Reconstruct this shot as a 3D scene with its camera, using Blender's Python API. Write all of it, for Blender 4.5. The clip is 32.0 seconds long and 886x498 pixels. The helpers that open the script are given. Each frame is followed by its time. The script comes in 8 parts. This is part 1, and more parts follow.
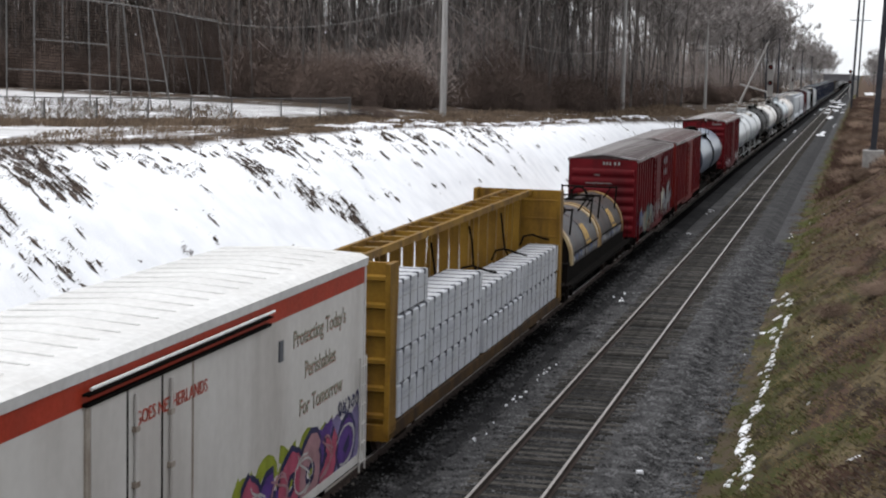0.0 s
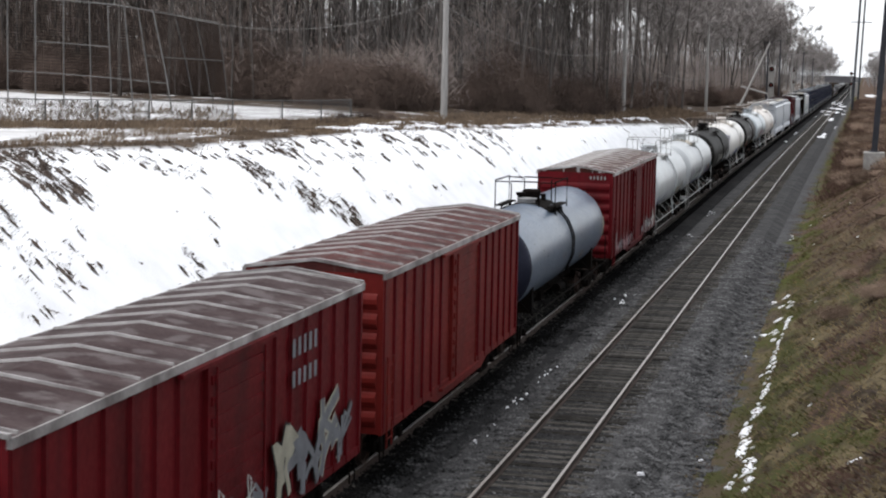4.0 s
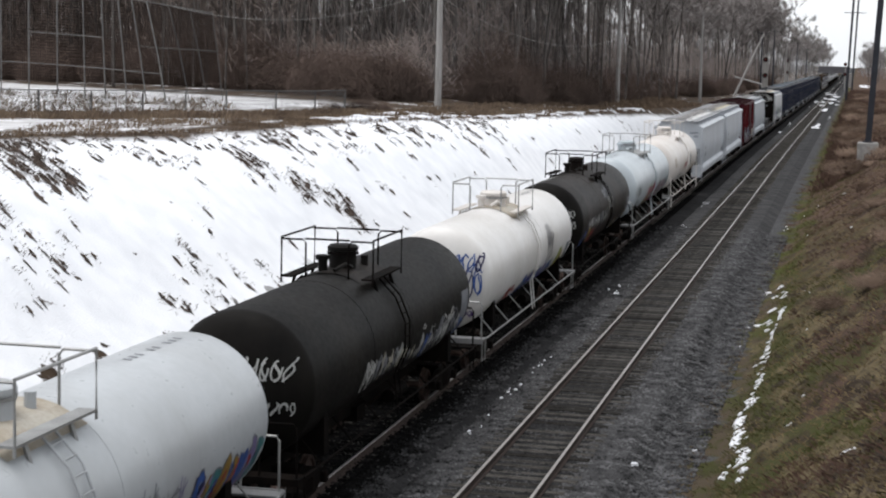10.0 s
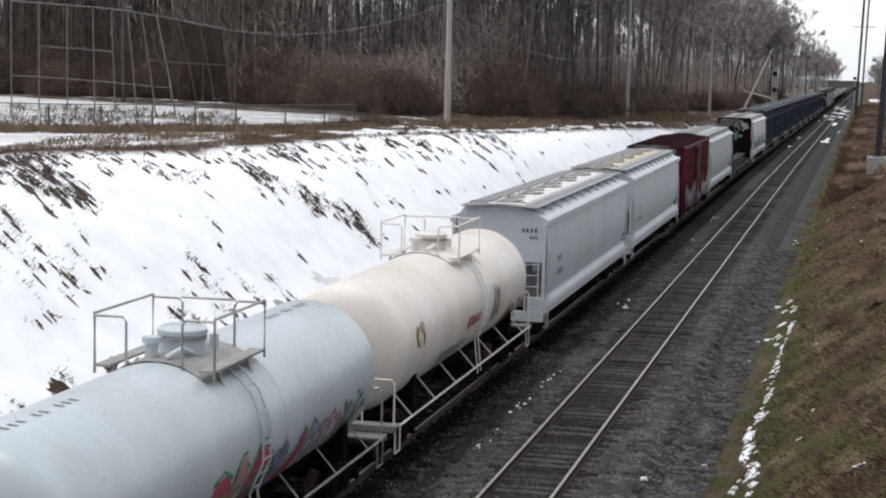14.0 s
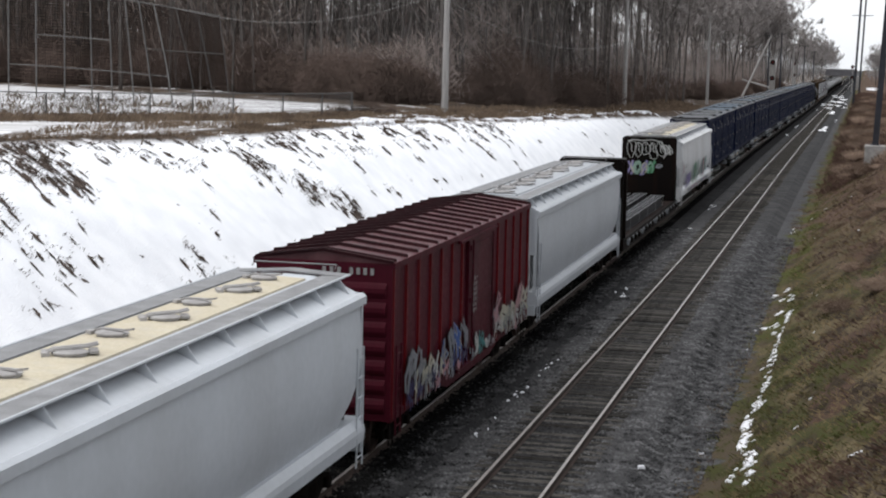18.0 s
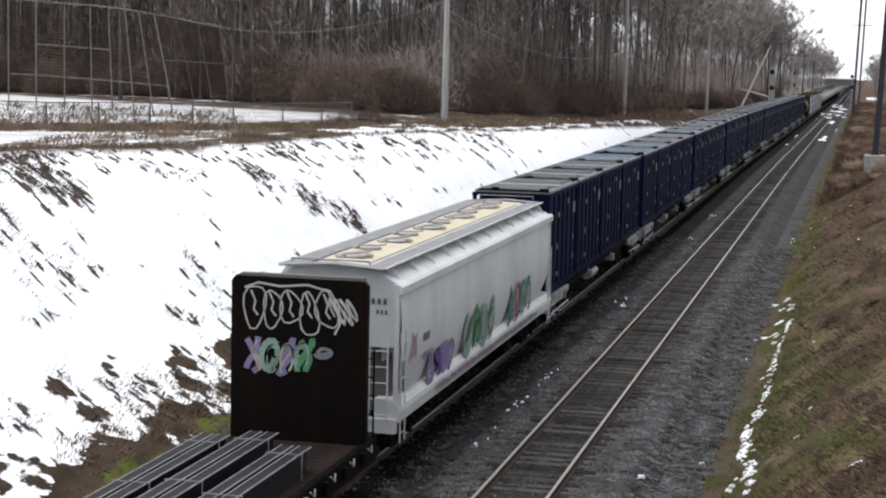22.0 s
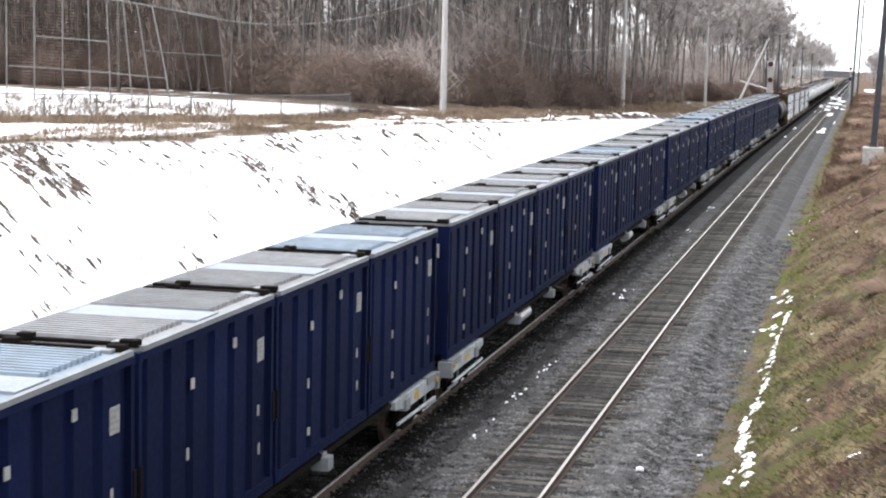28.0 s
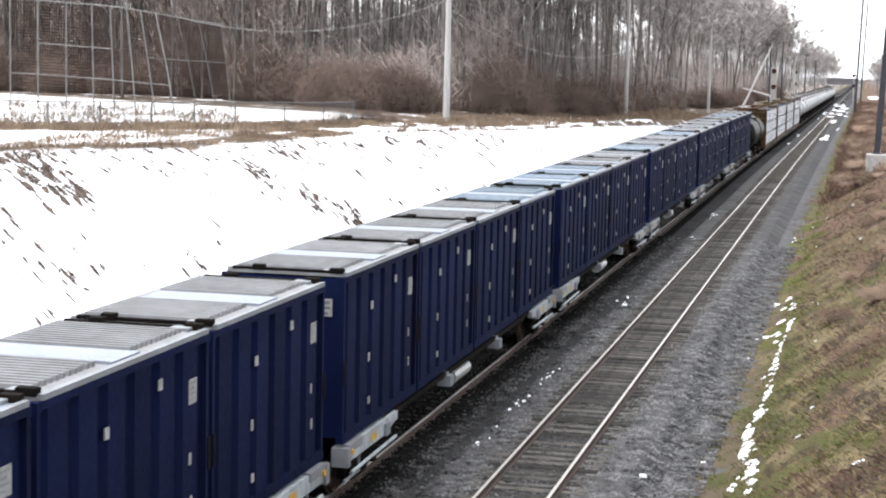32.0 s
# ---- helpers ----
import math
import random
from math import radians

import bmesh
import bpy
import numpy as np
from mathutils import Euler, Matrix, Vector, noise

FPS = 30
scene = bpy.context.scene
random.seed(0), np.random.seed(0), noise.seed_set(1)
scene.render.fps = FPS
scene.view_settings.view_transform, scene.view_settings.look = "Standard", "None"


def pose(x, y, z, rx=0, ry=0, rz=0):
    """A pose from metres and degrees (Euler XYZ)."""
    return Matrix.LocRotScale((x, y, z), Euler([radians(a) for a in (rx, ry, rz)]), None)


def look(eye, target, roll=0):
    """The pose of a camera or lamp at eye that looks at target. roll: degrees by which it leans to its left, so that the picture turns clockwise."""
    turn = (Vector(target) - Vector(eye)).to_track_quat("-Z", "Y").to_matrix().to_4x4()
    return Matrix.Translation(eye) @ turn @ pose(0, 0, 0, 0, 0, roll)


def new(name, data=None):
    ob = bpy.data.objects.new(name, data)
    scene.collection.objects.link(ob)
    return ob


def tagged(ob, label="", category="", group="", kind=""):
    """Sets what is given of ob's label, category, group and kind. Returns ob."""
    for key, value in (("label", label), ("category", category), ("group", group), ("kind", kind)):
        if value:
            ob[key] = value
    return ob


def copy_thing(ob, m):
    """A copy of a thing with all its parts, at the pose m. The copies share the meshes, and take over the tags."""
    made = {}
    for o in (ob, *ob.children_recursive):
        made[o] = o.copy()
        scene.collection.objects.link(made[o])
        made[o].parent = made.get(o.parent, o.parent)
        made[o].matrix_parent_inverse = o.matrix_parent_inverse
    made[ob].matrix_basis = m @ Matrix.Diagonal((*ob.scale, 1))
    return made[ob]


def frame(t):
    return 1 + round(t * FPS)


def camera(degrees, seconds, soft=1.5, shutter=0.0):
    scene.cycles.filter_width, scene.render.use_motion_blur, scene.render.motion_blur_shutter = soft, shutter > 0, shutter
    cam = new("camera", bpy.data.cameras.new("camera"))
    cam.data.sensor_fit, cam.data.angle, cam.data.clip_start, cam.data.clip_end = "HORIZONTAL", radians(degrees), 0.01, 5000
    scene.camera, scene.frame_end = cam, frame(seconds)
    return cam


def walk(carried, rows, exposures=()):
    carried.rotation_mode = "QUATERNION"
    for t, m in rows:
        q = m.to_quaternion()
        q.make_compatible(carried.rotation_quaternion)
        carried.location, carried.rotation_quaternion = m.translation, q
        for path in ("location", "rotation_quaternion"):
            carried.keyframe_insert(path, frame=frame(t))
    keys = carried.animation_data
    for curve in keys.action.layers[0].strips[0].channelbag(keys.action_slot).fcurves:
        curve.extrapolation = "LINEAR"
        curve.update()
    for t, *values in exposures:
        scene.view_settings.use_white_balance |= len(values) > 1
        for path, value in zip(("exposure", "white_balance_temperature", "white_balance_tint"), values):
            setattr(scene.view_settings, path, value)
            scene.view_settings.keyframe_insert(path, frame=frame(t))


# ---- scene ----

# ---- camera: a hand-held telephoto view from an overbridge; z = 0 is the top of the rails ----
EYE = (0.0, 0.0, 9.239)
cam = camera(28.253, 32.0, soft=2.1, shutter=0.08)


def aim(yaw, pitch, roll=1.253):
    """The camera's pose: degrees to the left of the track's line, degrees down."""
    y, p = radians(yaw), radians(pitch)
    ahead = Vector((-math.sin(y) * math.cos(p), math.cos(y) * math.cos(p), -math.sin(p)))
    return look(EYE, Vector(EYE) + ahead, roll)


PATH = [
    (0, 13.231, 6.387), (0.5, 13.231, 6.401), (1, 13.259, 6.401), (1.5, 13.259, 6.346), (2, 13.259, 6.289), (2.5, 13.260, 6.289),
    (3, 13.259, 6.289), (3.5, 13.273, 6.289), (5.5, 13.204, 6.513), (6, 13.231, 6.513), (6.5, 13.231, 6.486), (7, 13.231, 6.514),
    (7.5, 13.217, 6.514), (8, 13.231, 6.458), (8.5, 13.231, 6.429), (9, 13.174, 6.486), (9.5, 13.091, 6.598), (10, 13.062, 6.626),
    (10.5, 13.091, 6.655), (11, 13.091, 6.655), (11.5, 13.091, 6.627), (12, 13.147, 6.570), (12.5, 13.204, 6.514), (13, 13.316, 6.346),
    (13.5, 13.373, 6.190), (14, 13.373, 6.176), (14.5, 13.372, 6.203), (16.5, 13.147, 6.316), (17, 13.160, 6.543), (17.5, 13.204, 6.570),
    (18, 13.288, 6.543), (18.5, 13.316, 6.472), (19, 13.316, 6.345), (19.5, 13.316, 6.261), (20, 13.316, 6.287), (20.5, 13.288, 6.260),
    (21, 13.288, 6.233), (21.5, 13.288, 6.232), (22, 13.288, 6.232), (22.5, 13.231, 6.261), (23, 13.259, 6.260), (23.5, 13.259, 6.316),
    (24, 13.175, 6.486), (24.5, 13.175, 6.627), (25, 13.147, 6.655), (25.5, 13.175, 6.599), (27.5, 13.204, 6.514), (28, 13.231, 6.486),
    (28.5, 13.274, 6.430), (29, 13.288, 6.402), (29.5, 13.286, 6.401), (30, 13.259, 6.401), (30.5, 13.287, 6.344), (31, 13.302, 6.316),
    (31.5, 13.316, 6.289), (32, 13.343, 6.261),
]
walk(cam, [(t, aim(yaw, pitch)) for t, yaw, pitch in PATH],
     exposures=[(0, 1.15), (3, 1.2), (5, 1.55), (6, 1.8), (7, 1.5), (8, 1.5), (9, 1.25), (10, 1.12), (11, 1.25), (12, 1.2), (14, 1.1), (17, 1.0), (20, 1.5), (22, 1.35), (24, 1.45), (25, 2.18), (26, 2.35), (28, 2.6), (30, 2.6), (31, 2.65), (32, 2.65)])

# ---- world and sun: bright overcast ----
world = bpy.data.worlds.new("overcast_sky")
scene.world = world
world.use_nodes = True
wn, wl = world.node_tree.nodes, world.node_tree.links
sky = wn.new("ShaderNodeTexSky")
sky.sky_type, sky.sun_disc = "NISHITA", False
sky.sun_elevation, sky.sun_rotation = radians(75), radians(244)
sky.air_density, sky.dust_density, sky.ozone_density = 1.0, 1.0, 1.0
grey = wn.new("ShaderNodeHueSaturation")
grey.inputs["Saturation"].default_value = 0.25
wl.new(sky.outputs["Color"], grey.inputs["Color"])
cloud = wn.new("ShaderNodeMix")             # an even layer of high cloud veils the sky
cloud.data_type = "RGBA"
cloud.inputs[0].default_value = 0.7
cloud.inputs[7].default_value = (6.1, 6.3, 6.65, 1)
wl.new(grey.outputs["Color"], cloud.inputs[6])
wl.new(cloud.outputs[2], wn["Background"].inputs["Color"])
wn["Background"].inputs["Strength"].default_value = 0.085
sun = new("sun", bpy.data.lights.new("sun", "SUN"))
sun.data.energy, sun.data.angle, sun.data.color = 1.2, radians(50), (1.0, 0.98, 0.96)
sun.matrix_world = look((0, 0, 0), (0.24, 0.12, -1.0))

# ---- materials ----
def mat(name, c1, c2=None, scale=1.5, rough=0.6, metal=0.0, bump=0.0, bscale=40.0, grime=None, amount=0.35,
        stretch=(1, 1, 1), vary=0.0, wet=0.12, gloss=0.25, fleck=0.8, cut=(0.45, 0.72)):
    """A procedural surface: two tones in large patches, fine grain, streaks of grime, relief."""
    m = bpy.data.materials.new(name)
    m.use_nodes = True
    n, l = m.node_tree.nodes, m.node_tree.links
    bs = n["Principled BSDF"]
    co = n.new("ShaderNodeTexCoord")
    mp = n.new("ShaderNodeMapping")
    mp.inputs["Scale"].default_value = stretch
    l.new(co.outputs["Object"], mp.inputs["Vector"])

    def noise_at(sc, detail=5.0, vec=mp):
        t = n.new("ShaderNodeTexNoise")
        t.inputs["Scale"].default_value, t.inputs["Detail"].default_value = sc, detail
        l.new(vec.outputs["Vector"], t.inputs["Vector"])
        return t

    def ramp(src, a, b):
        r = n.new("ShaderNodeMapRange")
        r.inputs["From Min"].default_value, r.inputs["From Max"].default_value = a, b
        l.new(src, r.inputs["Value"])
        return r.outputs["Result"]

    def mix(f, a, b, kind="MIX"):
        x = n.new("ShaderNodeMix")
        x.data_type, x.blend_type = "RGBA", kind
        for sock, v in ((x.inputs[0], f), (x.inputs[6], a), (x.inputs[7], b)):
            if isinstance(v, (int, float)):
                sock.default_value = v
            elif isinstance(v, tuple):
                sock.default_value = (*v[:3], 1)
            else:
                l.new(v, sock)
        return x.outputs[2]

    c2 = c2 or tuple(v * 0.8 for v in c1)
    col = mix(ramp(noise_at(scale).outputs["Fac"], 0.35, 0.65), c1, c2)
    fine = noise_at(scale * 14, 4.0)
    col = mix(ramp(fine.outputs["Fac"], 0.3, 0.75), col, mix(1.0, col, (fleck, fleck, fleck), "MULTIPLY"))
    if grime:
        m2 = n.new("ShaderNodeMapping")
        m2.inputs["Scale"].default_value = (1.0, 1.0, 0.16)
        l.new(co.outputs["Object"], m2.inputs["Vector"])
        g = noise_at(scale * 2.2, 6.0, m2)
        k = n.new("ShaderNodeMath")
        k.operation = "MULTIPLY"
        l.new(ramp(g.outputs["Fac"], *cut), k.inputs[0])
        k.inputs[1].default_value = amount * 1.6
        k.use_clamp = True
        col = mix(k.outputs[0], col, grime)
    if vary:
        oi = n.new("ShaderNodeObjectInfo")
        hs = n.new("ShaderNodeHueSaturation")
        l.new(ramp_shift(n, l, oi.outputs["Random"], 1 - vary, 1 + vary), hs.inputs["Value"])
        l.new(col, hs.inputs["Color"])
        col = hs.outputs["Color"]
    l.new(col, bs.inputs["Base Color"])
    bs.inputs["Metallic"].default_value = metal
    bs.inputs["Specular IOR Level"].default_value = gloss
    rr = n.new("ShaderNodeMapRange")
    rr.inputs["To Min"].default_value, rr.inputs["To Max"].default_value = max(0.05, rough - wet), min(1.0, rough + wet)
    l.new(fine.outputs["Fac"], rr.inputs["Value"])
    l.new(rr.outputs["Result"], bs.inputs["Roughness"])
    if bump:
        b = n.new("ShaderNodeBump")
        b.inputs["Strength"].default_value, b.inputs["Distance"].default_value = min(1.0, bump * 10), bump
        l.new(noise_at(bscale, 3.0).outputs["Fac"], b.inputs["Height"])
        l.new(b.outputs["Normal"], bs.inputs["Normal"])
    return m


def ramp_shift(n, l, src, a, b):
    r = n.new("ShaderNodeMapRange")
    r.inputs["To Min"].default_value, r.inputs["To Max"].default_value = a, b
    l.new(src, r.inputs["Value"])
    return r.outputs["Result"]


RUST = (0.07, 0.035, 0.02)
SOOT = (0.03, 0.028, 0.026)
M = {
    "red": mat("boxcar_red_paint", (0.108, 0.0052, 0.0085), (0.076, 0.0036, 0.0058), 0.6, 0.5, grime=(0.024, 0.004, 0.0048), amount=0.38, gloss=0.09),
    "red_b": mat("orange_red_paint", (0.145, 0.012, 0.0095), (0.105, 0.008, 0.0072), 0.6, 0.55, grime=(0.04, 0.007, 0.006), amount=0.3, gloss=0.14),
    "maroon": mat("maroon_paint", (0.055, 0.0046, 0.0115), (0.041, 0.0036, 0.009), 0.6, 0.55, grime=(0.02, 0.004, 0.006), amount=0.3, gloss=0.08),
    # weathered panels, lifted in colour for the roof's sheen
    "maroon_roof": mat("weathered_sheen_maroon_roof", (0.078, 0.027, 0.031), (0.045, 0.013, 0.016), 0.8, 0.45, stretch=(2, 1, 1), grime=(0.12, 0.06, 0.062), amount=0.35, gloss=0.2),
    "roof": mat("weathered_grey_red_roof", (0.050, 0.033, 0.033), (0.022, 0.010, 0.010), 0.9, 0.6, 0.0, stretch=(1.2, 2.4, 1), grime=(0.105, 0.09, 0.09), amount=0.35, gloss=0.06, cut=(0.5, 0.6)),
    "roof_rib_silver": mat("peeling_silver_roof_rib", (0.42, 0.41, 0.405), (0.16, 0.13, 0.12), 1.4, 0.5),
    # near black, painting the shadow lines of the ribs
    "maroon_rib": mat("shade_dark_maroon_rib", (0.012, 0.0035, 0.0045), (0.026, 0.008, 0.0095), 1.2, 0.6, gloss=0.05),
    # pale ribs and eaves, the ribs' edge highlight put into the colour
    "roof_rib": mat("pale_highlight_rib", (0.36, 0.345, 0.34), (0.13, 0.115, 0.113), 1.3, 0.5, 0.0),
    "roof_rust": mat("rusted_red_roof", (0.07, 0.020, 0.018), (0.032, 0.011, 0.010), 1.2, 0.6, 0.0, stretch=(1.2, 2.4, 1), grime=(0.13, 0.105, 0.10), amount=0.35, gloss=0.06, cut=(0.52, 0.62)),
    "roof_patchy": mat("peeling_silver_and_rust_roof", (0.06, 0.018, 0.014), (0.022, 0.010, 0.009), 1.6, 0.6, 0.0, stretch=(0.7, 1.6, 1), grime=(0.27, 0.26, 0.255), amount=0.62, gloss=0.05, cut=(0.56, 0.63)),
    "white": mat("white_car_paint", (0.525, 0.507, 0.485), (0.475, 0.457, 0.432), 0.35, 0.45, grime=(0.21, 0.175, 0.15), amount=0.28, fleck=0.93),
    "grimy": mat("rust_stained_white_paint", (0.34, 0.30, 0.255), (0.17, 0.13, 0.10), 1.4, 0.6, grime=(0.09, 0.055, 0.035), amount=0.5),
    "olive": mat("faded_olive_lettering", (0.25, 0.25, 0.19), (0.18, 0.18, 0.135), 3, 0.6),
    "white_roof": mat("white_roof_paint", (0.60, 0.595, 0.585), (0.54, 0.535, 0.525), 0.5, 0.5, grime=(0.42, 0.40, 0.38), amount=0.15),
    "orange": mat("orange_stripe_paint", (0.36, 0.032, 0.010), (0.29, 0.026, 0.009), 0.8, 0.5, grime=(0.2, 0.03, 0.015), amount=0.25),
    "yellow": mat("yellow_ochre_paint", (0.23, 0.128, 0.018), (0.15, 0.078, 0.012), 0.9, 0.55, grime=(0.045, 0.022, 0.009), amount=0.55, gloss=0.12),
    "webwood": mat("dusty_tan_web_plate", (0.21, 0.15, 0.065), (0.10, 0.065, 0.025), 2.5, 0.7, grime=(0.05, 0.03, 0.015), amount=0.5),
    "print": mat("faded_wrap_print", (0.30, 0.31, 0.345), (0.40, 0.41, 0.445), 5, 0.5),
    "wrap": mat("white_lumber_wrap", (0.53, 0.545, 0.58), (0.44, 0.455, 0.49), 1.4, 0.35, bump=0.015, bscale=4, grime=(0.33, 0.33, 0.33), amount=0.3, gloss=0.4),
    "strap": mat("dark_strap", (0.085, 0.09, 0.105), None, 4, 0.5),
    "hood": mat("blue_grey_coil_hood", (0.04, 0.04, 0.045), (0.023, 0.020, 0.021), 0.8, 0.5, grime=(0.052, 0.028, 0.019), amount=0.45, gloss=0.16),
    "hood_rust": mat("rusty_coil_hood", (0.046, 0.041, 0.040), (0.025, 0.0205, 0.0195), 1.0, 0.6, grime=(0.055, 0.024, 0.015), amount=0.38, gloss=0.1),
    "ochre_band": mat("worn_ochre_band_paint", (0.30, 0.17, 0.035), (0.16, 0.085, 0.02), 2.5, 0.55, grime=(0.05, 0.03, 0.02), amount=0.6),
    "spill": mat("tan_spill_stain", (0.40, 0.372, 0.32), (0.30, 0.255, 0.19), 1.1, 0.6, grime=(0.2, 0.14, 0.09), amount=0.3),
    "dust": mat("grey_dust_stain", (0.022, 0.0195, 0.018), (0.011, 0.0098, 0.009), 1.6, 0.6, grime=(0.045, 0.038, 0.034), amount=0.3, gloss=0.06),
    # dark end paint with the next boxcar's shade mixed into it
    "shaded_end": mat("shaded_blue_tank_end", (0.016, 0.018, 0.032), (0.011, 0.012, 0.022), 0.8, 0.5, gloss=0.1),
    "walkband": mat("worn_dark_walk_band", (0.026, 0.030, 0.037), (0.045, 0.054, 0.068), 2.2, 0.7, gloss=0.08),
    "band": mat("cream_band_paint", (0.42, 0.33, 0.19), (0.30, 0.21, 0.10), 1.5, 0.5, grime=(0.12, 0.05, 0.02), amount=0.5),
    "decal": mat("yellow_decal", (0.42, 0.24, 0.02), (0.30, 0.16, 0.015), 2, 0.5),
    # ballast near the train: its shade is put into these colours, with oil
    "bed_a": mat("shade_and_grime_ballast", (0.031, 0.0307, 0.0314), (0.020, 0.0198, 0.0203), 0.8, 0.95, bump=0.05, bscale=14, gloss=0.0, fleck=0.5),
    "oily_shade": mat("oil_and_shade_ballast", (0.007, 0.0068, 0.0068), (0.0042, 0.0041, 0.0041), 0.8, 0.95, bump=0.05, bscale=14, gloss=0.0),
    "stone_m": mat("shade_and_grime_stone", (0.060, 0.0594, 0.0607), (0.008, 0.0079, 0.0081), 2.5, 0.95, gloss=0.0, vary=0.45),
    "stone_a": mat("oily_shaded_stone", (0.017, 0.0166, 0.0165), (0.0042, 0.0041, 0.0041), 2.5, 0.95, gloss=0.0, vary=0.3),
    "blackbrown": mat("dusty_brown_black_tank_paint", (0.0088, 0.0066, 0.0053), (0.0048, 0.0038, 0.0033), 0.5, 0.5, grime=(0.024, 0.0165, 0.0125), amount=0.4, gloss=0.07),
    "black": mat("black_tank_paint", (0.005, 0.0048, 0.0045), (0.0085, 0.0075, 0.0065), 0.6, 0.5, grime=(0.016, 0.014, 0.012), amount=0.28, gloss=0.045),
    "iron": mat("dark_underframe_steel", (0.0042, 0.0039, 0.0037), (0.0075, 0.006, 0.0054), 2.0, 0.8, 0.0, grime=(0.011, 0.0075, 0.0055), amount=0.3, gloss=0.02),
    "wheel": mat("wheel_steel", (0.09, 0.06, 0.05), (0.05, 0.035, 0.03), 4, 0.5, 0.6),
    "bluegrey": mat("blue_grey_tank_paint", (0.083, 0.112, 0.158), (0.068, 0.092, 0.132), 0.5, 0.32, grime=(0.045, 0.053, 0.066), amount=0.2, fleck=0.93, gloss=0.55),
    "tankwhite": mat("white_tank_paint", (0.385, 0.405, 0.42), (0.345, 0.362, 0.375), 0.4, 0.32, grime=(0.21, 0.205, 0.195), amount=0.16, fleck=0.95, gloss=0.5),
    "tankwarm": mat("warm_white_tank_paint", (0.60, 0.585, 0.57), (0.54, 0.525, 0.505), 0.4, 0.35, grime=(0.33, 0.29, 0.24), amount=0.14, fleck=0.95, gloss=0.4),
    "bark2": mat("dark_grey_bark", (0.125, 0.113, 0.106), (0.065, 0.058, 0.054), 1.2, 0.95, gloss=0.0, stretch=(2, 2, 0.4), vary=0.5),
    "tankblue": mat("pale_blue_white_tank_paint", (0.39, 0.43, 0.455), (0.36, 0.40, 0.425), 0.4, 0.32, grime=(0.2, 0.21, 0.21), amount=0.14, fleck=0.95, gloss=0.5),
    "cream": mat("cream_tank_paint", (0.585, 0.552, 0.525), (0.545, 0.508, 0.475), 0.4, 0.38, grime=(0.33, 0.26, 0.17), amount=0.18, fleck=0.95, gloss=0.4),
    "hopper": mat("light_grey_hopper_paint", (0.43, 0.453, 0.483), (0.40, 0.42, 0.448), 0.4, 0.5, grime=(0.27, 0.265, 0.26), amount=0.14, fleck=0.95),
    "hopper_w": mat("white_grey_hopper_paint", (0.455, 0.463, 0.474), (0.415, 0.42, 0.426), 0.4, 0.5, grime=(0.22, 0.205, 0.19), amount=0.22, fleck=0.95),
    "walk": mat("galvanised_walkway", (0.24, 0.24, 0.245), (0.17, 0.17, 0.173), 2.0, 0.5, 0.2),
    "hopper_g": mat("mid_grey_hopper_paint", (0.33, 0.347, 0.37), (0.308, 0.323, 0.345), 0.4, 0.5, grime=(0.23, 0.23, 0.232), amount=0.1, fleck=0.95),
    "trough": mat("cream_roof_dust", (0.48, 0.43, 0.325), (0.42, 0.37, 0.275), 1.2, 0.7, grime=(0.40, 0.375, 0.33), amount=0.25),
    "bulk": mat("dark_brown_bulkhead", (0.0052, 0.0038, 0.0034), (0.0036, 0.0029, 0.0027), 1.0, 0.6, grime=(0.013, 0.006, 0.004), amount=0.3, gloss=0.03),
    "deck": mat("rusty_brown_deck", (0.022, 0.0142, 0.0122), (0.0125, 0.0095, 0.0086), 2.0, 0.8, bump=0.01, bscale=15, gloss=0.06),
    "sill": mat("dirty_ochre_sill", (0.075, 0.04, 0.013), (0.03, 0.018, 0.010), 1.5, 0.7, grime=(0.014, 0.010, 0.008), amount=0.5, gloss=0.1),
    "steel": mat("dark_mill_steel", (0.013, 0.013, 0.017), (0.009, 0.0088, 0.0105), 2.0, 0.6, 0.0, gloss=0.12),
    "navy": mat("navy_container_paint", (0.0036, 0.0063, 0.0262), (0.0027, 0.0047, 0.0195), 0.6, 0.62, grime=(0.006, 0.008, 0.018), amount=0.35, vary=0.2, gloss=0.022),
    "lid": mat("silver_container_lid", (0.165, 0.168, 0.176), (0.12, 0.122, 0.128), 1.5, 0.55, 0.1, grime=(0.09, 0.083, 0.075), amount=0.25, vary=0.15, gloss=0.15),
    "lid_b": mat("bluish_container_lid", (0.145, 0.182, 0.225), (0.11, 0.138, 0.172), 1.5, 0.5, 0.1, grime=(0.085, 0.09, 0.095), amount=0.25, vary=0.15, gloss=0.2),
    "flatsill": mat("silver_blue_sill_paint", (0.30, 0.33, 0.35), (0.20, 0.22, 0.235), 2.0, 0.5, 0.0, grime=(0.07, 0.06, 0.05), amount=0.45),
    "hatch": mat("grey_hatch_steel", (0.37, 0.358, 0.35), (0.25, 0.24, 0.235), 3.0, 0.6),
    "lidedge": mat("grey_lid_edge", (0.16, 0.168, 0.18), (0.12, 0.125, 0.135), 1.5, 0.5, 0.1, gloss=0.2),
    "lid_w": mat("white_lid_plate", (0.19, 0.21, 0.245), (0.155, 0.17, 0.20), 1.5, 0.5, 0.1, gloss=0.15),
    "silver": mat("galvanised_steel", (0.32, 0.32, 0.315), (0.22, 0.22, 0.215), 2.0, 0.45, 0.4),
    "sticker": mat("white_sticker", (0.24, 0.24, 0.235), (0.17, 0.17, 0.165), 6, 0.5),
    "rail": mat("worn_rail_head", (0.38, 0.35, 0.32), (0.30, 0.27, 0.25), 3, 0.35, 0.7),
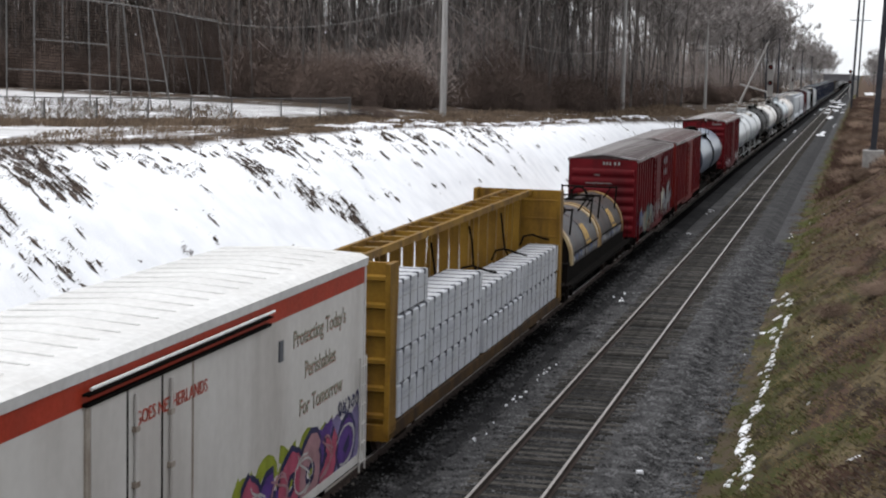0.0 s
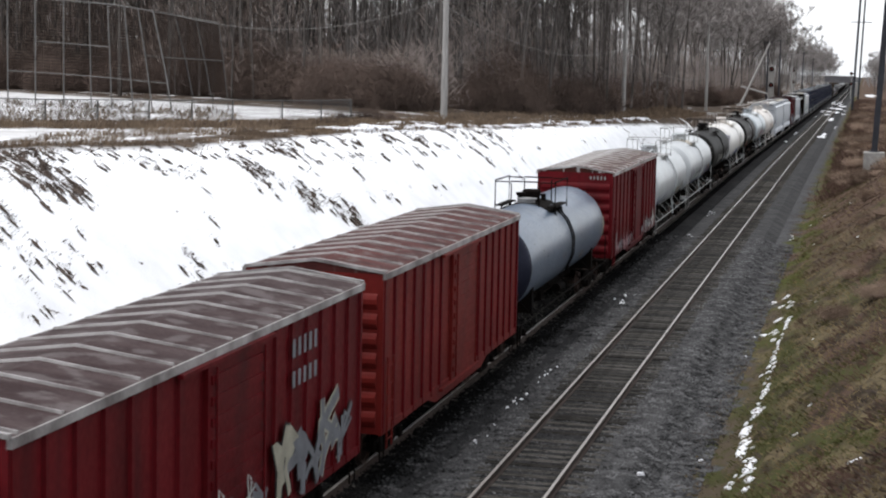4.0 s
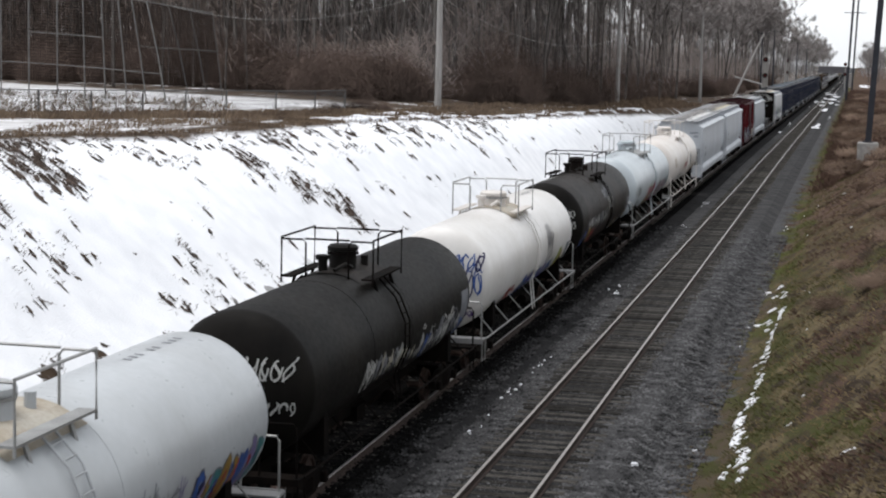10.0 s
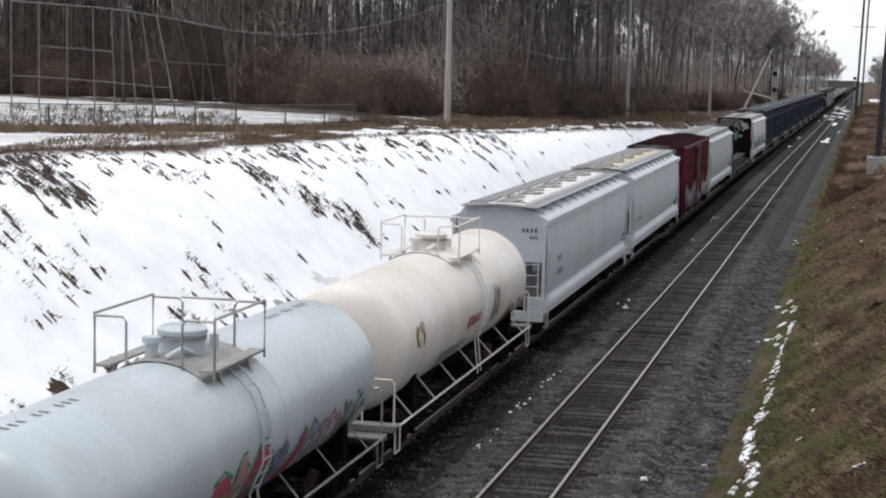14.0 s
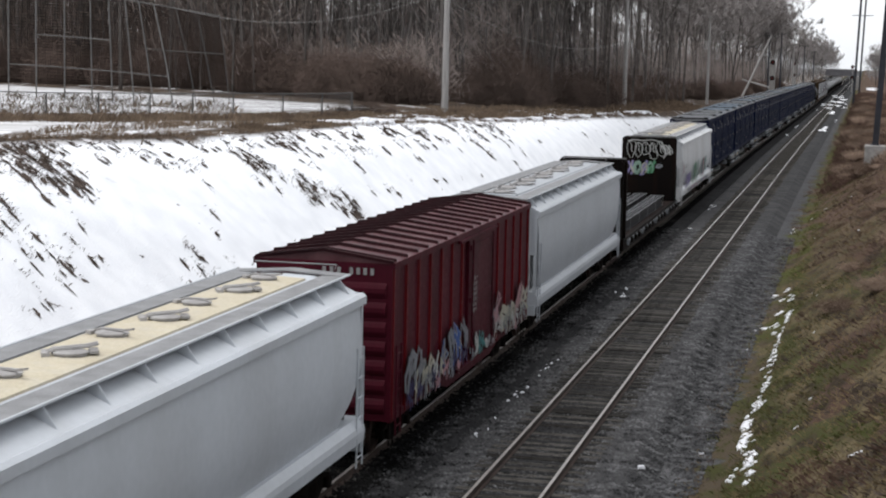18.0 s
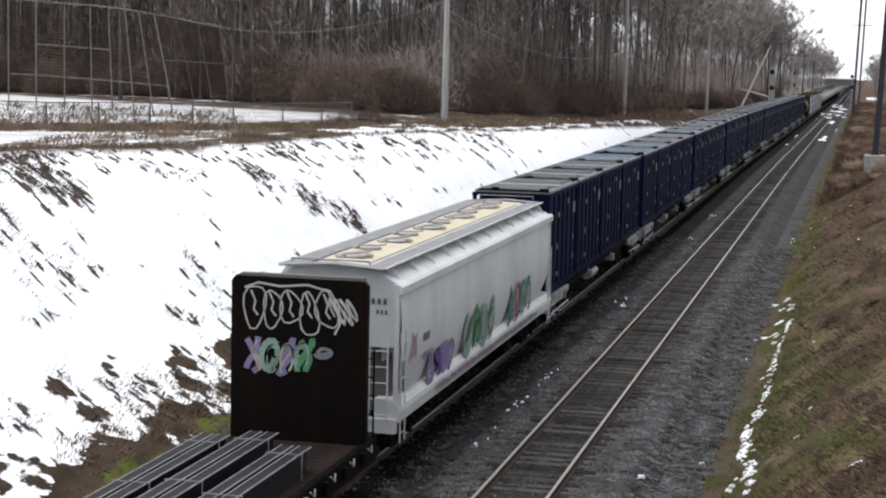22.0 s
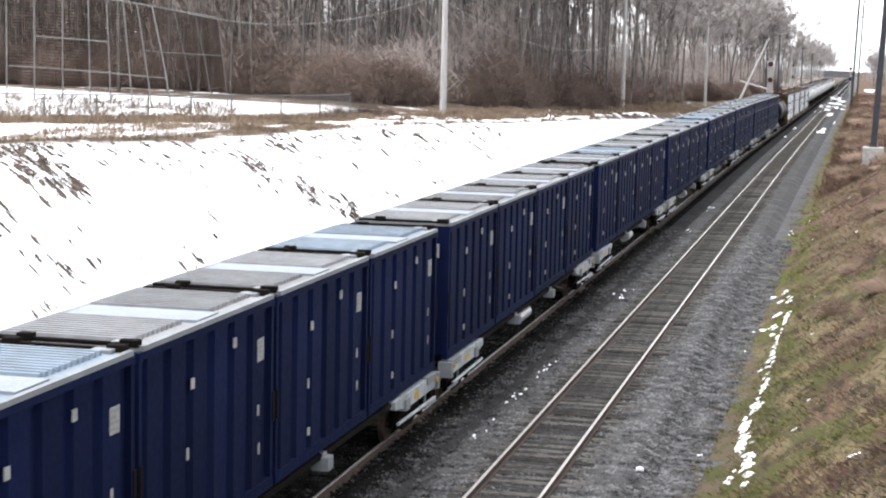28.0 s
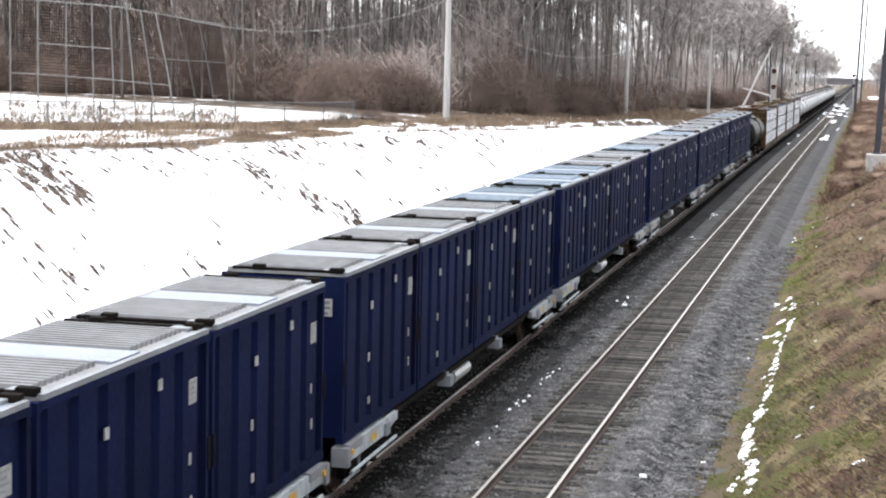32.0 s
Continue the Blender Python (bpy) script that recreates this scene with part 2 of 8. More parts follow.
    "railside": mat("rusty_rail_side", (0.04, 0.024, 0.018), (0.028, 0.018, 0.014), 4, 0.8),
    "tie": mat("weathered_wooden_tie", (0.088, 0.083, 0.076), (0.026, 0.0238, 0.0218), 1.6, 0.9, bump=0.01, bscale=25, stretch=(1.5, 6, 1), vary=0.5, gloss=0.0, fleck=0.4),
    "stone": mat("grey_ballast_stone", (0.128, 0.1272, 0.131), (0.024, 0.0238, 0.0246), 2.5, 0.95, gloss=0.0, vary=0.45),
    "bed": mat("grey_ballast", (0.075, 0.0746, 0.0763), (0.05, 0.0497, 0.051), 1.1, 0.95, bump=0.05, bscale=18, gloss=0.0, fleck=0.42),
    "pole": mat("weathered_grey_pole", (0.36, 0.345, 0.335), (0.25, 0.24, 0.23), 2, 0.85, stretch=(4, 4, 0.3)),
    "darkpole": mat("dark_steel_mast", (0.035, 0.037, 0.046), (0.025, 0.025, 0.031), 2, 0.6, 0.3),
    "concrete": mat("pale_concrete", (0.30, 0.285, 0.27), (0.22, 0.21, 0.2), 3, 0.85, bump=0.01),
    "bark": mat("grey_brown_bark", (0.15, 0.136, 0.127), (0.08, 0.071, 0.066), 1.2, 0.95, gloss=0.0, stretch=(2, 2, 0.4), vary=0.5),
    "deep": mat("deep_wood_tangle", (0.18, 0.15, 0.14), (0.12, 0.10, 0.094), 0.1, 0.95, gloss=0.0),
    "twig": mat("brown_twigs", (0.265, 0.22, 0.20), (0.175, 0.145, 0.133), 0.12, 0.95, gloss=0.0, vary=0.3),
    # tree crowns; also the paler colour for lit twigs in the woods
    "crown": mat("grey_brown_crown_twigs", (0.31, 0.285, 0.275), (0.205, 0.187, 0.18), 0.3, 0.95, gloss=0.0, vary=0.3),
    # distance haze is put into this pale twig grey
    "haze": mat("hazed_far_twigs", (0.26, 0.255, 0.262), (0.20, 0.196, 0.20), 0.05, 0.95, gloss=0.0),
    "brush": mat("red_brown_brush", (0.145, 0.108, 0.092), (0.082, 0.062, 0.053), 0.3, 0.95, gloss=0.0, vary=0.35),
    # lighter copy of the thicket, for the woods' lit side
    "thicket_lit": mat("lit_thicket_twigs", (0.37, 0.31, 0.285), (0.235, 0.197, 0.18), 0.08, 0.95, gloss=0.0, fleck=0.7),
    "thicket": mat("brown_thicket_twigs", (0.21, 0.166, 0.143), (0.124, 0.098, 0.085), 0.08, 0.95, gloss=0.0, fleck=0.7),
    "bramble": mat("russet_bramble_stems", (0.26, 0.19, 0.145), (0.15, 0.107, 0.084), 0.4, 0.95, gloss=0.0, vary=0.3),
    "weed": mat("reddish_dead_weeds", (0.105, 0.067, 0.052), (0.062, 0.04, 0.033), 0.4, 0.95, gloss=0.0),
    "mesh": mat("dull_wire_mesh", (0.10, 0.098, 0.096), None, 2, 0.7),
    "net": mat("brown_netting", (0.034, 0.025, 0.021), None, 2, 0.8, gloss=0.0),
    "post": mat("dull_metal_post", (0.155, 0.15, 0.146), (0.10, 0.097, 0.094), 2, 0.7),
    "dead": mat("dead_brown_grass", (0.205, 0.152, 0.108), (0.094, 0.07, 0.054), 0.8, 0.95, gloss=0.0),
    "straw": mat("straw_coloured_grass", (0.21, 0.163, 0.092), (0.10, 0.075, 0.044), 0.35, 0.95, gloss=0.0),
    "green": mat("pale_green_grass", (0.06, 0.067, 0.022), (0.048, 0.045, 0.02), 0.5, 0.95, gloss=0.0),
    "tuft": mat("dark_bank_tufts", (0.105, 0.083, 0.072), (0.045, 0.036, 0.031), 2.5, 0.95, gloss=0.0),
    "snow": mat("old_snow", (0.72, 0.73, 0.755), (0.62, 0.63, 0.665), 0.7, 0.7, bump=0.03, bscale=3),
    "wire": mat("pale_cable", (0.30, 0.29, 0.28), None, 2, 0.6),
    # bridge steel lightened: the haze sits in its base colour
    "hazed_steel": mat("hazed_bridge_paint", (0.15, 0.145, 0.155), (0.115, 0.11, 0.118), 0.6, 0.7, gloss=0.1),
    "lampred": mat("red_signal_lens", (0.11, 0.012, 0.012), (0.08, 0.01, 0.01), 2, 0.3),
}
G = {}
for key, c in dict(pink=(0.55, 0.10, 0.18), purple=(0.13, 0.05, 0.30), lime=(0.36, 0.42, 0.03), navy=(0.03, 0.03, 0.12),
                   white=(0.62, 0.62, 0.60), black=(0.02, 0.02, 0.022), blue=(0.04, 0.12, 0.42), teal=(0.06, 0.26, 0.27),
                   green=(0.10, 0.32, 0.16), grey=(0.26, 0.27, 0.30), red=(0.42, 0.03, 0.03), ochre=(0.42, 0.26, 0.05),
                   rose=(0.50, 0.27, 0.30), lilac=(0.30, 0.25, 0.47), mint=(0.30, 0.45, 0.36), cream=(0.55, 0.52, 0.42)).items():
    c = tuple(v * 0.66 for v in c)
    G[key] = mat("graffiti_" + key, c, tuple(v * 0.75 for v in c), 3, 0.5)
M.update({"g_" + k: v for k, v in G.items()})


# ---- mesh helpers ----
class Mesh:
    """Gathers vertices and faces of one piece."""

    def __init__(self):
        self.v, self.f = [], []

    def add(self, verts, faces):
        k = len(self.v)
        self.v += [tuple(p) for p in verts]
        self.f += [tuple(i + k for i in f) for f in faces]
        return self

    def box(self, x0, x1, y0, y1, z0, z1, c=0.0):
        """A block; c: chamfer of its upright edges and top."""
        if not c:
            vs = [(x, y, z) for z in (z0, z1) for x, y in ((x0, y0), (x1, y0), (x1, y1), (x0, y1))]
            return self.add(vs, [(3, 2, 1, 0), (4, 5, 6, 7), (0, 1, 5, 4), (1, 2, 6, 5), (2, 3, 7, 6), (3, 0, 4, 7)])
        def ring(g, z):
            a, b, e, d = x0 + g, x1 - g, y0 + g, y1 - g
            return [(a + c, e, z), (b - c, e, z), (b, e + c, z), (b, d - c, z), (b - c, d, z), (a + c, d, z), (a, d - c, z), (a, e + c, z)]
        return self.rings([ring(0, z0), ring(0, z1 - c), ring(c * 0.7, z1)], True)

    def rings(self, rs, caps=True, closed=True):
        n = len(rs[0])
        vs = [p for r in rs for p in r]
        fs = []
        for i in range(len(rs) - 1):
            for j in range(n if closed else n - 1):
                k = (j + 1) % n
                fs.append((i * n + j, i * n + k, (i + 1) * n + k, (i + 1) * n + j))
        if caps:
            fs.append(tuple(range(n))[::-1])
            fs.append(tuple((len(rs) - 1) * n + j for j in range(n)))
        return self.add(vs, fs)

    def tube(self, pts, r, n=6, r2=None):
        pts = [Vector(p) for p in pts]
        rs = []
        for i, p in enumerate(pts):
            d = (pts[min(i + 1, len(pts) - 1)] - pts[max(i - 1, 0)]).normalized()
            a = d.orthogonal().normalized()
            b = d.cross(a)
            q = r if r2 is None else r + (r2 - r) * i / (len(pts) - 1)
            rs.append([p + q * (math.cos(2 * math.pi * k / n) * a + math.sin(2 * math.pi * k / n) * b) for k in range(n)])
        return self.rings(rs)

    def prism(self, prof, y0, y1):
        """An (x, z) outline drawn along y."""
        return self.rings([[(x, y0, z) for x, z in prof], [(x, y1, z) for x, z in prof]])

    def lathe(self, prof, axis_z, n=32):
        """A (y, radius) outline turned round a lengthwise axis at that height."""
        rs = [[(r * math.cos(2 * math.pi * k / n), y, axis_z + r * math.sin(2 * math.pi * k / n)) for k in range(n)] for y, r in prof]
        return self.rings(rs)

    def done(self, name, smooth=False):
        me = bpy.data.meshes.new(name)
        me.from_pydata(self.v, [], self.f)
        if smooth:
            me.shade_smooth()
            me.set_sharp_from_angle(angle=radians(38))
        me.update()
        bm = bmesh.new()
        bm.from_mesh(me)
        bmesh.ops.recalc_face_normals(bm, faces=bm.faces)
        bm.to_mesh(me)
        bm.free()
        return me


def part(name, mesh, material, parent=None, label="", smooth=False):
    """One mesh object, under a thing or a part."""
    if isinstance(mesh, Mesh):
        mesh = mesh.done(name, smooth)
    ob = new(name, mesh)
    if not mesh.materials:
        mesh.materials.append(M[material])
    if parent:
        ob.parent = parent
    return tagged(ob, label)


def thing(name, label, category, group="", kind=""):
    return tagged(new(name), label, category, group, kind)


def block(name, x0, x1, y0, y1, z0, z1, material, parent, label="", c=0.0):
    return part(name, Mesh().box(x0, x1, y0, y1, z0, z1, c), material, parent, label)


def text(name, words, size, m, material, parent):
    """Lettering in the built-in font, laid flat on the pose m."""
    cu = bpy.data.curves.new(name, "FONT")
    cu.body, cu.size, cu.extrude = words, size, 0.004
    tmp = new("lettering_source", cu)
    me = bpy.data.meshes.new_from_object(tmp.evaluated_get(bpy.context.evaluated_depsgraph_get()))
    bpy.data.objects.remove(tmp)
    me.transform(m)
    me.materials.clear()
    me.name = name
    return part(name, me, material, parent)


SIDE = Matrix(((0, 0, 1, 0), (1, 0, 0, 0), (0, 1, 0, 0), (0, 0, 0, 1)))   # letters along +y, upright, facing +x
END = Matrix(((1, 0, 0, 0), (0, 0, -1, 0), (0, 1, 0, 0), (0, 0, 0, 1)))   # letters along +x, upright, facing -y


def ribbon(ms, line, width, lay):
    """A painted stroke of that width; lay maps (u, v) on the surface to a point."""
    p = [Vector(q) for q in line]
    a, b = [], []
    for i, q in enumerate(p):
        d = (p[min(i + 1, len(p) - 1)] - p[max(i - 1, 0)])
        d = d.normalized() if d.length else Vector((1, 0))
        s = Vector((-d.y, d.x)) * width / 2
        a.append(lay(*(q + s)))
        b.append(lay(*(q - s)))
    n = len(p)
    ms.add(a + b, [(i, i + 1, n + i + 1, n + i) for i in range(n - 1)])


def tag_paint(parent, lay, u0, u1, v0, v1, fills, outline="black", width=0.16, letters=5, seed=0, lean=0.2):
    """Painted lettering that says nothing: fat looping strokes with an outline behind them."""
    rnd = random.Random(seed)
    for k in range(letters):
        back, face = Mesh(), Mesh()
        w = (u1 - u0) / letters
        cx = u0 + w * (k + 0.5)
        fill = fills[k % len(fills)] if rnd.random() < 0.7 else rnd.choice(fills)
        for s in range(rnd.choice((2, 3, 3))):
            n = 9
            kind = rnd.random()
            top, low = v1 - rnd.random() * 0.25 * (v1 - v0), v0 + rnd.random() * 0.2 * (v1 - v0)
            h, r = (top - low), w * rnd.uniform(0.28, 0.5)
            a0, a1 = rnd.uniform(0, 6.3), rnd.uniform(2.5, 5.5)
            line = []
            for i in range(n):
                f = i / (n - 1)
                if kind < 0.55:
                    x = cx + r * math.cos(a0 + a1 * f)
                    z = (top + low) / 2 + h * 0.5 * math.sin(a0 + a1 * f)
                else:
                    x = cx + (f - 0.5) * w * rnd.uniform(-0.2, 0.2) + r * 0.8 * math.sin(f * 4 + a0)
                    z = low + f * h
                line.append((x + (z - v0) * lean, z))
            if outline:
                ribbon(back, line, width * 1.7, lambda u, v: lay(u, v, 0.006))
            off = 0.010 + 0.003 * s
            ribbon(face, line, width, lambda u, v: lay(u, v, off))
        if outline:
            part("graffiti_outline", back, "g_" + outline, parent)
        part("graffiti", face, "g_" + fill, parent)


def jumble(parent, lay, u0, u1, v0, v1, colours, seed, width=0.16, under="black"):
    """A dense painted band of overlapping crooked strokes that say nothing."""
    rnd = random.Random(seed)
    n = max(3, int((u1 - u0) / ((v1 - v0) * 0.5)))
    for k in range(n):
        cx = u0 + (u1 - u0) * (k + 0.5) / n
        step = (u1 - u0) / n
        hi = v1 - rnd.random() ** 2 * 0.5 * (v1 - v0)
        face, back = Mesh(), Mesh()
        for s in range(rnd.choice((3, 4, 4))):
            a, b = rnd.uniform(v0, v0 + 0.4 * (hi - v0)), rnd.uniform(v0 + 0.55 * (hi - v0), hi)
            x0, x1 = cx + rnd.uniform(-0.6, 0.6) * step, cx + rnd.uniform(-0.6, 0.6) * step
            line = [(x0, a), (x0 + rnd.uniform(-0.3, 0.3) * step, a * 0.6 + b * 0.4), (x1, b)]
            if rnd.random() < 0.55:
                line += [(x1 + rnd.uniform(0.2, 0.5) * step, b - 0.2 * (b - a)), (cx + rnd.uniform(-0.2, 0.5) * step, (a + b) / 2)]
            w = width * rnd.uniform(0.5, 1.25)
            ribbon(back, line, w * 1.6, lambda u, v: lay(u, v, 0.005))
            off = 0.009 + 0.002 * s + 0.0007 * (k % 3)
            ribbon(face, line, w, lambda u, v: lay(u, v, off))
        if under:
            part("graffiti_shadow", back, "g_" + (under if rnd.random() < 0.6 else rnd.choice(colours)), parent)
        part("graffiti", face, "g_" + rnd.choice(colours), parent)


def bars(parent, lay, rows, material="sticker", name="lettering"):
    """Unreadable or private writing as plain bars: rows of (u0, u1, v, height)."""
    ms = Mesh()
    for u0, u1, v, hgt in rows:
        n = max(1, int((u1 - u0) / (hgt * 0.9)))
        for i in range(n):
            a = u0 + (u1 - u0) * i / n
            b = a + (u1 - u0) / n * 0.5
            ms.add([lay(a, v, 0.008), lay(b, v, 0.008), lay(b, v + hgt, 0.008), lay(a, v + hgt, 0.008)], [(0, 1, 2, 3)])
    return tagged(part(name, ms, material, parent), kind="stuff")


def flat_side(x):
    return lambda u, v, o=0.008: (x + o, u, v)


def flat_end(y):
    return lambda u, v, o=0.008: (u, y - o, v)


def head_end(shell0, radius=1.5, axis=2.58):
    """(x, height) on the bulging near head of a tank."""
    def lay(u, v, o=0.008):
        r2 = min(0.98, (u * u + (v - axis) ** 2) / radius ** 2)
        return (u, shell0 + 0.6 * (1 - math.sqrt(1 - r2)) - o - 0.004, v)
    return lay


def round_side(radius, axis):
    """(y, height above the rail) on a tank's flank."""
    def lay(u, v, o=0.008):
        s = max(-0.98, min(0.98, (v - axis) / radius))
        return ((radius + o) * math.sqrt(1 - s * s), u, axis + (radius + o) * s)
    return lay

# ---- the plan: y runs along the tracks away from the bridge ----
TRACK_B, TRACK_A = -6.891, -11.357       # the empty track and the train's track


def lerp_table(t, rows):
    for (a, va), (b, vb) in zip(rows, rows[1:]):
        if t <= b:
            return va if t <= a else va + (vb - va) * (t - a) / (b - a)
    return rows[-1][1]


def dip(y):
    """The line falls gently away from about 130 m on."""
    if y < 130:
        return 0.0
    if y < 190:
        return -0.00005 * (y - 130) ** 2
    return -0.18 - 0.006 * (y - 190)


CREST_X = [(40, -26.0), (60, -25.3), (90, -23.6), (130, -22.0), (180, -20.5), (250, -19.4), (600, -18.5)]
CREST_Z = [(0, 6.3), (50, 6.05), (59, 5.75), (69, 5.5), (84, 5.35), (98, 4.95), (122, 4.3), (158, 3.55), (206, 2.6), (300, 1.4), (500, 1.2)]
BANK_Z = [(0, 4.0), (60, 3.2), (120, 2.3), (160, 1.6), (250, 0.9), (400, 0.6)]


def smooth(a, b, t):
    t = min(1.0, max(0.0, (t - a) / (b - a)))
    return t * t * (3 - 2 * t)


def ground_z(x, y):
    far = dip(max(y, 0))
    n1 = noise.noise(Vector((x * 0.12, y * 0.12, 0))) * 0.35
    n2 = noise.noise(Vector((x * 0.55, y * 0.55, 3))) * 0.14
    cx, cz = lerp_table(y, CREST_X), lerp_table(y, CREST_Z)
    base = -16.2
    if x < base:
        f = (base - x) / (base - cx)
        if f < 1:
            z = -0.5 + (cz + 0.5) * (f - 0.06 * math.sin(2 * math.pi * f)) + (n1 * 0.6 + n2) * math.sin(math.pi * min(1, f))
        else:
            w = smooth(0, 14, cx - x)
            level = 5.1 if y < 170 else 5.1 + (1.6 - 5.1) * smooth(170, 420, y)
            z = cz * (1 - w) + level * w + (n1 + n2) * 0.25
        return z + (far if y > 200 else 0)
    if x > -3.0:
        top = lerp_table(y, BANK_Z)
        run = (top + 0.6) / 0.62
        f = (x + 3.0) / run
        n3 = noise.noise(Vector((x * 1.7, y * 0.7, 9))) * 0.09
        z = -0.6 + (top + 0.6) * min(1.0, f) + (n1 * 0.5 + n2 * 1.2 + n3) * min(1.0, f * 2)
        return z + far
    return -0.55 + 0.02 * n2 + far


def steps(rows):
    out = []
    for a, b, d in rows:
        n = max(1, round((b - a) / d))
        out += [a + (b - a) * i / n for i in range(n)]
    return out + [rows[-1][1]]


def ground_material():
    m = bpy.data.materials.new("snow_grass_and_gravel_ground")
    m.use_nodes = True
    n, l = m.node_tree.nodes, m.node_tree.links
    bs = n["Principled BSDF"]
    co = n.new("ShaderNodeTexCoord")
    xyz = n.new("ShaderNodeSeparateXYZ")
    l.new(co.outputs["Object"], xyz.inputs[0])

    def nz(sc, det=6.0, stretch=None):
        t = n.new("ShaderNodeTexNoise")
        t.inputs["Scale"].default_value, t.inputs["Detail"].default_value = sc, det
        src = co.outputs["Object"]
        if stretch:
            mp = n.new("ShaderNodeMapping")
            mp.inputs["Scale"].default_value = stretch
            l.new(src, mp.inputs["Vector"])
            src = mp.outputs["Vector"]
        l.new(src, t.inputs["Vector"])
        return t.outputs["Fac"]

    def rng(v, a, b, c=0.0, d=1.0):
        r = n.new("ShaderNodeMapRange")
        for k, val in zip(("From Min", "From Max", "To Min", "To Max"), (a, b, c, d)):
            r.inputs[k].default_value = val
        l.new(v, r.inputs["Value"])
        return r.outputs["Result"]

    def mth(op, a, b):
        x = n.new("ShaderNodeMath")
        x.operation = op
        for s, v in zip(x.inputs, (a, b)):
            if isinstance(v, (int, float)):
                s.default_value = v
            else:
                l.new(v, s)
        x.use_clamp = op == "MULTIPLY"
        if op == "MULTIPLY_ADD":
            x.inputs[2].default_value = -1.8
        return x.outputs[0]

    sc = n.new("ShaderNodeMath")
    sc.operation = "MULTIPLY"
    sc.inputs[1].default_value = 0.6
    l.new(xyz.outputs[0], sc.inputs[0])
    scaled = sc.outputs[0]

    def mix(f, a, b):
        x = n.new("ShaderNodeMix")
        x.data_type = "RGBA"
        for s, v in ((x.inputs[0], f), (x.inputs[6], a), (x.inputs[7], b)):
            if isinstance(v, tuple):
                s.default_value = (*v, 1)
            else:
                l.new(v, s)
        return x.outputs[2]

    grass = mix(rng(nz(0.6, 8, (1.0, 0.42, 1.0)), 0.46, 0.54), (0.10, 0.08, 0.047), (0.038, 0.042, 0.014))
    russet = mth("ADD", nz(0.55, 7, (1.0, 0.42, 1.0)), rng(xyz.outputs[0], -2.0, 2.5, -0.10, 0.12))
    grass = mix(rng(russet, 0.52, 0.58), grass, (0.06, 0.036, 0.028))
    grass = mix(rng(nz(1.5, 8, (1.0, 0.42, 1.0)), 0.53, 0.62), grass, (0.019, 0.0145, 0.0105))
    grass = mix(rng(nz(9, 4, (1.0, 0.42, 1.0)), 0.42, 0.7), grass, (0.05, 0.038, 0.024))
    gravel = mix(rng(nz(0.5), 0.4, 0.6), (0.078, 0.0776, 0.080), (0.056, 0.0557, 0.058))
    lush = mth("MULTIPLY", rng(mth("ADD", xyz.outputs[0], nz(0.9, 5)), -0.5, -1.3), rng(nz(0.9, 7, (1.0, 0.42, 1.0)), 0.47, 0.58))
    grass = mix(lush, grass, (0.036, 0.037, 0.014))
    ditch = mth("MULTIPLY", rng(mth("ADD", xyz.outputs[0], rng(nz(0.8, 6, (1.0, 0.5, 1.0)), 0.3, 0.7, -0.5, 0.5)), -2.45, -2.8), rng(nz(1.1, 7, (1.0, 0.5, 1.0)), 0.42, 0.52))
    grass = mix(ditch, grass, (0.055, 0.043, 0.03))
    moss = mth("MULTIPLY", rng(mth("ADD", xyz.outputs[0], rng(nz(0.4, 6, (1.0, 0.3, 1.0)), 0.3, 0.7, -0.5, 0.5)), -1.9, -2.3), rng(xyz.outputs[1], 50.0, 64.0))
    brown = mth("MULTIPLY", rng(xyz.outputs[1], 62.0, 100.0), rng(nz(0.4), 0.34, 0.5))
    grass = mix(brown, grass, (0.07, 0.046, 0.035))
    grass = mix(mth("MULTIPLY", moss, rng(nz(0.7, 6, (1.0, 0.35, 1.0)), 0.42, 0.55)), grass, (0.045, 0.048, 0.014))
    gravel = mix(rng(nz(20, 3), 0.35, 0.7), gravel, (0.026, 0.0258, 0.0272))
    earth = mix(rng(nz(1.2), 0.4, 0.6), (0.075, 0.055, 0.041), (0.045, 0.035, 0.028))
    snow = mix(rng(nz(0.9, 8), 0.38, 0.66), (0.75, 0.76, 0.782), (0.67, 0.682, 0.71))
    # bare earth shows through the snow in scattered scraps drawn out down the slope
    bare = mth("MULTIPLY", rng(nz(1.3, 6, (0.9, 0.55, 0.9)), 0.70, 0.72), rng(nz(0.13), 0.42, 0.55))
    wob = mth("ADD", xyz.outputs[0], mth("MULTIPLY", nz(0.2), 2.2))
    snowy = mix(bare, snow, earth)
    # the worn path and dead grass along the top of the cutting, then the snow-covered field
    along_crest = mth("SUBTRACT", wob, mth("MULTIPLY_ADD", xyz.outputs[1], 0.045))
    path = mth("MULTIPLY", rng(along_crest, -24.7, -25.2), rng(along_crest, -28.8, -28.0))
    keep = mth("MULTIPLY", path, rng(nz(0.45, 6), 0.33, 0.43))
    snowy = mix(keep, snowy, earth)
    scrub = mth("MULTIPLY", rng(along_crest, -25.5, -27.0), rng(along_crest, -40.0, -36.0))
    thick = mth("ADD", nz(0.5, 7, (1.0, 0.5, 1.0)), rng(xyz.outputs[1], 55.0, 125.0, -0.10, 0.06))
    snowy = mix(mth("MULTIPLY", scrub, rng(thick, 0.485, 0.52)), snowy, earth)
    edge_of_wood = mth("ADD", mth("ADD", xyz.outputs[1], scaled), nz(0.25, 5))
    wood = mth("MULTIPLY", rng(edge_of_wood, 95.0, 99.0), rng(nz(0.3, 5), 0.30, 0.44))
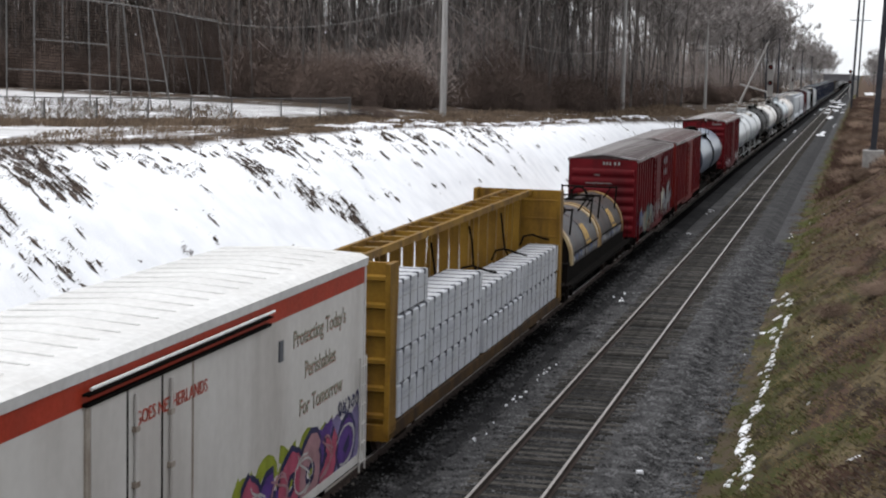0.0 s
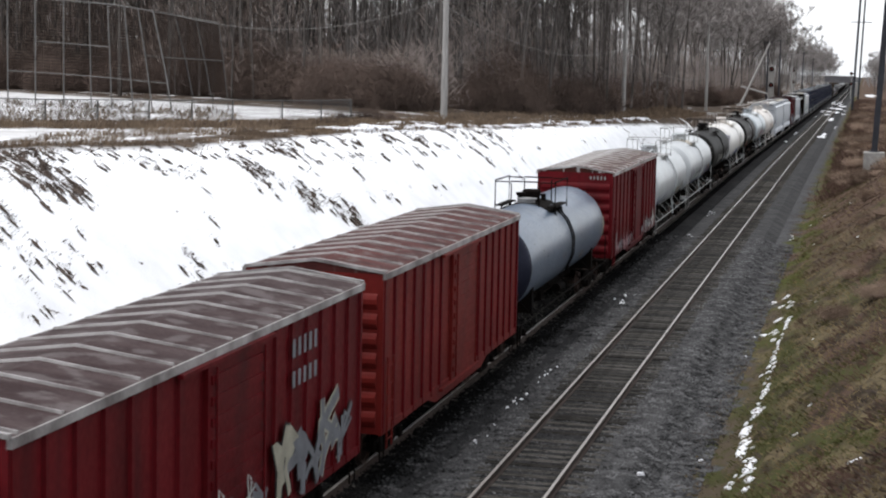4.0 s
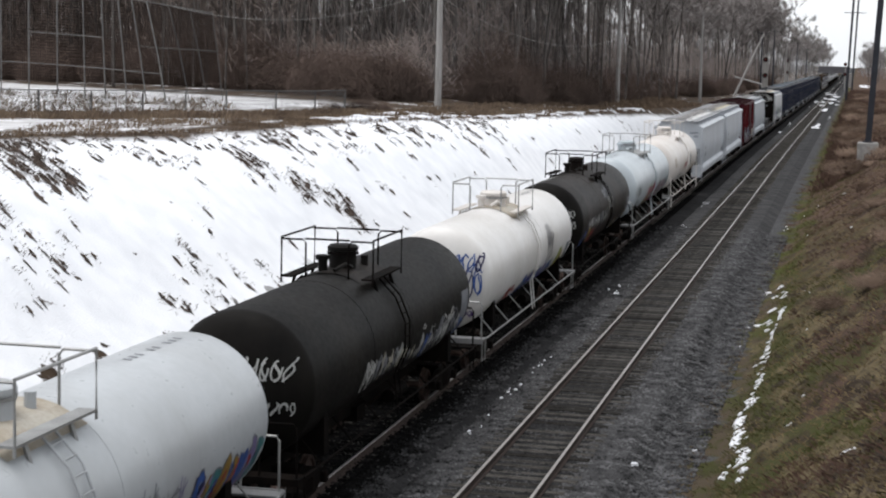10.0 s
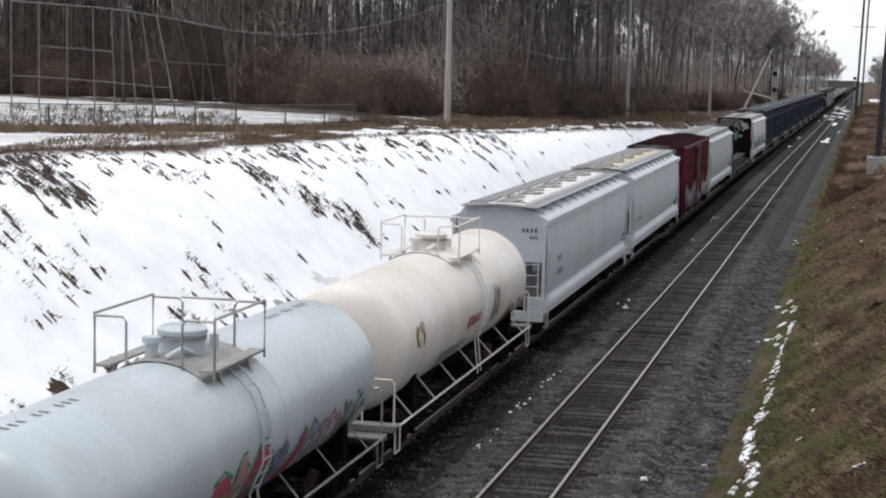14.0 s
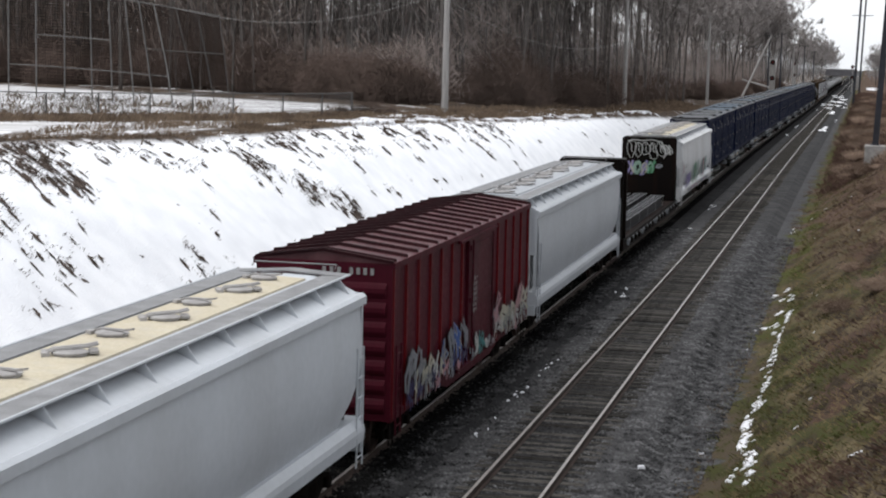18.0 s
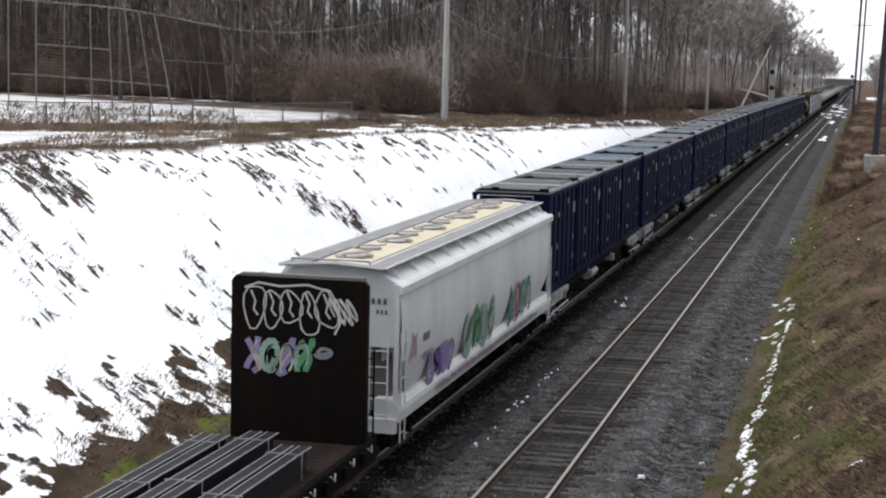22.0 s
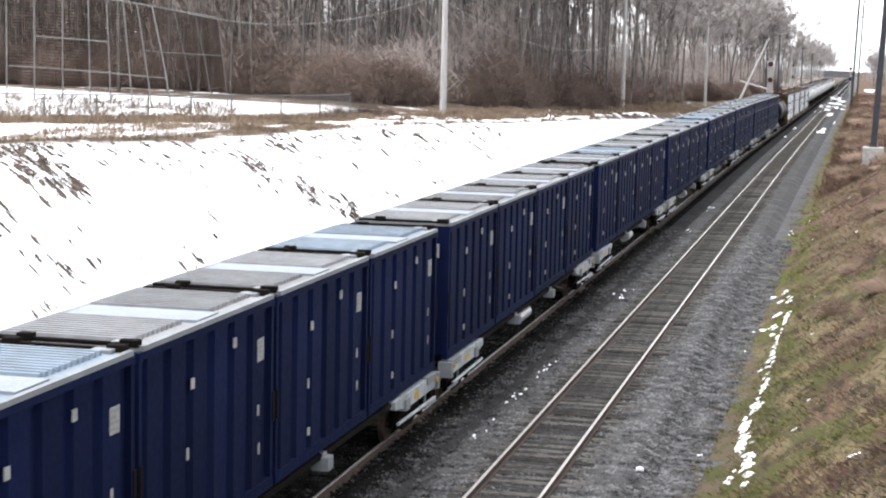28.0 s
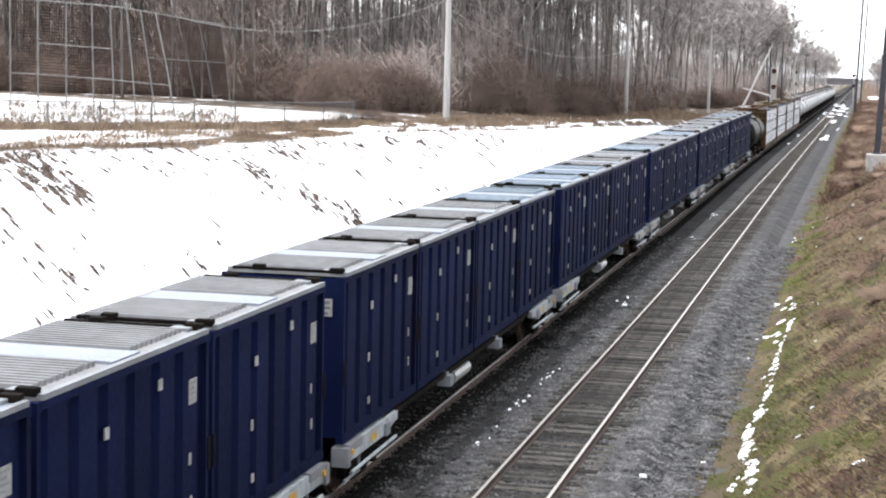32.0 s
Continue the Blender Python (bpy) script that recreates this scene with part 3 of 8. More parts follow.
    far_crest = mth("ADD", mth("SUBTRACT", xyz.outputs[0], mth("MULTIPLY_ADD", xyz.outputs[1], 0.03)), rng(nz(0.5, 7), 0.3, 0.7, -0.6, 0.6))
    far_strip = mth("MULTIPLY", wood, rng(far_crest, -24.2, -24.6))
    snowy = mix(far_strip, snowy, earth)
    # the snow has gone in ragged patches low on the slope, down to a green verge
    ragged = mth("ADD", xyz.outputs[0], mth("MULTIPLY", nz(0.42, 8, (1.0, 0.8, 1.0)), 1.0))
    ragged = mth("ADD", ragged, rng(nz(0.42, 8, (1.1, 0.8, 1.1)), 0.35, 0.65, -2.1, 2.1))
    low_earth = mix(rng(nz(0.9, 6, (1.2, 0.7, 1.0)), 0.42, 0.6), (0.05, 0.036, 0.026), (0.028, 0.021, 0.014))
    snowy = mix(mth("MULTIPLY", rng(ragged, -16.9, -16.75), rng(xyz.outputs[1], 66.0, 50.0)), snowy, low_earth)
    verge = mth("ADD", xyz.outputs[0], rng(nz(0.6), 0.3, 0.7, -0.5, 0.5))
    snowy = mix(mth("MULTIPLY", rng(verge, -16.35, -16.15), rng(nz(0.5), 0.34, 0.42)), snowy, (0.07, 0.085, 0.018))
    # thin snow on the field, grass showing through
    thin = mth("MULTIPLY", rng(along_crest, -27.5, -29.5), rng(nz(0.7, 8, (0.6, 1.0, 1.0)), 0.32, 0.62, 0.15, 0.85))
    snowy = mix(mth("MULTIPLY", thin, rng(edge_of_wood, 99.0, 95.0)), snowy, (0.30, 0.29, 0.285))
    foot = mth("ADD", xyz.outputs[0], mth("MULTIPLY", nz(0.7), 2.4))
    low = mix(rng(foot, -15.4, -14.9), snowy, grass)
    low = mix(rng(foot, -14.3, -13.9), low, gravel)
    edge = mth("ADD", xyz.outputs[0], rng(nz(1.1, 8), 0.3, 0.7, -0.6, 0.6))
    col = mix(rng(edge, -3.42, -3.22), low, grass)
    l.new(col, bs.inputs["Base Color"])
    bs.inputs["Roughness"].default_value = 0.95
    bs.inputs["Specular IOR Level"].default_value = 0.05
    b = n.new("ShaderNodeBump")
    b.inputs["Strength"].default_value, b.inputs["Distance"].default_value = 0.8, 0.03
    l.new(nz(15.0, 5, (1.0, 0.5, 1.0)), b.inputs["Height"])
    l.new(b.outputs["Normal"], bs.inputs["Normal"])
    return m


def build_ground():
    xs = steps([(-3000, -400, 400), (-400, -120, 30), (-120, -60, 4), (-60, -30, 1.5), (-30, -14, 0.4), (-14, -4.5, 0.8), (-4.5, 8, 0.35),
                (8, 40, 3), (40, 400, 40), (400, 3000, 400)])
    ys = steps([(-1200, -60, 40), (-60, 25, 5), (25, 110, 0.5), (110, 220, 1.2), (220, 500, 6), (500, 1000, 25), (1000, 4500, 250)])
    vs = []
    for y in ys:
        for x in xs:
            vs.append((x, y, ground_z(x, y)))
    nx = len(xs)
    fs = [(j * nx + i, j * nx + i + 1, (j + 1) * nx + i + 1, (j + 1) * nx + i) for j in range(len(ys) - 1) for i in range(nx - 1)]
    me = bpy.data.meshes.new("ground")
    me.from_pydata(vs, [], fs)
    me.shade_smooth()
    me.materials.append(ground_material())
    return tagged(new("ground", me), "snow-covered cutting slope, gravel trackbed and dead grass bank", "ground", kind="structure")


ground = build_ground()


# ---- the two tracks ----
def line_points(y0, y1):
    return [y for y in steps([(y0, 130, 130 - y0), (130, 190, 6), (190, y1, 80)])]


def strip(prof, x, y0, y1):
    return Mesh().rings([[(x + a, y, b + dip(y)) for a, b in prof] for y in line_points(y0, y1)])


def ballast_bed(x, half):
    if x == TRACK_A:      # heaped over the tie ends, dark with oil and the train's painted shade
        prof = [(-half - 0.75, -0.62), (half + 0.75, -0.62), (half, -0.19), (1.05, -0.165), (0.95, -0.225), (-0.95, -0.225), (-1.05, -0.165), (-half, -0.19)]
        return strip(prof, x, -1100, 1500)
    prof = [(-half - 0.75, -0.62), (half + 0.75, -0.62), (half, -0.225), (half * 0.5, -0.213), (-half * 0.5, -0.213), (-half, -0.225)]
    return strip(prof, x, -1100, 1500)


RAIL = [(-0.075, -0.18), (0.075, -0.18), (0.07, -0.165), (0.012, -0.15), (0.012, -0.045), (0.036, -0.035), (0.036, -0.004), (-0.036, -0.004),
        (-0.036, -0.035), (-0.012, -0.045), (-0.012, -0.15), (-0.07, -0.165)]
HEAD = [(-0.034, -0.02), (0.034, -0.02), (0.037, -0.008), (0.03, 0.0), (-0.03, 0.0), (-0.037, -0.008)]


def build_track(name, x, label):
    root = tagged(new(name), label, "railway track", kind="structure")
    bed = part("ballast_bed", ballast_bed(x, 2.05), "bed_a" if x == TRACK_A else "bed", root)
    if x == TRACK_B:
        part("fine_ballast", strip([(-1.1, -0.24), (1.1, -0.24), (1.1, -0.213), (0.95, -0.205), (-0.95, -0.205), (-1.1, -0.213)], x, -1100, 1500), "bed_a", root, "dark fines between the ties")
    # blackened strip: oil plus the train's shade as base colour
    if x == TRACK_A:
        part("oily_ballast", strip([(-1.75, -0.24), (1.5, -0.24), (1.5, -0.172), (1.06, -0.158), (0.95, -0.219), (-0.95, -0.219), (-1.06, -0.158), (-1.75, -0.176)], x, -1100, 1500), "oily_shade", root, "ballast along the rails, dark with oil and painted shade")
    for side in (-0.7525, 0.7525):
        r = part("rail", strip(RAIL, x + side, -1100, 1500), "railside", root, "rusty steel rail with a polished head")
        part("rail_head", strip(HEAD, x + side, -1100, 1500), "rail", r)
    return root


track_b = build_track("track_1", TRACK_B, "empty railway track on grey ballast with wooden ties")
track_a = build_track("track_2", TRACK_A, "railway track under the freight train")

# ---- rolling stock: each car lies along y about its middle, z = 0 at the rail ----
SHARED = {}


def shared(key, make):
    if key not in SHARED:
        SHARED[key] = make()
    return SHARED[key]


def wheelset():
    ms = Mesh()
    for s in (-1, 1):
        prof = [(s * 0.69, 0.20), (s * 0.69, 0.445), (s * 0.715, 0.455), (s * 0.72, 0.42), (s * 0.82, 0.415), (s * 0.82, 0.36), (s * 0.78, 0.33), (s * 0.78, 0.12), (s * 1.02, 0.09), (s * 1.02, 0.03)]
        n = 20
        rs = [[(x, r * math.cos(6.2832 * k / n), 0.42 + r * math.sin(6.2832 * k / n)) for k in range(n)] for x, r in prof]
        ms.rings(rs)
    n = 10
    ms.rings([[(x, 0.085 * math.cos(6.2832 * k / n), 0.42 + 0.085 * math.sin(6.2832 * k / n)) for k in range(n)] for x in (-0.7, 0.7)])
    return ms.done("wheelset", True)


def side_frame():
    ms = Mesh()
    prof = [(-1.15, 0.36), (-1.15, 0.56), (-0.85, 0.62), (-0.4, 0.74), (0.4, 0.74), (0.85, 0.62), (1.15, 0.56), (1.15, 0.36), (0.75, 0.34), (0.42, 0.2), (-0.42, 0.2), (-0.75, 0.34)]
    ms.rings([[(x, y, z) for y, z in prof] for x in (-0.09, 0.09)])
    for y in (-0.87, 0.87):
        ms.box(0.07, 0.2, y - 0.12, y + 0.12, 0.32, 0.54, 0.03)
    for y in (-0.16, 0, 0.16):
        ms.tube([(0.05, y, 0.3), (0.05, y, 0.58)], 0.075, 8)
    return ms.done("side_frame")


def trucks(car, half, material="iron"):
    for y in (-half, half):
        tr = part("truck", shared("bolster", lambda: Mesh().box(-0.95, 0.95, -0.2, 0.2, 0.5, 0.82).done("truck")), material, car)
        tr.location = (0, y, 0)
        for s in (-1, 1):
            f = part("side_frame", shared("frame", side_frame), material, tr)
            f.location = (s * 1.0, 0, 0)
            if s < 0:
                f.rotation_euler = (0, 0, math.pi)
            w = part("wheelset", shared("wheel", wheelset), "wheel", tr)
            w.location = (0, s * 0.88, 0)


def couplers(car, end):
    for s in (-1, 1):
        c = part("coupler", shared("coupler", lambda: Mesh().box(-0.11, 0.11, -0.9, 0.1, 0.78, 0.98, 0.03).box(-0.2, 0.2, -0.25, 0.12, 0.72, 1.04, 0.06)
                                   .tube([(0.35, -0.5, 0.9), (0.37, -0.1, 0.55), (0.2, 0.15, 0.42)], 0.03, 5).done("coupler")), "iron", car)
        c.location = (0, s * end, 0)
        if s < 0:
            c.rotation_euler = (0, 0, math.pi)


def ladder(x, y, z0, z1, w=0.42, across=False, rungs=None):
    """Two stiles and rungs; across: it climbs an end instead of a side."""
    ms = Mesh()
    k = rungs or max(2, int((z1 - z0) / 0.36))
    def at(t, z):
        return (x + t, y, z) if across else (x, y + t, z)
    for t in (-w / 2, w / 2):
        ms.tube([at(t, z0), at(t, z1)], 0.022, 5)
    for i in range(k):
        z = z0 + (z1 - z0) * (i + 0.5) / k
        ms.tube([at(-w / 2, z), at(w / 2, z)], 0.016, 5)
    return ms


def box_car(length, paint, roofing, label, ridge=0.22, eave=4.52, ribs=18, door=(-1.2, 1.6), roof_ribs=13, rib_mat="roof_rib", wide=3.18, door_fine=True):
    car = thing("boxcar", label, "boxcar")
    L, w, lo = length / 2, wide / 2, 1.0
    part("body", Mesh().box(-w + 0.06, w - 0.06, -L + 0.06, L - 0.06, lo + 0.12, eave - 0.02), paint, car)
    sill = Mesh()
    for s in (-1, 1):
        sill.add([(s * (w - 0.02), y, z) for y, z in ((-L, lo + 0.16), (-L, lo), (-3.4, lo), (-2.6, lo - 0.2), (2.6, lo - 0.2), (3.4, lo), (L, lo), (L, lo + 0.16))] +
                 [(s * (w - 0.10), y, z) for y, z in ((-L, lo + 0.16), (-L, lo), (-3.4, lo), (-2.6, lo - 0.2), (2.6, lo - 0.2), (3.4, lo), (L, lo), (L, lo + 0.16))],
                 [tuple(range(8)), tuple(range(15, 7, -1))] + [(i, (i + 1) % 8, 8 + (i + 1) % 8, 8 + i) for i in range(8)])
    part("side_sill", sill, paint, car)
    for s in (-1, 1):
        part("eave_rail", Mesh().box(s * w - 0.05, s * w + 0.03, -L, L, eave - 0.12, eave + 0.02), rib_mat if rib_mat.startswith("roof_rib") else paint, car)
    post = shared(("post", eave), lambda: Mesh().rings([[(-0.02, -0.07, z), (0.055, -0.045, z), (0.055, 0.045, z), (-0.02, 0.07, z)] for z in (lo + 0.03, eave - 0.13)]).done("side_post"))
    for s in (-1, 1):
        for i in range(ribs):
            y = -L + 0.12 + (2 * L - 0.24) * i / (ribs - 1)
            if door[0] - 0.15 < y < door[1] + 0.15:
                continue
            p = part("side_post", post, paint, car)
            p.location = (s * (w - 0.055), y, 0)
            if s < 0:
                p.rotation_euler = (0, 0, math.pi)
        d = part("door", Mesh().box(s * w - 0.06, s * w + 0.035, door[0], door[1], lo + 0.08, eave - 0.2), paint, car)
        ms = Mesh()
        for i in range(9 if door_fine else 3):
            z = lo + 0.35 + i * ((eave - lo - 0.8) / (8 if door_fine else 2))
            ms.box(min(s * (w + 0.03), s * (w + 0.07)), max(s * (w + 0.03), s * (w + 0.07)), door[0] + 0.12, door[1] - 0.12, z - 0.07, z + 0.07)
        part("door_ribs", ms, paint, d)
        part("door_hardware", Mesh().tube([(s * (w + 0.09), door[0] + 0.25, lo + 0.15), (s * (w + 0.09), door[0] + 0.25, eave - 0.25)], 0.025, 5)
             .tube([(s * (w + 0.09), door[1] - 0.25, lo + 0.15), (s * (w + 0.09), door[1] - 0.25, eave - 0.25)], 0.025, 5)
             .box(min(s * w, s * (w + 0.1)), max(s * w, s * (w + 0.1)), door[0] - 1.2, door[1] + 0.3, eave - 0.2, eave - 0.13)
             .box(min(s * w, s * (w + 0.1)), max(s * w, s * (w + 0.1)), door[0] - 1.2, door[1] + 0.3, lo + 0.02, lo + 0.09), paint, d)
    for s in (-1, 1):
        e = part("end_wall", Mesh().box(-w + 0.03, w - 0.03, min(s * L, s * (L - 0.1)), max(s * L, s * (L - 0.1)), lo + 0.02, eave), paint, car)
        ms = Mesh()
        k = 7
        for i in range(k):
            z = lo + 0.35 + i * (eave - lo - 0.95) / (k - 1)
            y0, y1 = s * (L - 0.02), s * (L + 0.065)
            ms.rings([[(x, y0, z - 0.2), (x, y0 + (y1 - y0) * 0.6, z - 0.13), (x, y1, z - 0.05), (x, y1, z + 0.05), (x, y0 + (y1 - y0) * 0.6, z + 0.13), (x, y0, z + 0.2)] for x in (-w + 0.16, w - 0.16)])
        part("end_ribs", ms, paint, e)
        part("corner_ladder", ladder(s * (w + 0.06), -s * (L - 0.35), lo - 0.3, lo + 1.7), paint, car)
        part("sill_step", Mesh().tube([(w - 0.1, s * (L - 0.15), lo), (w - 0.1, s * (L - 0.15), lo - 0.55), (w - 0.1, s * (L - 0.5), lo - 0.55), (w - 0.1, s * (L - 0.5), lo)], 0.02, 5), "iron", car)
    part("roof", Mesh().prism([(-w, eave), (w, eave), (w, eave + 0.02), (0, eave + ridge), (-w, eave + 0.02)], -L, L), roofing, car)
    rh = 0.07 if roofing == "maroon_roof" else 0.042
    rw = 0.035 if rib_mat == "roof_rib" else 0.06
    rib = shared(("roofrib", roofing, ridge), lambda: Mesh().rings([[(x, -rw, z), (x, -rw * 0.6, z + rh), (x, rw * 0.6, z + rh), (x, rw, z)] for x, z in ((-w + 0.02, 0.02), (0, ridge), (w - 0.02, 0.02))]).done("roof_rib"))
    for i in range(roof_ribs):
        r = part("roof_rib", rib, rib_mat, car)
        r.location = (0, -L + 0.25 + (2 * L - 0.5) * i / (roof_ribs - 1), eave)
    for s in (-1, 1):
        part("roof_edge", Mesh().rings([[(x, s * (L - 0.05), z), (x, s * (L + 0.03), z), (x, s * (L + 0.03), z + 0.07), (x, s * (L - 0.05), z + 0.07)]
                                        for x, z in ((-w, eave), (0, eave + ridge), (w, eave))]), rib_mat, car)
    part("underframe", Mesh().box(-0.35, 0.35, -L + 0.3, L - 0.3, 0.72, lo + 0.12).box(-1.3, -0.6, -1.6, 0.2, 0.62, 1.05).box(-1.45, 1.45, -0.1, 0.1, 0.8, 1.1), "iron", car)
    trucks(car, L - 2.3)
    couplers(car, L + 0.6)
    return car


def tank_car(shell0, shell1, dome, car_len, paint, label, radius=1.5, axis=2.58, rail_mat="silver", dome_mat=None, frame_mat=None, plat_mat=None, bands=(), end_mat=None, neck=(0.40, 0.44), stain=None):
    """shell0, shell1, dome: along the car's length, measured from its middle."""
    car = thing("tank_car", label, "tank car")
    R, L = radius, car_len / 2
    dome_mat, frame_mat, plat_mat = dome_mat or paint, frame_mat or "iron", plat_mat or rail_mat
    prof = [(shell0 + 0.6 * (1 - math.cos(math.asin(min(1, r)))), max(0.02, R * r)) for r in (0.01, 0.25, 0.5, 0.7, 0.82, 0.91, 0.96, 0.99, 1.0)]
    tail = [(shell1 - (y - shell0), r) for y, r in prof][::-1]
    part("tank", Mesh().lathe(prof + [(shell0 + (shell1 - shell0) * k / 6, R) for k in range(1, 6)] + tail, axis, 48), paint, car, smooth=True)
    if end_mat:
        part("tank_end", Mesh().lathe([(y - 0.006, r + 0.004) for y, r in prof], axis, 48), end_mat, car, smooth=True)
    for y in tuple(bands):
        part("jacket_band", Mesh().lathe([(y - 0.03, R - 0.02), (y - 0.03, R + 0.005), (y + 0.03, R + 0.005), (y + 0.03, R - 0.02)], axis, 48), paint, car)
    # manway, valves and the platform round them
    top = axis + R
    mw = part("manway", Mesh().rings([[(r * math.cos(k * 0.3491), dome + r * math.sin(k * 0.3491), z) for k in range(18)]
                                      for r, z in ((neck[0], top - 0.12), (neck[0], top + neck[1] - 0.12), (neck[0] + 0.04, top + neck[1] - 0.11), (neck[0] + 0.04, top + neck[1] - 0.03), (neck[0] - 0.03, top + neck[1] + 0.02))]), dome_mat, car, smooth=True)
    part("manway_bolts", Mesh().rings([[(r * math.cos(k * 0.7854), dome + r * math.sin(k * 0.7854), z) for k in range(8)] for r, z in ((neck[0] + 0.06, top + neck[1] - 0.2), (neck[0] + 0.06, top + neck[1] - 0.15))]), "silver" if rail_mat != "iron" else "iron", car)
    part("saddle_plate", Mesh().rings([[(x, dome + y, axis + math.sqrt((R + 0.03) ** 2 - x * x)) for x in (-0.95, -0.5, -0.2, 0.2, 0.5, 0.95)] for y in (-1.2, 1.25)], False, False), stain or plat_mat, car)
    part("valve", Mesh().tube([(-0.25, dome - 0.75, top - 0.1), (-0.25, dome - 0.75, top + 0.28)], 0.11, 10).tube([(-0.25, dome - 0.75, top + 0.26), (-0.25, dome - 0.75, top + 0.36)], 0.17, 10), dome_mat, car)
    part("vent", Mesh().tube([(0.3, dome + 0.75, top - 0.1), (0.3, dome + 0.75, top + 0.22)], 0.09, 8), dome_mat, car)
    part("pipe", Mesh().tube([(0.1, dome - 1.0, top + 0.05), (0.25, dome - 0.6, top + 0.16), (0.3, dome - 0.3, top + 0.05)], 0.05, 6), dome_mat, car)
    pw, pl, pz = 1.02, 1.25, top - 0.13
    for s in (-1, 1):
        part("platform", Mesh().box(min(s * (pw - 0.22), s * (pw + 0.06)), max(s * (pw - 0.22), s * (pw + 0.06)), dome - pl, dome + pl, pz + 0.01, pz + 0.05)
             .tube([(s * (pw - 0.1), dome - 0.7, pz), (s * (pw + 0.0), dome - 0.7, axis + math.sqrt(R * R - pw * pw) - 0.05)], 0.04, 5)
             .tube([(s * (pw - 0.1), dome + 0.7, pz), (s * (pw + 0.0), dome + 0.7, axis + math.sqrt(R * R - pw * pw) - 0.05)], 0.04, 5), plat_mat, car)
        x, hz = s * (pw + 0.05), pz + 0.92
        rail = Mesh().tube([(x, dome - pl, pz - 0.1), (x, dome - pl, hz), (x, dome + pl, hz), (x, dome + pl, pz - 0.1)], 0.026, 6)
        for e in (-1, 1):
            rail.tube([(x, dome + e * pl, hz - 0.04), (s * (pw - 0.45), dome + e * pl, hz - 0.04), (s * (pw - 0.52), dome + e * pl, hz - 0.12), (s * (pw - 0.52), dome + e * pl, pz)], 0.024, 6)
        if s == 1:
            for e in ((1,) if rail_mat != "iron" else (-1, 1)):
                rail.tube([(0.5 - pw, dome + e * pl, hz - 0.02), (pw - 0.5, dome + e * pl, hz - 0.02)], 0.024, 6)
        part("railing", rail, rail_mat, car)
        # rungs bent round the flank, down to the sill
        ms = Mesh()
        ay = dome + 0.05
        for t in (-0.2, 0.2):
            ms.tube([(s * (R + 0.09) * math.cos(a), ay + t, axis + (R + 0.09) * math.sin(a)) for a in (0.95, 0.6, 0.2, -0.2, -0.6)] + [(s * 1.42, ay + t, 0.75)], 0.022, 5)
        for i in range(9):
            a = 0.85 - i * 0.17
            ms.tube([(s * (R + 0.09) * math.cos(a), ay - 0.2, axis + (R + 0.09) * math.sin(a)), (s * (R + 0.09) * math.cos(a), ay + 0.2, axis + (R + 0.09) * math.sin(a))], 0.014, 4)
        part("ladder", ms, rail_mat if rail_mat == "iron" else paint, car)
        # low side handrail and its brackets
        ms = Mesh().tube([(s * 1.5, -L + 0.35, 1.02), (s * 1.5, L - 0.35, 1.02)], 0.028, 6)
        for i in range(7):
            y = shell0 + 1.0 + (shell1 - shell0 - 2.0) * i / 6
            ms.tube([(s * 1.5, y, 1.02), (s * 1.02, y + 0.15, axis - math.sqrt(R * R - 1.02 ** 2))], 0.02, 5)
        part("side_rail", ms, rail_mat, car)
    for e in (-1, 1):
        part("end_platform", Mesh().box(-1.5, 1.5, min(e * (L - 0.05), e * (L - 0.45)), max(e * (L - 0.05), e * (L - 0.45)), 1.0, 1.045).box(-1.5, 1.5, e * L - 0.03, e * L + 0.03, 0.92, 1.06), frame_mat, car)
        for s in (-1, 1):
            part("grab_rail", Mesh().tube([(s * 1.42, e * (L - 0.12), 1.05), (s * 1.42, e * (L - 0.12), 2.0), (s * 1.36, e * (L - 0.12), 2.08), (s * 0.75, e * (L - 0.12), 2.08), (s * 0.68, e * (L - 0.12), 2.0), (s * 0.68, e * (L - 0.12), 1.05)], 0.026, 6)
                 .tube([(s * 1.45, e * (L - 0.12), 0.95), (s * 1.45, e * (L - 0.12), 0.42), (s * 1.45, e * (L - 0.55), 0.42), (s * 1.45, e * (L - 0.55), 0.95)], 0.022, 5), rail_mat, car)
    part("centre_sill", Mesh().box(-0.36, 0.36, -L, L, 0.72, 1.05), "iron", car)
    for y in (shell0 + 2.0, shell1 - 2.0):
        prof = [(-1.3, 1.0), (1.3, 1.0)] + [((R - 0.01) * math.cos(a), axis - (R - 0.01) * math.sin(a)) for a in (0.52, 0.8, 1.1, 1.4, 1.74, 2.04, 2.34, 2.62)]
        part("saddle", Mesh().prism(prof, y - 0.16, y + 0.16), "iron", car)
    part("brake_gear", Mesh().tube([(-0.9, -2.2, 0.85), (-0.9, -1.2, 0.85)], 0.2, 10).tube([(0.85, 1.0, 0.9), (0.85, 2.3, 0.9)], 0.16, 10).box(-0.5, 0.5, dome - 0.35, dome + 0.35, 0.55, 0.9)
         .tube([(0.2, -L + 3, 0.65), (0.2, L - 3, 0.65)], 0.03, 5), "iron", car)
    trucks(car, L - 2.0)
    couplers(car, L + 0.55)
    return car


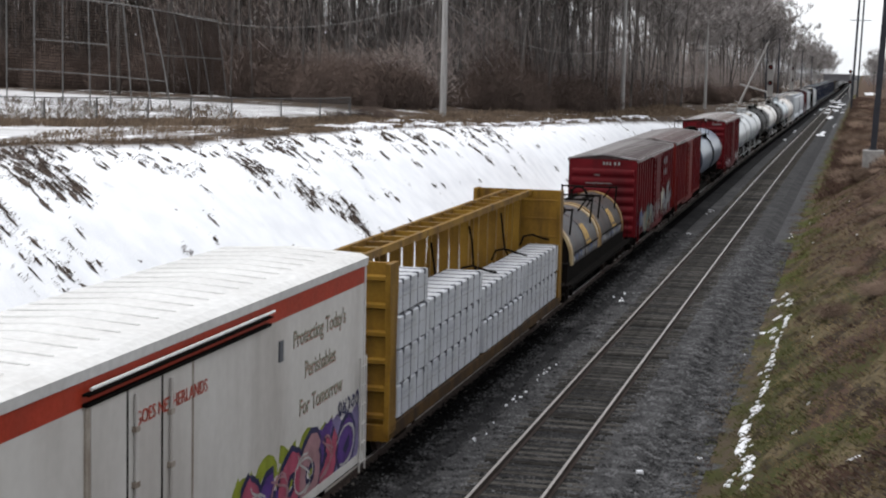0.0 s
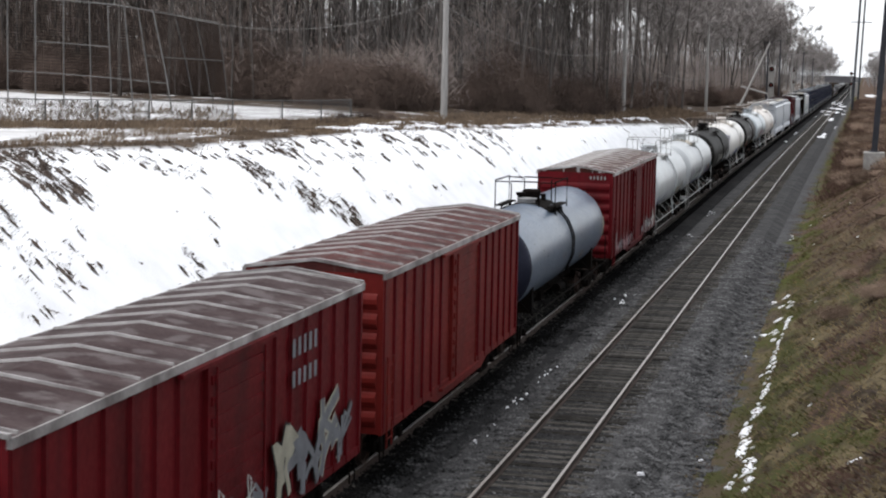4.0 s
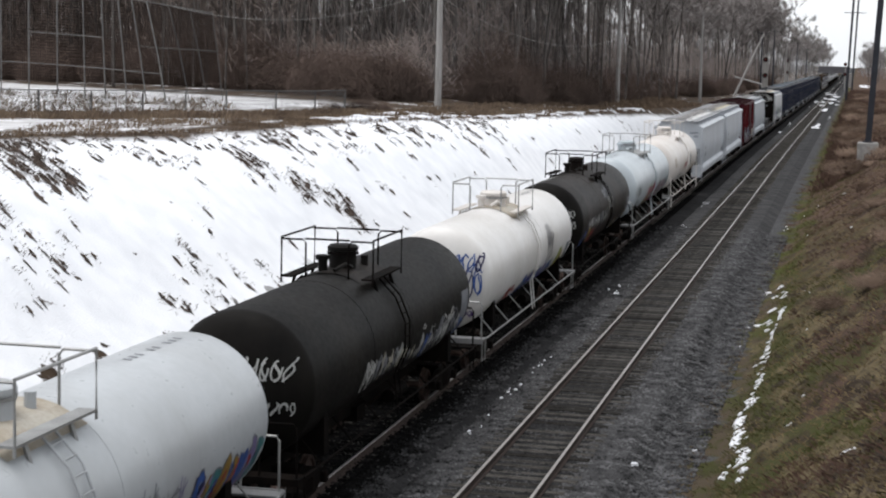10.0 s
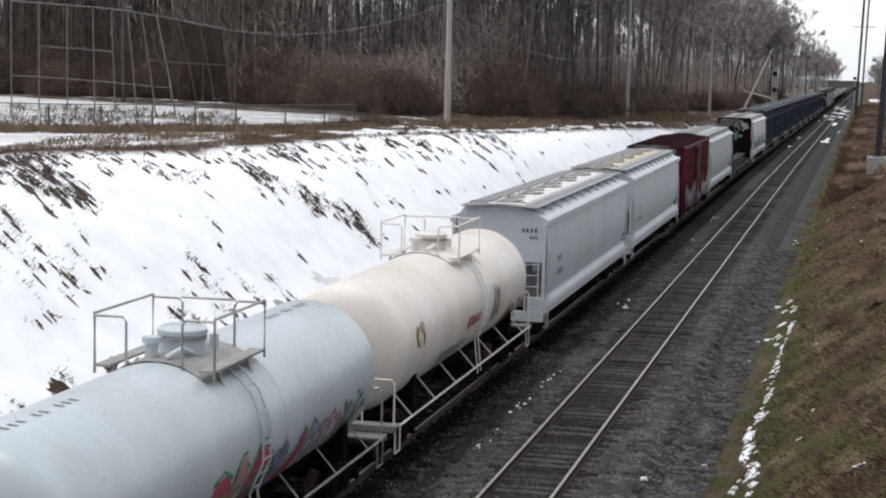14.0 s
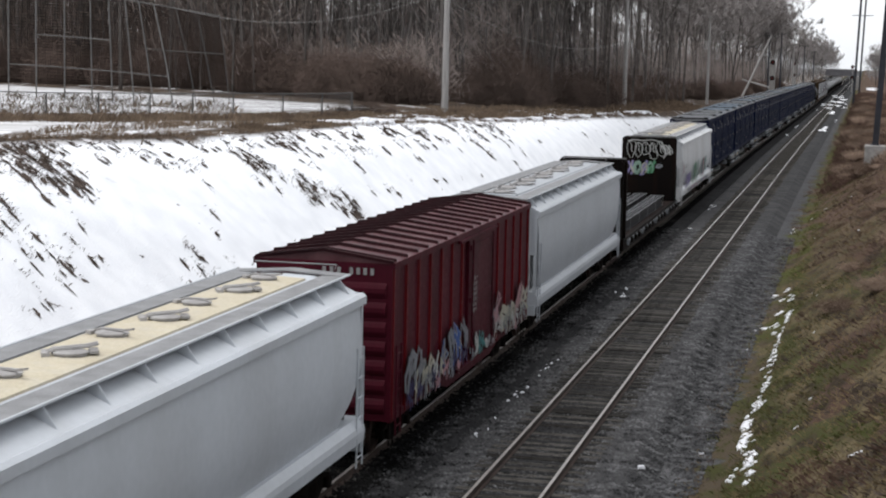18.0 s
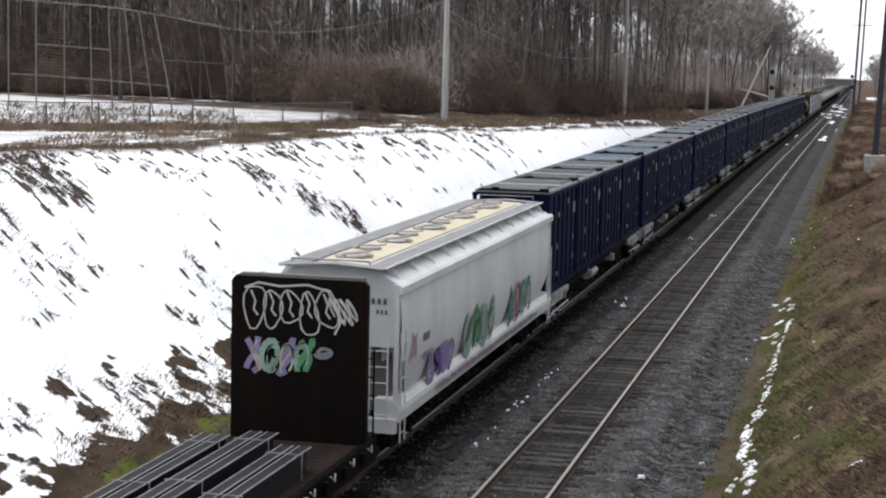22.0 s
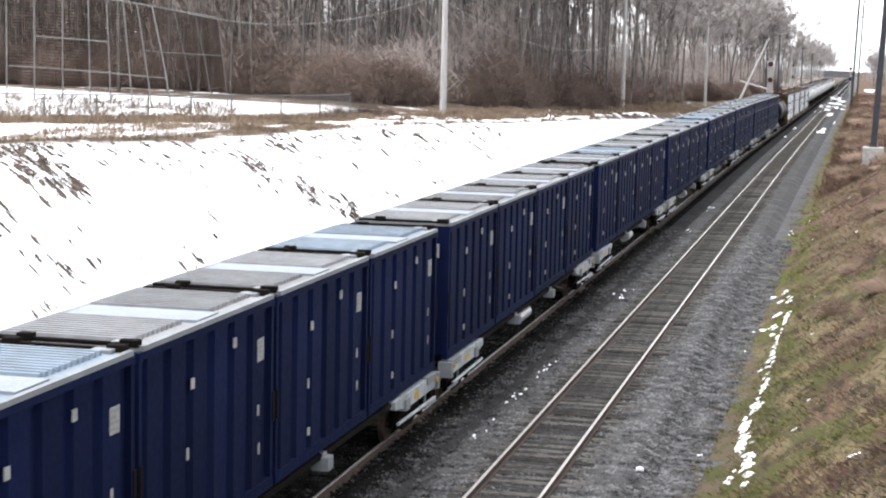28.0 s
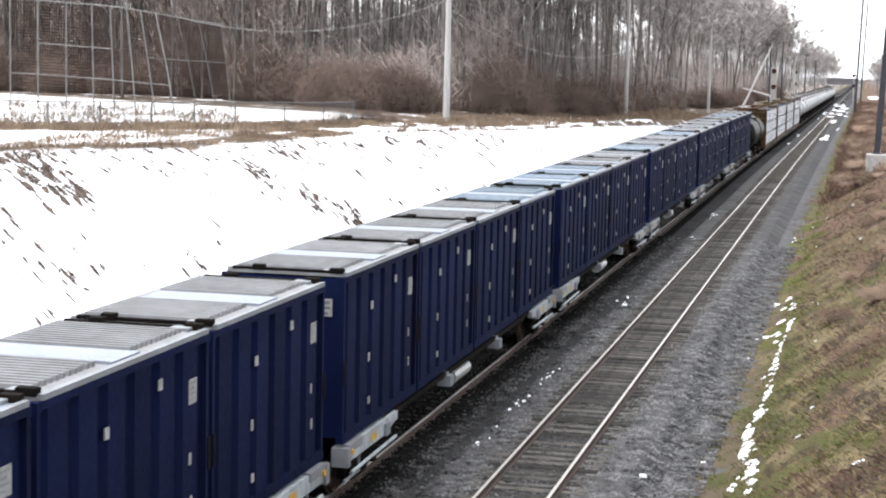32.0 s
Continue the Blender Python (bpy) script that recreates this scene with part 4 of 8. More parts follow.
def hopper_car(length, paint, label, trough="trough", eave=4.17, low=1.28, hatches=10, end_paint=None):
    car = thing("covered_hopper", label, "hopper car")
    L, w = length / 2, 1.57
    # bowed side sheets between an eave beam and a side sill, drawn in at the ends
    def sec(y, k):
        return [(w - 0.16, y, low + 0.3), (w - 0.05, y, low + 0.75), (w + 0.005, y, low + 1.15), (w + 0.015, y, 2.9), (w - 0.01, y, 3.6), (w - 0.06, y, eave - 0.16)]
    for s in (-1, 1):
        ms = Mesh()
        rows = []
        for y, k in ((-L + 0.5, 0.75), (-L + 0.62, 0.3), (-L + 0.85, 0.05), (-L + 1.1, 0.0), (0, 0.0), (L - 1.1, 0.0), (L - 0.85, 0.05), (L - 0.62, 0.3), (L - 0.5, 0.75)):
            o = [(s * x, yy, z) for x, yy, z in sec(y, 0)]
            i_ = [(s * (x - 0.12 - 0.5 * k), yy, z) for x, yy, z in sec(y, 0)][::-1]
            rows.append([(px, py + (0.0 if abs(py) < L - 1.2 else (1 if py > 0 else -1) * (0.16 - 1.15 * max(0.0, (2.75 - pz) / 1.17) ** 1.5)), pz) for px, py, pz in o + i_])
        ms.rings(rows)
        part("side_sheet", ms, paint, car, smooth=True)
        part("side_sill", Mesh().prism([(s * 1.0, low - 0.18), (s * 1.60, low - 0.18), (s * 1.62, low + 0.05), (s * 1.60, low + 0.16), (s * 1.50, low + 0.32), (s * 1.0, low + 0.32)], -L + 0.12, L - 0.12), paint, car)
        part("eave_beam", Mesh().prism([(s * (w - 0.14), eave - 0.2), (s * (w + 0.05), eave - 0.2), (s * (w + 0.05), eave - 0.04), (s * (w - 0.02), eave + 0.02), (s * (w - 0.14), eave + 0.02)], -L + 0.15, L - 0.15), paint, car)
        part("roof_slope", Mesh().prism([(s * (w - 0.03), eave), (s * 0.98, eave + 0.26), (s * 0.98, eave + 0.22), (s * (w - 0.03), eave - 0.05)], -L + 0.3, L - 0.3), paint, car)
        part("running_board", Mesh().box(min(s * 0.74, s * 1.22), max(s * 0.74, s * 1.22), -L + 0.1, L - 0.1, eave + 0.34, eave + 0.37), "walk", car, "perforated grey walkway")
        part("board_rail", Mesh().tube([(s * 1.24, -L + 0.1, eave + 0.37), (s * 1.24, L - 0.1, eave + 0.37)], 0.025, 5), paint, car)
        br = shared(("gusset", eave, s), lambda: Mesh().rings([[(s * x, y, eave + z) for x, z in ((w - 0.12, 0.03), (1.23, 0.34), (1.02, 0.34), (1.02, 0.25))] for y in (-0.014, 0.014)]).done("board_bracket"))
        k = 12
        for i in range(k):
            b = part("board_bracket", br, paint, car)
            b.location = (0, -L + 0.75 + (2 * L - 1.5) * i / (k - 1), 0)
    part("roof", Mesh().prism([(-0.99, eave + 0.2), (0.99, eave + 0.2), (0.99, eave + 0.26), (0.55, eave + 0.36), (0, eave + 0.38), (-0.55, eave + 0.36), (-0.99, eave + 0.26)], -L + 0.3, L - 0.3), paint, car)
    part("roof_trough", Mesh().prism([(-0.62, eave + 0.3), (0.62, eave + 0.3), (0.60, eave + 0.385), (0, eave + 0.41), (-0.60, eave + 0.385)], -L + 1.1, L - 1.1), trough, car, "dusty strip along the roof hatches")
    disc = [[(r * math.cos(k * 0.5236), r * 0.95 * math.sin(k * 0.5236), z) for k in range(12)] for r, z in ((0.25, 0.0), (0.25, 0.03), (0.28, 0.035), (0.28, 0.06), (0.22, 0.08), (0.05, 0.086))]
    arm = [[(x, y - 0.03, z), (x, y + 0.03, z), (x, y + 0.03, z + 0.035), (x, y - 0.03, z + 0.035)] for x, y, z in ((-0.36, -0.06, 0.02), (-0.26, -0.05, 0.08), (0.26, 0.06, 0.10), (0.42, 0.09, 0.13))]
    hats = [shared(("hatch", k), lambda: (Mesh().rings(disc).rings(arm).box(-0.46, -0.34, -0.17, 0.1, 0.0, 0.06) if k else Mesh().rings(disc).rings(arm).rings([[(x, y + 0.14, z) for x, y, z in ring] for ring in arm]).box(0.28, 0.42, -0.1, 0.24, 0.03, 0.07).box(-0.42, -0.3, -0.12, 0.26, 0.0, 0.06)).done("hatch", True)) for k in (0, 1)]
    for i in range(hatches):
        ht = part("hatch", hats[i % 2], "hatch", car)
        ht.location = (0.07 * (-1) ** i, -L + 1.7 + (2 * L - 3.4) * i / (hatches - 1), eave + 0.40)
        ht.rotation_euler = (0, 0, 0.5 * (-1) ** i)
    body = Mesh()
    for e in (-1, 1):
        # the sloping end sheet under the roof overhang
        body.add([(-1.42, e * (L - 0.55), eave), (1.42, e * (L - 0.55), eave), (1.42, e * (L - 0.8), 2.9), (-1.42, e * (L - 0.8), 2.9), (1.2, e * (L - 3.1), 1.35), (-1.2, e * (L - 3.1), 1.35)], [(0, 1, 2, 3), (3, 2, 4, 5)])
    part("end_sheets", body, end_paint or paint, car)
    for e in (-1, 1):
        yy = e * (L - 0.2)
        part("end_hood", Mesh().rings([[(x, e * (L - 0.6), z) for x, z in ((-1.5, 2.7), (1.5, 2.7), (1.53, eave - 0.02), (1.0, eave + 0.25), (-1.0, eave + 0.25), (-1.53, eave - 0.02))],
                                       [(x, e * (L - 0.3), z) for x, z in ((-1.5, 2.75), (1.5, 2.75), (1.53, eave - 0.02), (1.0, eave + 0.25), (-1.0, eave + 0.25), (-1.53, eave - 0.02))]]), end_paint or paint, car)
        for s in (-1, 1):
            part("end_post", Mesh().box(s * 1.5 - 0.05, s * 1.5 + 0.05, yy - 0.05, yy + 0.05, 1.15, eave), paint, car)
            part("ladder", ladder(s * 1.6, e * (L - 0.45), 0.62, 3.1), paint, car)
        part("end_ladder", ladder(-e * 1.15, e * (L + 0.02), 1.1, 2.9, across=True), paint, car)
        # dark plate put in for the shade of the end bay
        part("end_recess", Mesh().box(-1.3, 1.3, min(e * (L - 0.62), e * (L - 0.55)), max(e * (L - 0.62), e * (L - 0.55)), 1.25, 2.72), "mesh", car, "dark shaded end bay")
        part("roof_grab", Mesh().tube([(-0.9, e * (L - 0.05), eave + 0.46), (-0.9, e * (L + 0.06), eave + 0.54), (0.9, e * (L + 0.06), eave + 0.54), (0.9, e * (L - 0.05), eave + 0.46)], 0.018, 5)
             .rings([[(x, e * (L - 0.45), z), (x, e * (L + 0.02), z), (x, e * (L + 0.02), z + 0.03), (x, e * (L - 0.45), z + 0.03)] for x, z in ((-1.2, eave + 0.34), (0, eave + 0.42), (1.2, eave + 0.34))]), "walk", car)
        part("end_sill", Mesh().box(-1.55, 1.55, e * (L - 0.1) - 0.1, e * (L - 0.1) + 0.1, 0.86, 1.18), paint, car)
        part("shear_plate", Mesh().box(-0.6, 0.6, min(e * (L - 3.0), e * L), max(e * (L - 3.0), e * L), 1.0, 1.1), "iron", car)
    for i in range(4):
        y = -L + 3.6 + (2 * L - 7.2) * i / 3
        part("outlet_bay", Mesh().rings([[(-1.25, y - 1.6, 1.4), (1.25, y - 1.6, 1.4), (1.25, y + 1.6, 1.4), (-1.25, y + 1.6, 1.4)], [(-0.5, y - 0.45, 0.42), (0.5, y - 0.45, 0.42), (0.5, y + 0.45, 0.42), (-0.5, y + 0.45, 0.42)]])
             .box(-0.62, 0.62, y - 0.55, y + 0.55, 0.32, 0.44), "iron", car)
    part("brake_gear", Mesh().box(-0.35, 0.35, -L, L, 0.72, 1.0).tube([(0.3, -L + 0.9, 1.35), (0.3, -L + 1.9, 1.35)], 0.2, 10), "iron", car)
    trucks(car, L - 2.0)
    couplers(car, L + 0.55)
    return car


def container(lid_paint="lid"):
    """A tall refuse box: fluted sides between posts, silver lid with fine battens."""
    c = thing("waste_container", "tall navy blue steel container with a silver lid on a flatcar", "container", "containers on the flatcars")
    L, w, H = 2.985, 1.25, 3.5
    part("box", Mesh().box(-w + 0.09, w - 0.09, -L + 0.08, L - 0.08, 0.14, H - 0.1), "navy", c)
    n, pitch = 6, (2 * L - 0.36) / 6
    flute = shared("flute", lambda: Mesh().rings([[(-0.005, -pitch / 2, z), (0.0, -pitch / 2, z), (0.088, -pitch / 2 + 0.07, z), (0.088, pitch / 2 - 0.29, z), (0.0, pitch / 2 - 0.22, z), (-0.005, pitch / 2 - 0.22, z)] for z in (0.2, H - 0.16)]).done("side_flute"))
    for s in (-1, 1):
        for i in range(n):
            f = part("side_flute", flute, "navy", c)
            f.location = (s * (w - 0.09), -L + 0.18 + pitch * (i + 0.5), 0)
            if s < 0:
                f.rotation_euler = (0, 0, math.pi)
        part("bottom_rail", Mesh().box(s * w - 0.07, s * w + 0.02, -L, L, 0.0, 0.2), "navy", c)
        part("top_rail", Mesh().box(s * w - 0.06, s * w + 0.03, -L + 0.02, L - 0.02, H - 0.17, H - 0.05), "navy", c)
        for e in (-1, 1):
            part("corner_post", Mesh().box(s * w - 0.12, s * w + 0.012, e * L - 0.09, e * L + 0.012, 0.0, H - 0.1).box(s * w - 0.13, s * w + 0.025, e * L - 0.1, e * L + 0.025, 0.0, 0.16).box(s * w - 0.13, s * w + 0.025, e * L - 0.1, e * L + 0.025, H - 0.2, H - 0.06), "navy", c)
            part("end_wall", Mesh().box(-w + 0.1, w - 0.1, e * (L - 0.04) - 0.02, e * (L - 0.04) + 0.02, 0.1, H - 0.1), "navy", c) if s > 0 else None
    lid = part("lid", Mesh().box(-w + 0.02, w - 0.02, -L + 0.02, L - 0.02, H - 0.06, H), lid_paint, c)
    for y0, y1 in ((-L + 0.34, -0.56), (0.56, L - 0.34)):
        wave = []
        k = 11
        for i in range(k):
            a, d = y0 + (y1 - y0) * i / k, (y1 - y0) / k
            wave += [(a, -0.03), (a + d * 0.12, 0.075), (a + d * 0.5, 0.075), (a + d * 0.62, -0.03)]
        part("corrugated_panel", Mesh().rings([[(x, y, H + z) for y, z in wave + [(y1, -0.04), (y0, -0.04)]] for x in (-w + 0.07, w - 0.30)]), lid_paint, lid)
    part("lid_plate", Mesh().box(-w + 0.10, w - 0.1, -0.48, 0.48, H - 0.01, H + 0.045), "lid_w", lid, "pale blue-white centre plate")
    for s in (-1, 1):
        part("lid_edge", Mesh().box(s * w - 0.06, s * w + 0.035, -L + 0.05, L - 0.05, H - 0.05, H + 0.03), "lidedge", lid)
        part("end_bar", Mesh().box(-w + 0.05, w - 0.05, s * (L - 0.09) - 0.05, s * (L - 0.09) + 0.05, H - 0.02, H + 0.06, 0.01).box(-0.75, -0.5, s * (L - 0.09) - 0.09, s * (L - 0.09) + 0.09, H, H + 0.12, 0.01).box(0.9, 1.2, s * (L - 0.09) - 0.08, s * (L - 0.09) + 0.08, H, H + 0.11, 0.01), "iron", lid)
        part("lid_hinge", Mesh().box(0.72, 1.05, s * (L - 0.2) - 0.13, s * (L - 0.2) + 0.13, H, H + 0.06, 0.01), "lidedge", lid)
        part("end_hinge", Mesh().tube([(w - 0.02, s * (L + 0.03), 0.2), (w - 0.02, s * (L + 0.03), H - 0.25)], 0.03, 6).box(w - 0.05, w + 0.03, s * (L + 0.02) - 0.05, s * (L + 0.02) + 0.05, 1.2, 1.75), "iron", c)
        for q in range(3):
            part("lock_rod", Mesh().tube([(-0.9 + 0.6 * q, s * (L + 0.02), 0.2), (-0.9 + 0.6 * q, s * (L + 0.02), H - 0.25)], 0.025, 6), "navy", c)
    # stickers: reflective squares and the larger data panel
    x = w + 0.004
    for y, z, a, b in ((L - 0.65, 2.62, 0.34, 0.40), (L - 1.95, 2.95, 0.15, 0.17), (-0.9, 2.6, 0.15, 0.17), (L - 0.75, 1.55, 0.1, 0.19), (-1.1, 1.5, 0.09, 0.19), (L - 0.7, 0.85, 0.1, 0.2), (-1.05, 0.55, 0.13, 0.15)):
        part("sticker", Mesh().box(x - 0.02, x, y - a / 2, y + a / 2, z - b / 2, z + b / 2), "sticker", c, "white reflective sticker")
    bars(c, flat_side(x - 0.006), [(L - 0.79, L - 0.79 + (0.26, 0.2, 0.26, 0.14)[k], 2.74 - 0.085 * k, 0.035) for k in range(4)], "strap", "sticker_print")
    panel = part("end_panel", Mesh().box(0.5, 0.98, -L - 0.006, -L + 0.02, 2.62, 2.98), "sticker", c, "white data panel")
    print_bars = Mesh()
    for k, (x0, x1) in enumerate(((0.56, 0.72), (0.76, 0.93), (0.55, 0.68), (0.74, 0.94), (0.57, 0.9))):
        print_bars.box(x0, x1, -L - 0.011, -L, 2.88 - 0.11 * (k // 2), 2.93 - 0.11 * (k // 2))
    part("panel_print", print_bars, "strap", panel)
    return c


def container_flat(length):
    car = thing("container_flatcar", "silver-grey skeleton flatcar under four navy containers", "flatcar", "container flatcars")
    L = length / 2
    part("centre_sill", Mesh().box(-0.5, 0.5, -L, L, 0.72, 1.2).box(-0.7, 0.7, -L, L, 1.1, 1.22), "iron", car)
    for s in (-1, 1):
        part("side_sill", Mesh().box(s * 1.2 - 0.05, s * 1.2 + 0.05, -L + 3.5, L - 3.5, 1.08, 1.2), "iron", car)
        for e in (-1, 1):
            part("end_step", Mesh().box(s * 1.2 - 0.16, s * 1.2 + 0.2, e * (L - 0.35) - 0.1, e * (L - 0.35) + 0.1, 0.8, 1.2).box(s * 1.2 - 0.12, s * 1.2 + 0.18, e * (L - 0.9) - 0.5, e * (L - 0.9) + 0.5, 1.06, 1.24)
                 .tube([(s * 1.3, e * (L - 1.4), 0.5), (s * 1.3, e * (L - 0.3), 0.5)], 0.035, 6).tube([(s * 1.3, e * (L - 1.4), 1.1), (s * 1.3, e * (L - 1.4), 0.5)], 0.035, 6), "lidedge", car)
            part("sill_brace", Mesh().rings([[(s * 1.2 - 0.05, e * (L - a), z0), (s * 1.2 + 0.14, e * (L - a), z0), (s * 1.2 + 0.14, e * (L - a), z1), (s * 1.2 - 0.05, e * (L - a), z1)] for a, z0, z1 in ((0.5, 0.86, 1.2), (3.2, 0.86, 1.2), (4.4, 1.02, 1.2))]), "flatsill", car, "silver-blue end sill")
            part("sill_label", Mesh().box(min(s * 1.34, s * 1.35), max(s * 1.34, s * 1.35), e * (L - 2.4) - 0.2, e * (L - 2.4) + 0.2, 0.94, 1.1), "decal", car)
            part("train_line", Mesh().tube([(s * 1.36, e * (L - 0.6), 0.62), (s * 1.36, e * (L - 4.2), 0.66)], 0.04, 6), "flatsill", car)
            part("step_pad", Mesh().box(s * 1.2, s * 1.2 + 0.22, e * (L - 0.6) - 0.06, e * (L - 0.6) + 0.06, 1.02, 1.12), "decal", car)
    for y in (-9.3, -3.1, 3.1, 9.3):
        part("cross_bearer", Mesh().box(-1.28, 1.28, y - 0.12, y + 0.12, 0.92, 1.2).box(1.05, 1.4, y - 0.18, y + 0.18, 0.85, 1.12), "lidedge", car)
    part("tank_reservoir", Mesh().tube([(0.95, -1.5, 0.75), (0.95, 0.3, 0.75)], 0.2, 10), "silver", car)
    trucks(car, L - 2.2, "walk")
    couplers(car, L + 0.45)
    return car


def bundle(rows):
    """A wrapped lumber bundle: rows give its length; two straps."""
    ln, wd, ht = rows
    b = thing("lumber_bundle", "white-wrapped lumber bundle strapped on a flatcar", "lumber", "lumber bundles")
    part("wrapping", Mesh().box(-wd / 2, wd / 2, -ln / 2, ln / 2, 0.03, ht - 0.01, 0.03), "wrap", b)
    n = max(2, round(ln / 0.75))
    for i in range(n):
        y = -ln / 2 + ln * (i + 0.5) / n
        part("strap", Mesh().box(-wd / 2 - 0.008, wd / 2 + 0.008, y - 0.010, y + 0.010, 0.0, ht + 0.004).box(wd / 2 - 0.10, wd / 2 + 0.018, y - 0.045, y + 0.045, ht - 0.11, ht + 0.014), "strap", b)
    part("wrap_seam", Mesh().box(-wd / 2 - 0.004, wd / 2 + 0.004, -ln / 2 + 0.01, ln / 2 - 0.01, ht * 0.5 - 0.006, ht * 0.5 + 0.006), "wire", b)

    bars(b, flat_side(wd / 2), [(-ln / 2 + 0.25 + 1.5 * k, -ln / 2 + 1.35 + 1.5 * k, ht * 0.62, 0.09) for k in range(int(ln / 1.5))], "print", "faded_print")
    for s in (-1, 1):
        part("bearer", Mesh().box(-wd / 2 + 0.02, wd / 2 - 0.02, s * ln * 0.3 - 0.05, s * ln * 0.3 + 0.05, -0.02, 0.03), "deck", b)
    return b


def centrebeam(length, label="yellow centre-beam flatcar partly loaded with wrapped lumber", paint="yellow"):
    car = thing("centrebeam_flatcar", label, "flatcar")
    L, top = length / 2, 4.6
    part("deck", Mesh().box(-1.48, 1.48, -L, L, 0.78, 0.92).box(-0.4, 0.4, -L, L, 0.6, 0.78), "deck", car)
    for s in (-1, 1):
        part("side_sill", Mesh().box(s * 1.48 - 0.04, s * 1.48 + 0.04, -L, L, 0.66, 0.94), "sill", car)
        e = part("bulkhead", Mesh().box(-1.5, 1.5, s * (L - 0.16) - 0.07, s * (L - 0.16) + 0.07, 0.9, top), paint, car)
        ms = Mesh()
        for i in range(6):
            z = 1.15 + i * 0.62
            ms.rings([[(x, s * (L - 0.16 + d), z + h) for d, h in ((0.07, -0.08), (0.19, -0.04), (0.19, 0.04), (0.07, 0.08))] for x in (-1.4, 1.4)])
            ms.rings([[(x, s * (L - 0.16 + d), z + h) for d, h in ((-0.07, -0.03), (-0.09, -0.015), (-0.09, 0.015), (-0.07, 0.03))] for x in (-1.4, 1.4)])
        part("bulkhead_ribs", ms, paint, e)
        for x in (-1.46, 1.46):
            # flanged edge post, wide at the head
            part("edge_post", Mesh().rings([[(x - 0.06, s * (L - 0.16) - a, z), (x + 0.06, s * (L - 0.16) - a, z), (x + 0.06, s * (L - 0.16) + a, z), (x - 0.06, s * (L - 0.16) + a, z)] for a, z in ((0.32, 0.78), (0.24, 2.6), (0.36, 4.2), (0.36, top))]), paint, e)
        part("ladder", ladder(1.2 * s, s * (L + 0.16), 1.0, 4.2, across=True), paint, e)
        part("end_sill", Mesh().box(-1.5, 1.5, s * L - 0.1, s * L + 0.12, 0.62, 0.98), paint, car)
    n = 16
    for i in range(n + 1):
        y = -L + 0.5 + (2 * L - 1.0) * i / n
        part("beam_post", Mesh().rings([[(-a, y - b, z), (a, y - b, z), (a, y + b, z), (-a, y + b, z)] for a, b, z in ((0.34, 0.12, 0.92), (0.12, 0.075, 2.6), (0.14, 0.10, 4.4))]), paint, car)
        part("ladder_rung", Mesh().box(-0.42, 0.42, y - 0.06, y + 0.06, 4.44, 4.56), paint, car)
    for i in range(0, n, 2):
        y0, y1 = (-L + 0.5 + (2 * L - 1.0) * (i + q) / n for q in (0.1, 0.55))
        if i % 4:
            y0, y1 = y1 + 0.3, y0 + 0.35
        part("diagonal", Mesh().rings([[(-0.05, y - 0.055, z), (0.05, y - 0.055, z), (0.05, y + 0.055, z), (-0.05, y + 0.055, z)] for y, z in ((y0, 4.4), (y1, 1.0))]), paint, car)
    for i in range(n):
        y0 = -L + 0.5 + (2 * L - 1.0) * i / n
        part("web_plate", Mesh().box(-0.365, 0.365, y0 + 0.16, y0 + (2 * L - 1.0) / n - 0.16, 4.44, 4.455), "webwood", car, "tan dusty web plate")
    for x in (-0.42, 0.42):
        part("top_chord", Mesh().box(x - 0.055, x + 0.055, -L + 0.2, L - 0.2, 4.42, 4.6), paint, car)
    cab = Mesh()
    rnd = random.Random(4)
    for i in range(14):
        y = -L + 1 + (2 * L - 2) * i / 13
        z = rnd.uniform(2.9, 3.5)
        if i % 3 == 2:
            cab.tube([(0.2, y, 4.1), (0.24, y + 0.25, z + 0.3), (0.3, y + 0.3, 2.9), (0.4, y + 0.4, 2.7)], 0.035, 6)
        elif i % 3 == 1:
            cab.tube([(0.25, y, 2.75), (0.35, y + 0.1, 3.05), (0.6, y + 0.3, 3.1), (0.95, y + 0.6, 2.95), (1.2, y + 0.9, 2.86)], 0.035, 6)
    part("tie_down_cable", cab, "iron", car)
    trucks(car, L - 2.6)
    couplers(car, L + 0.5)
    return car


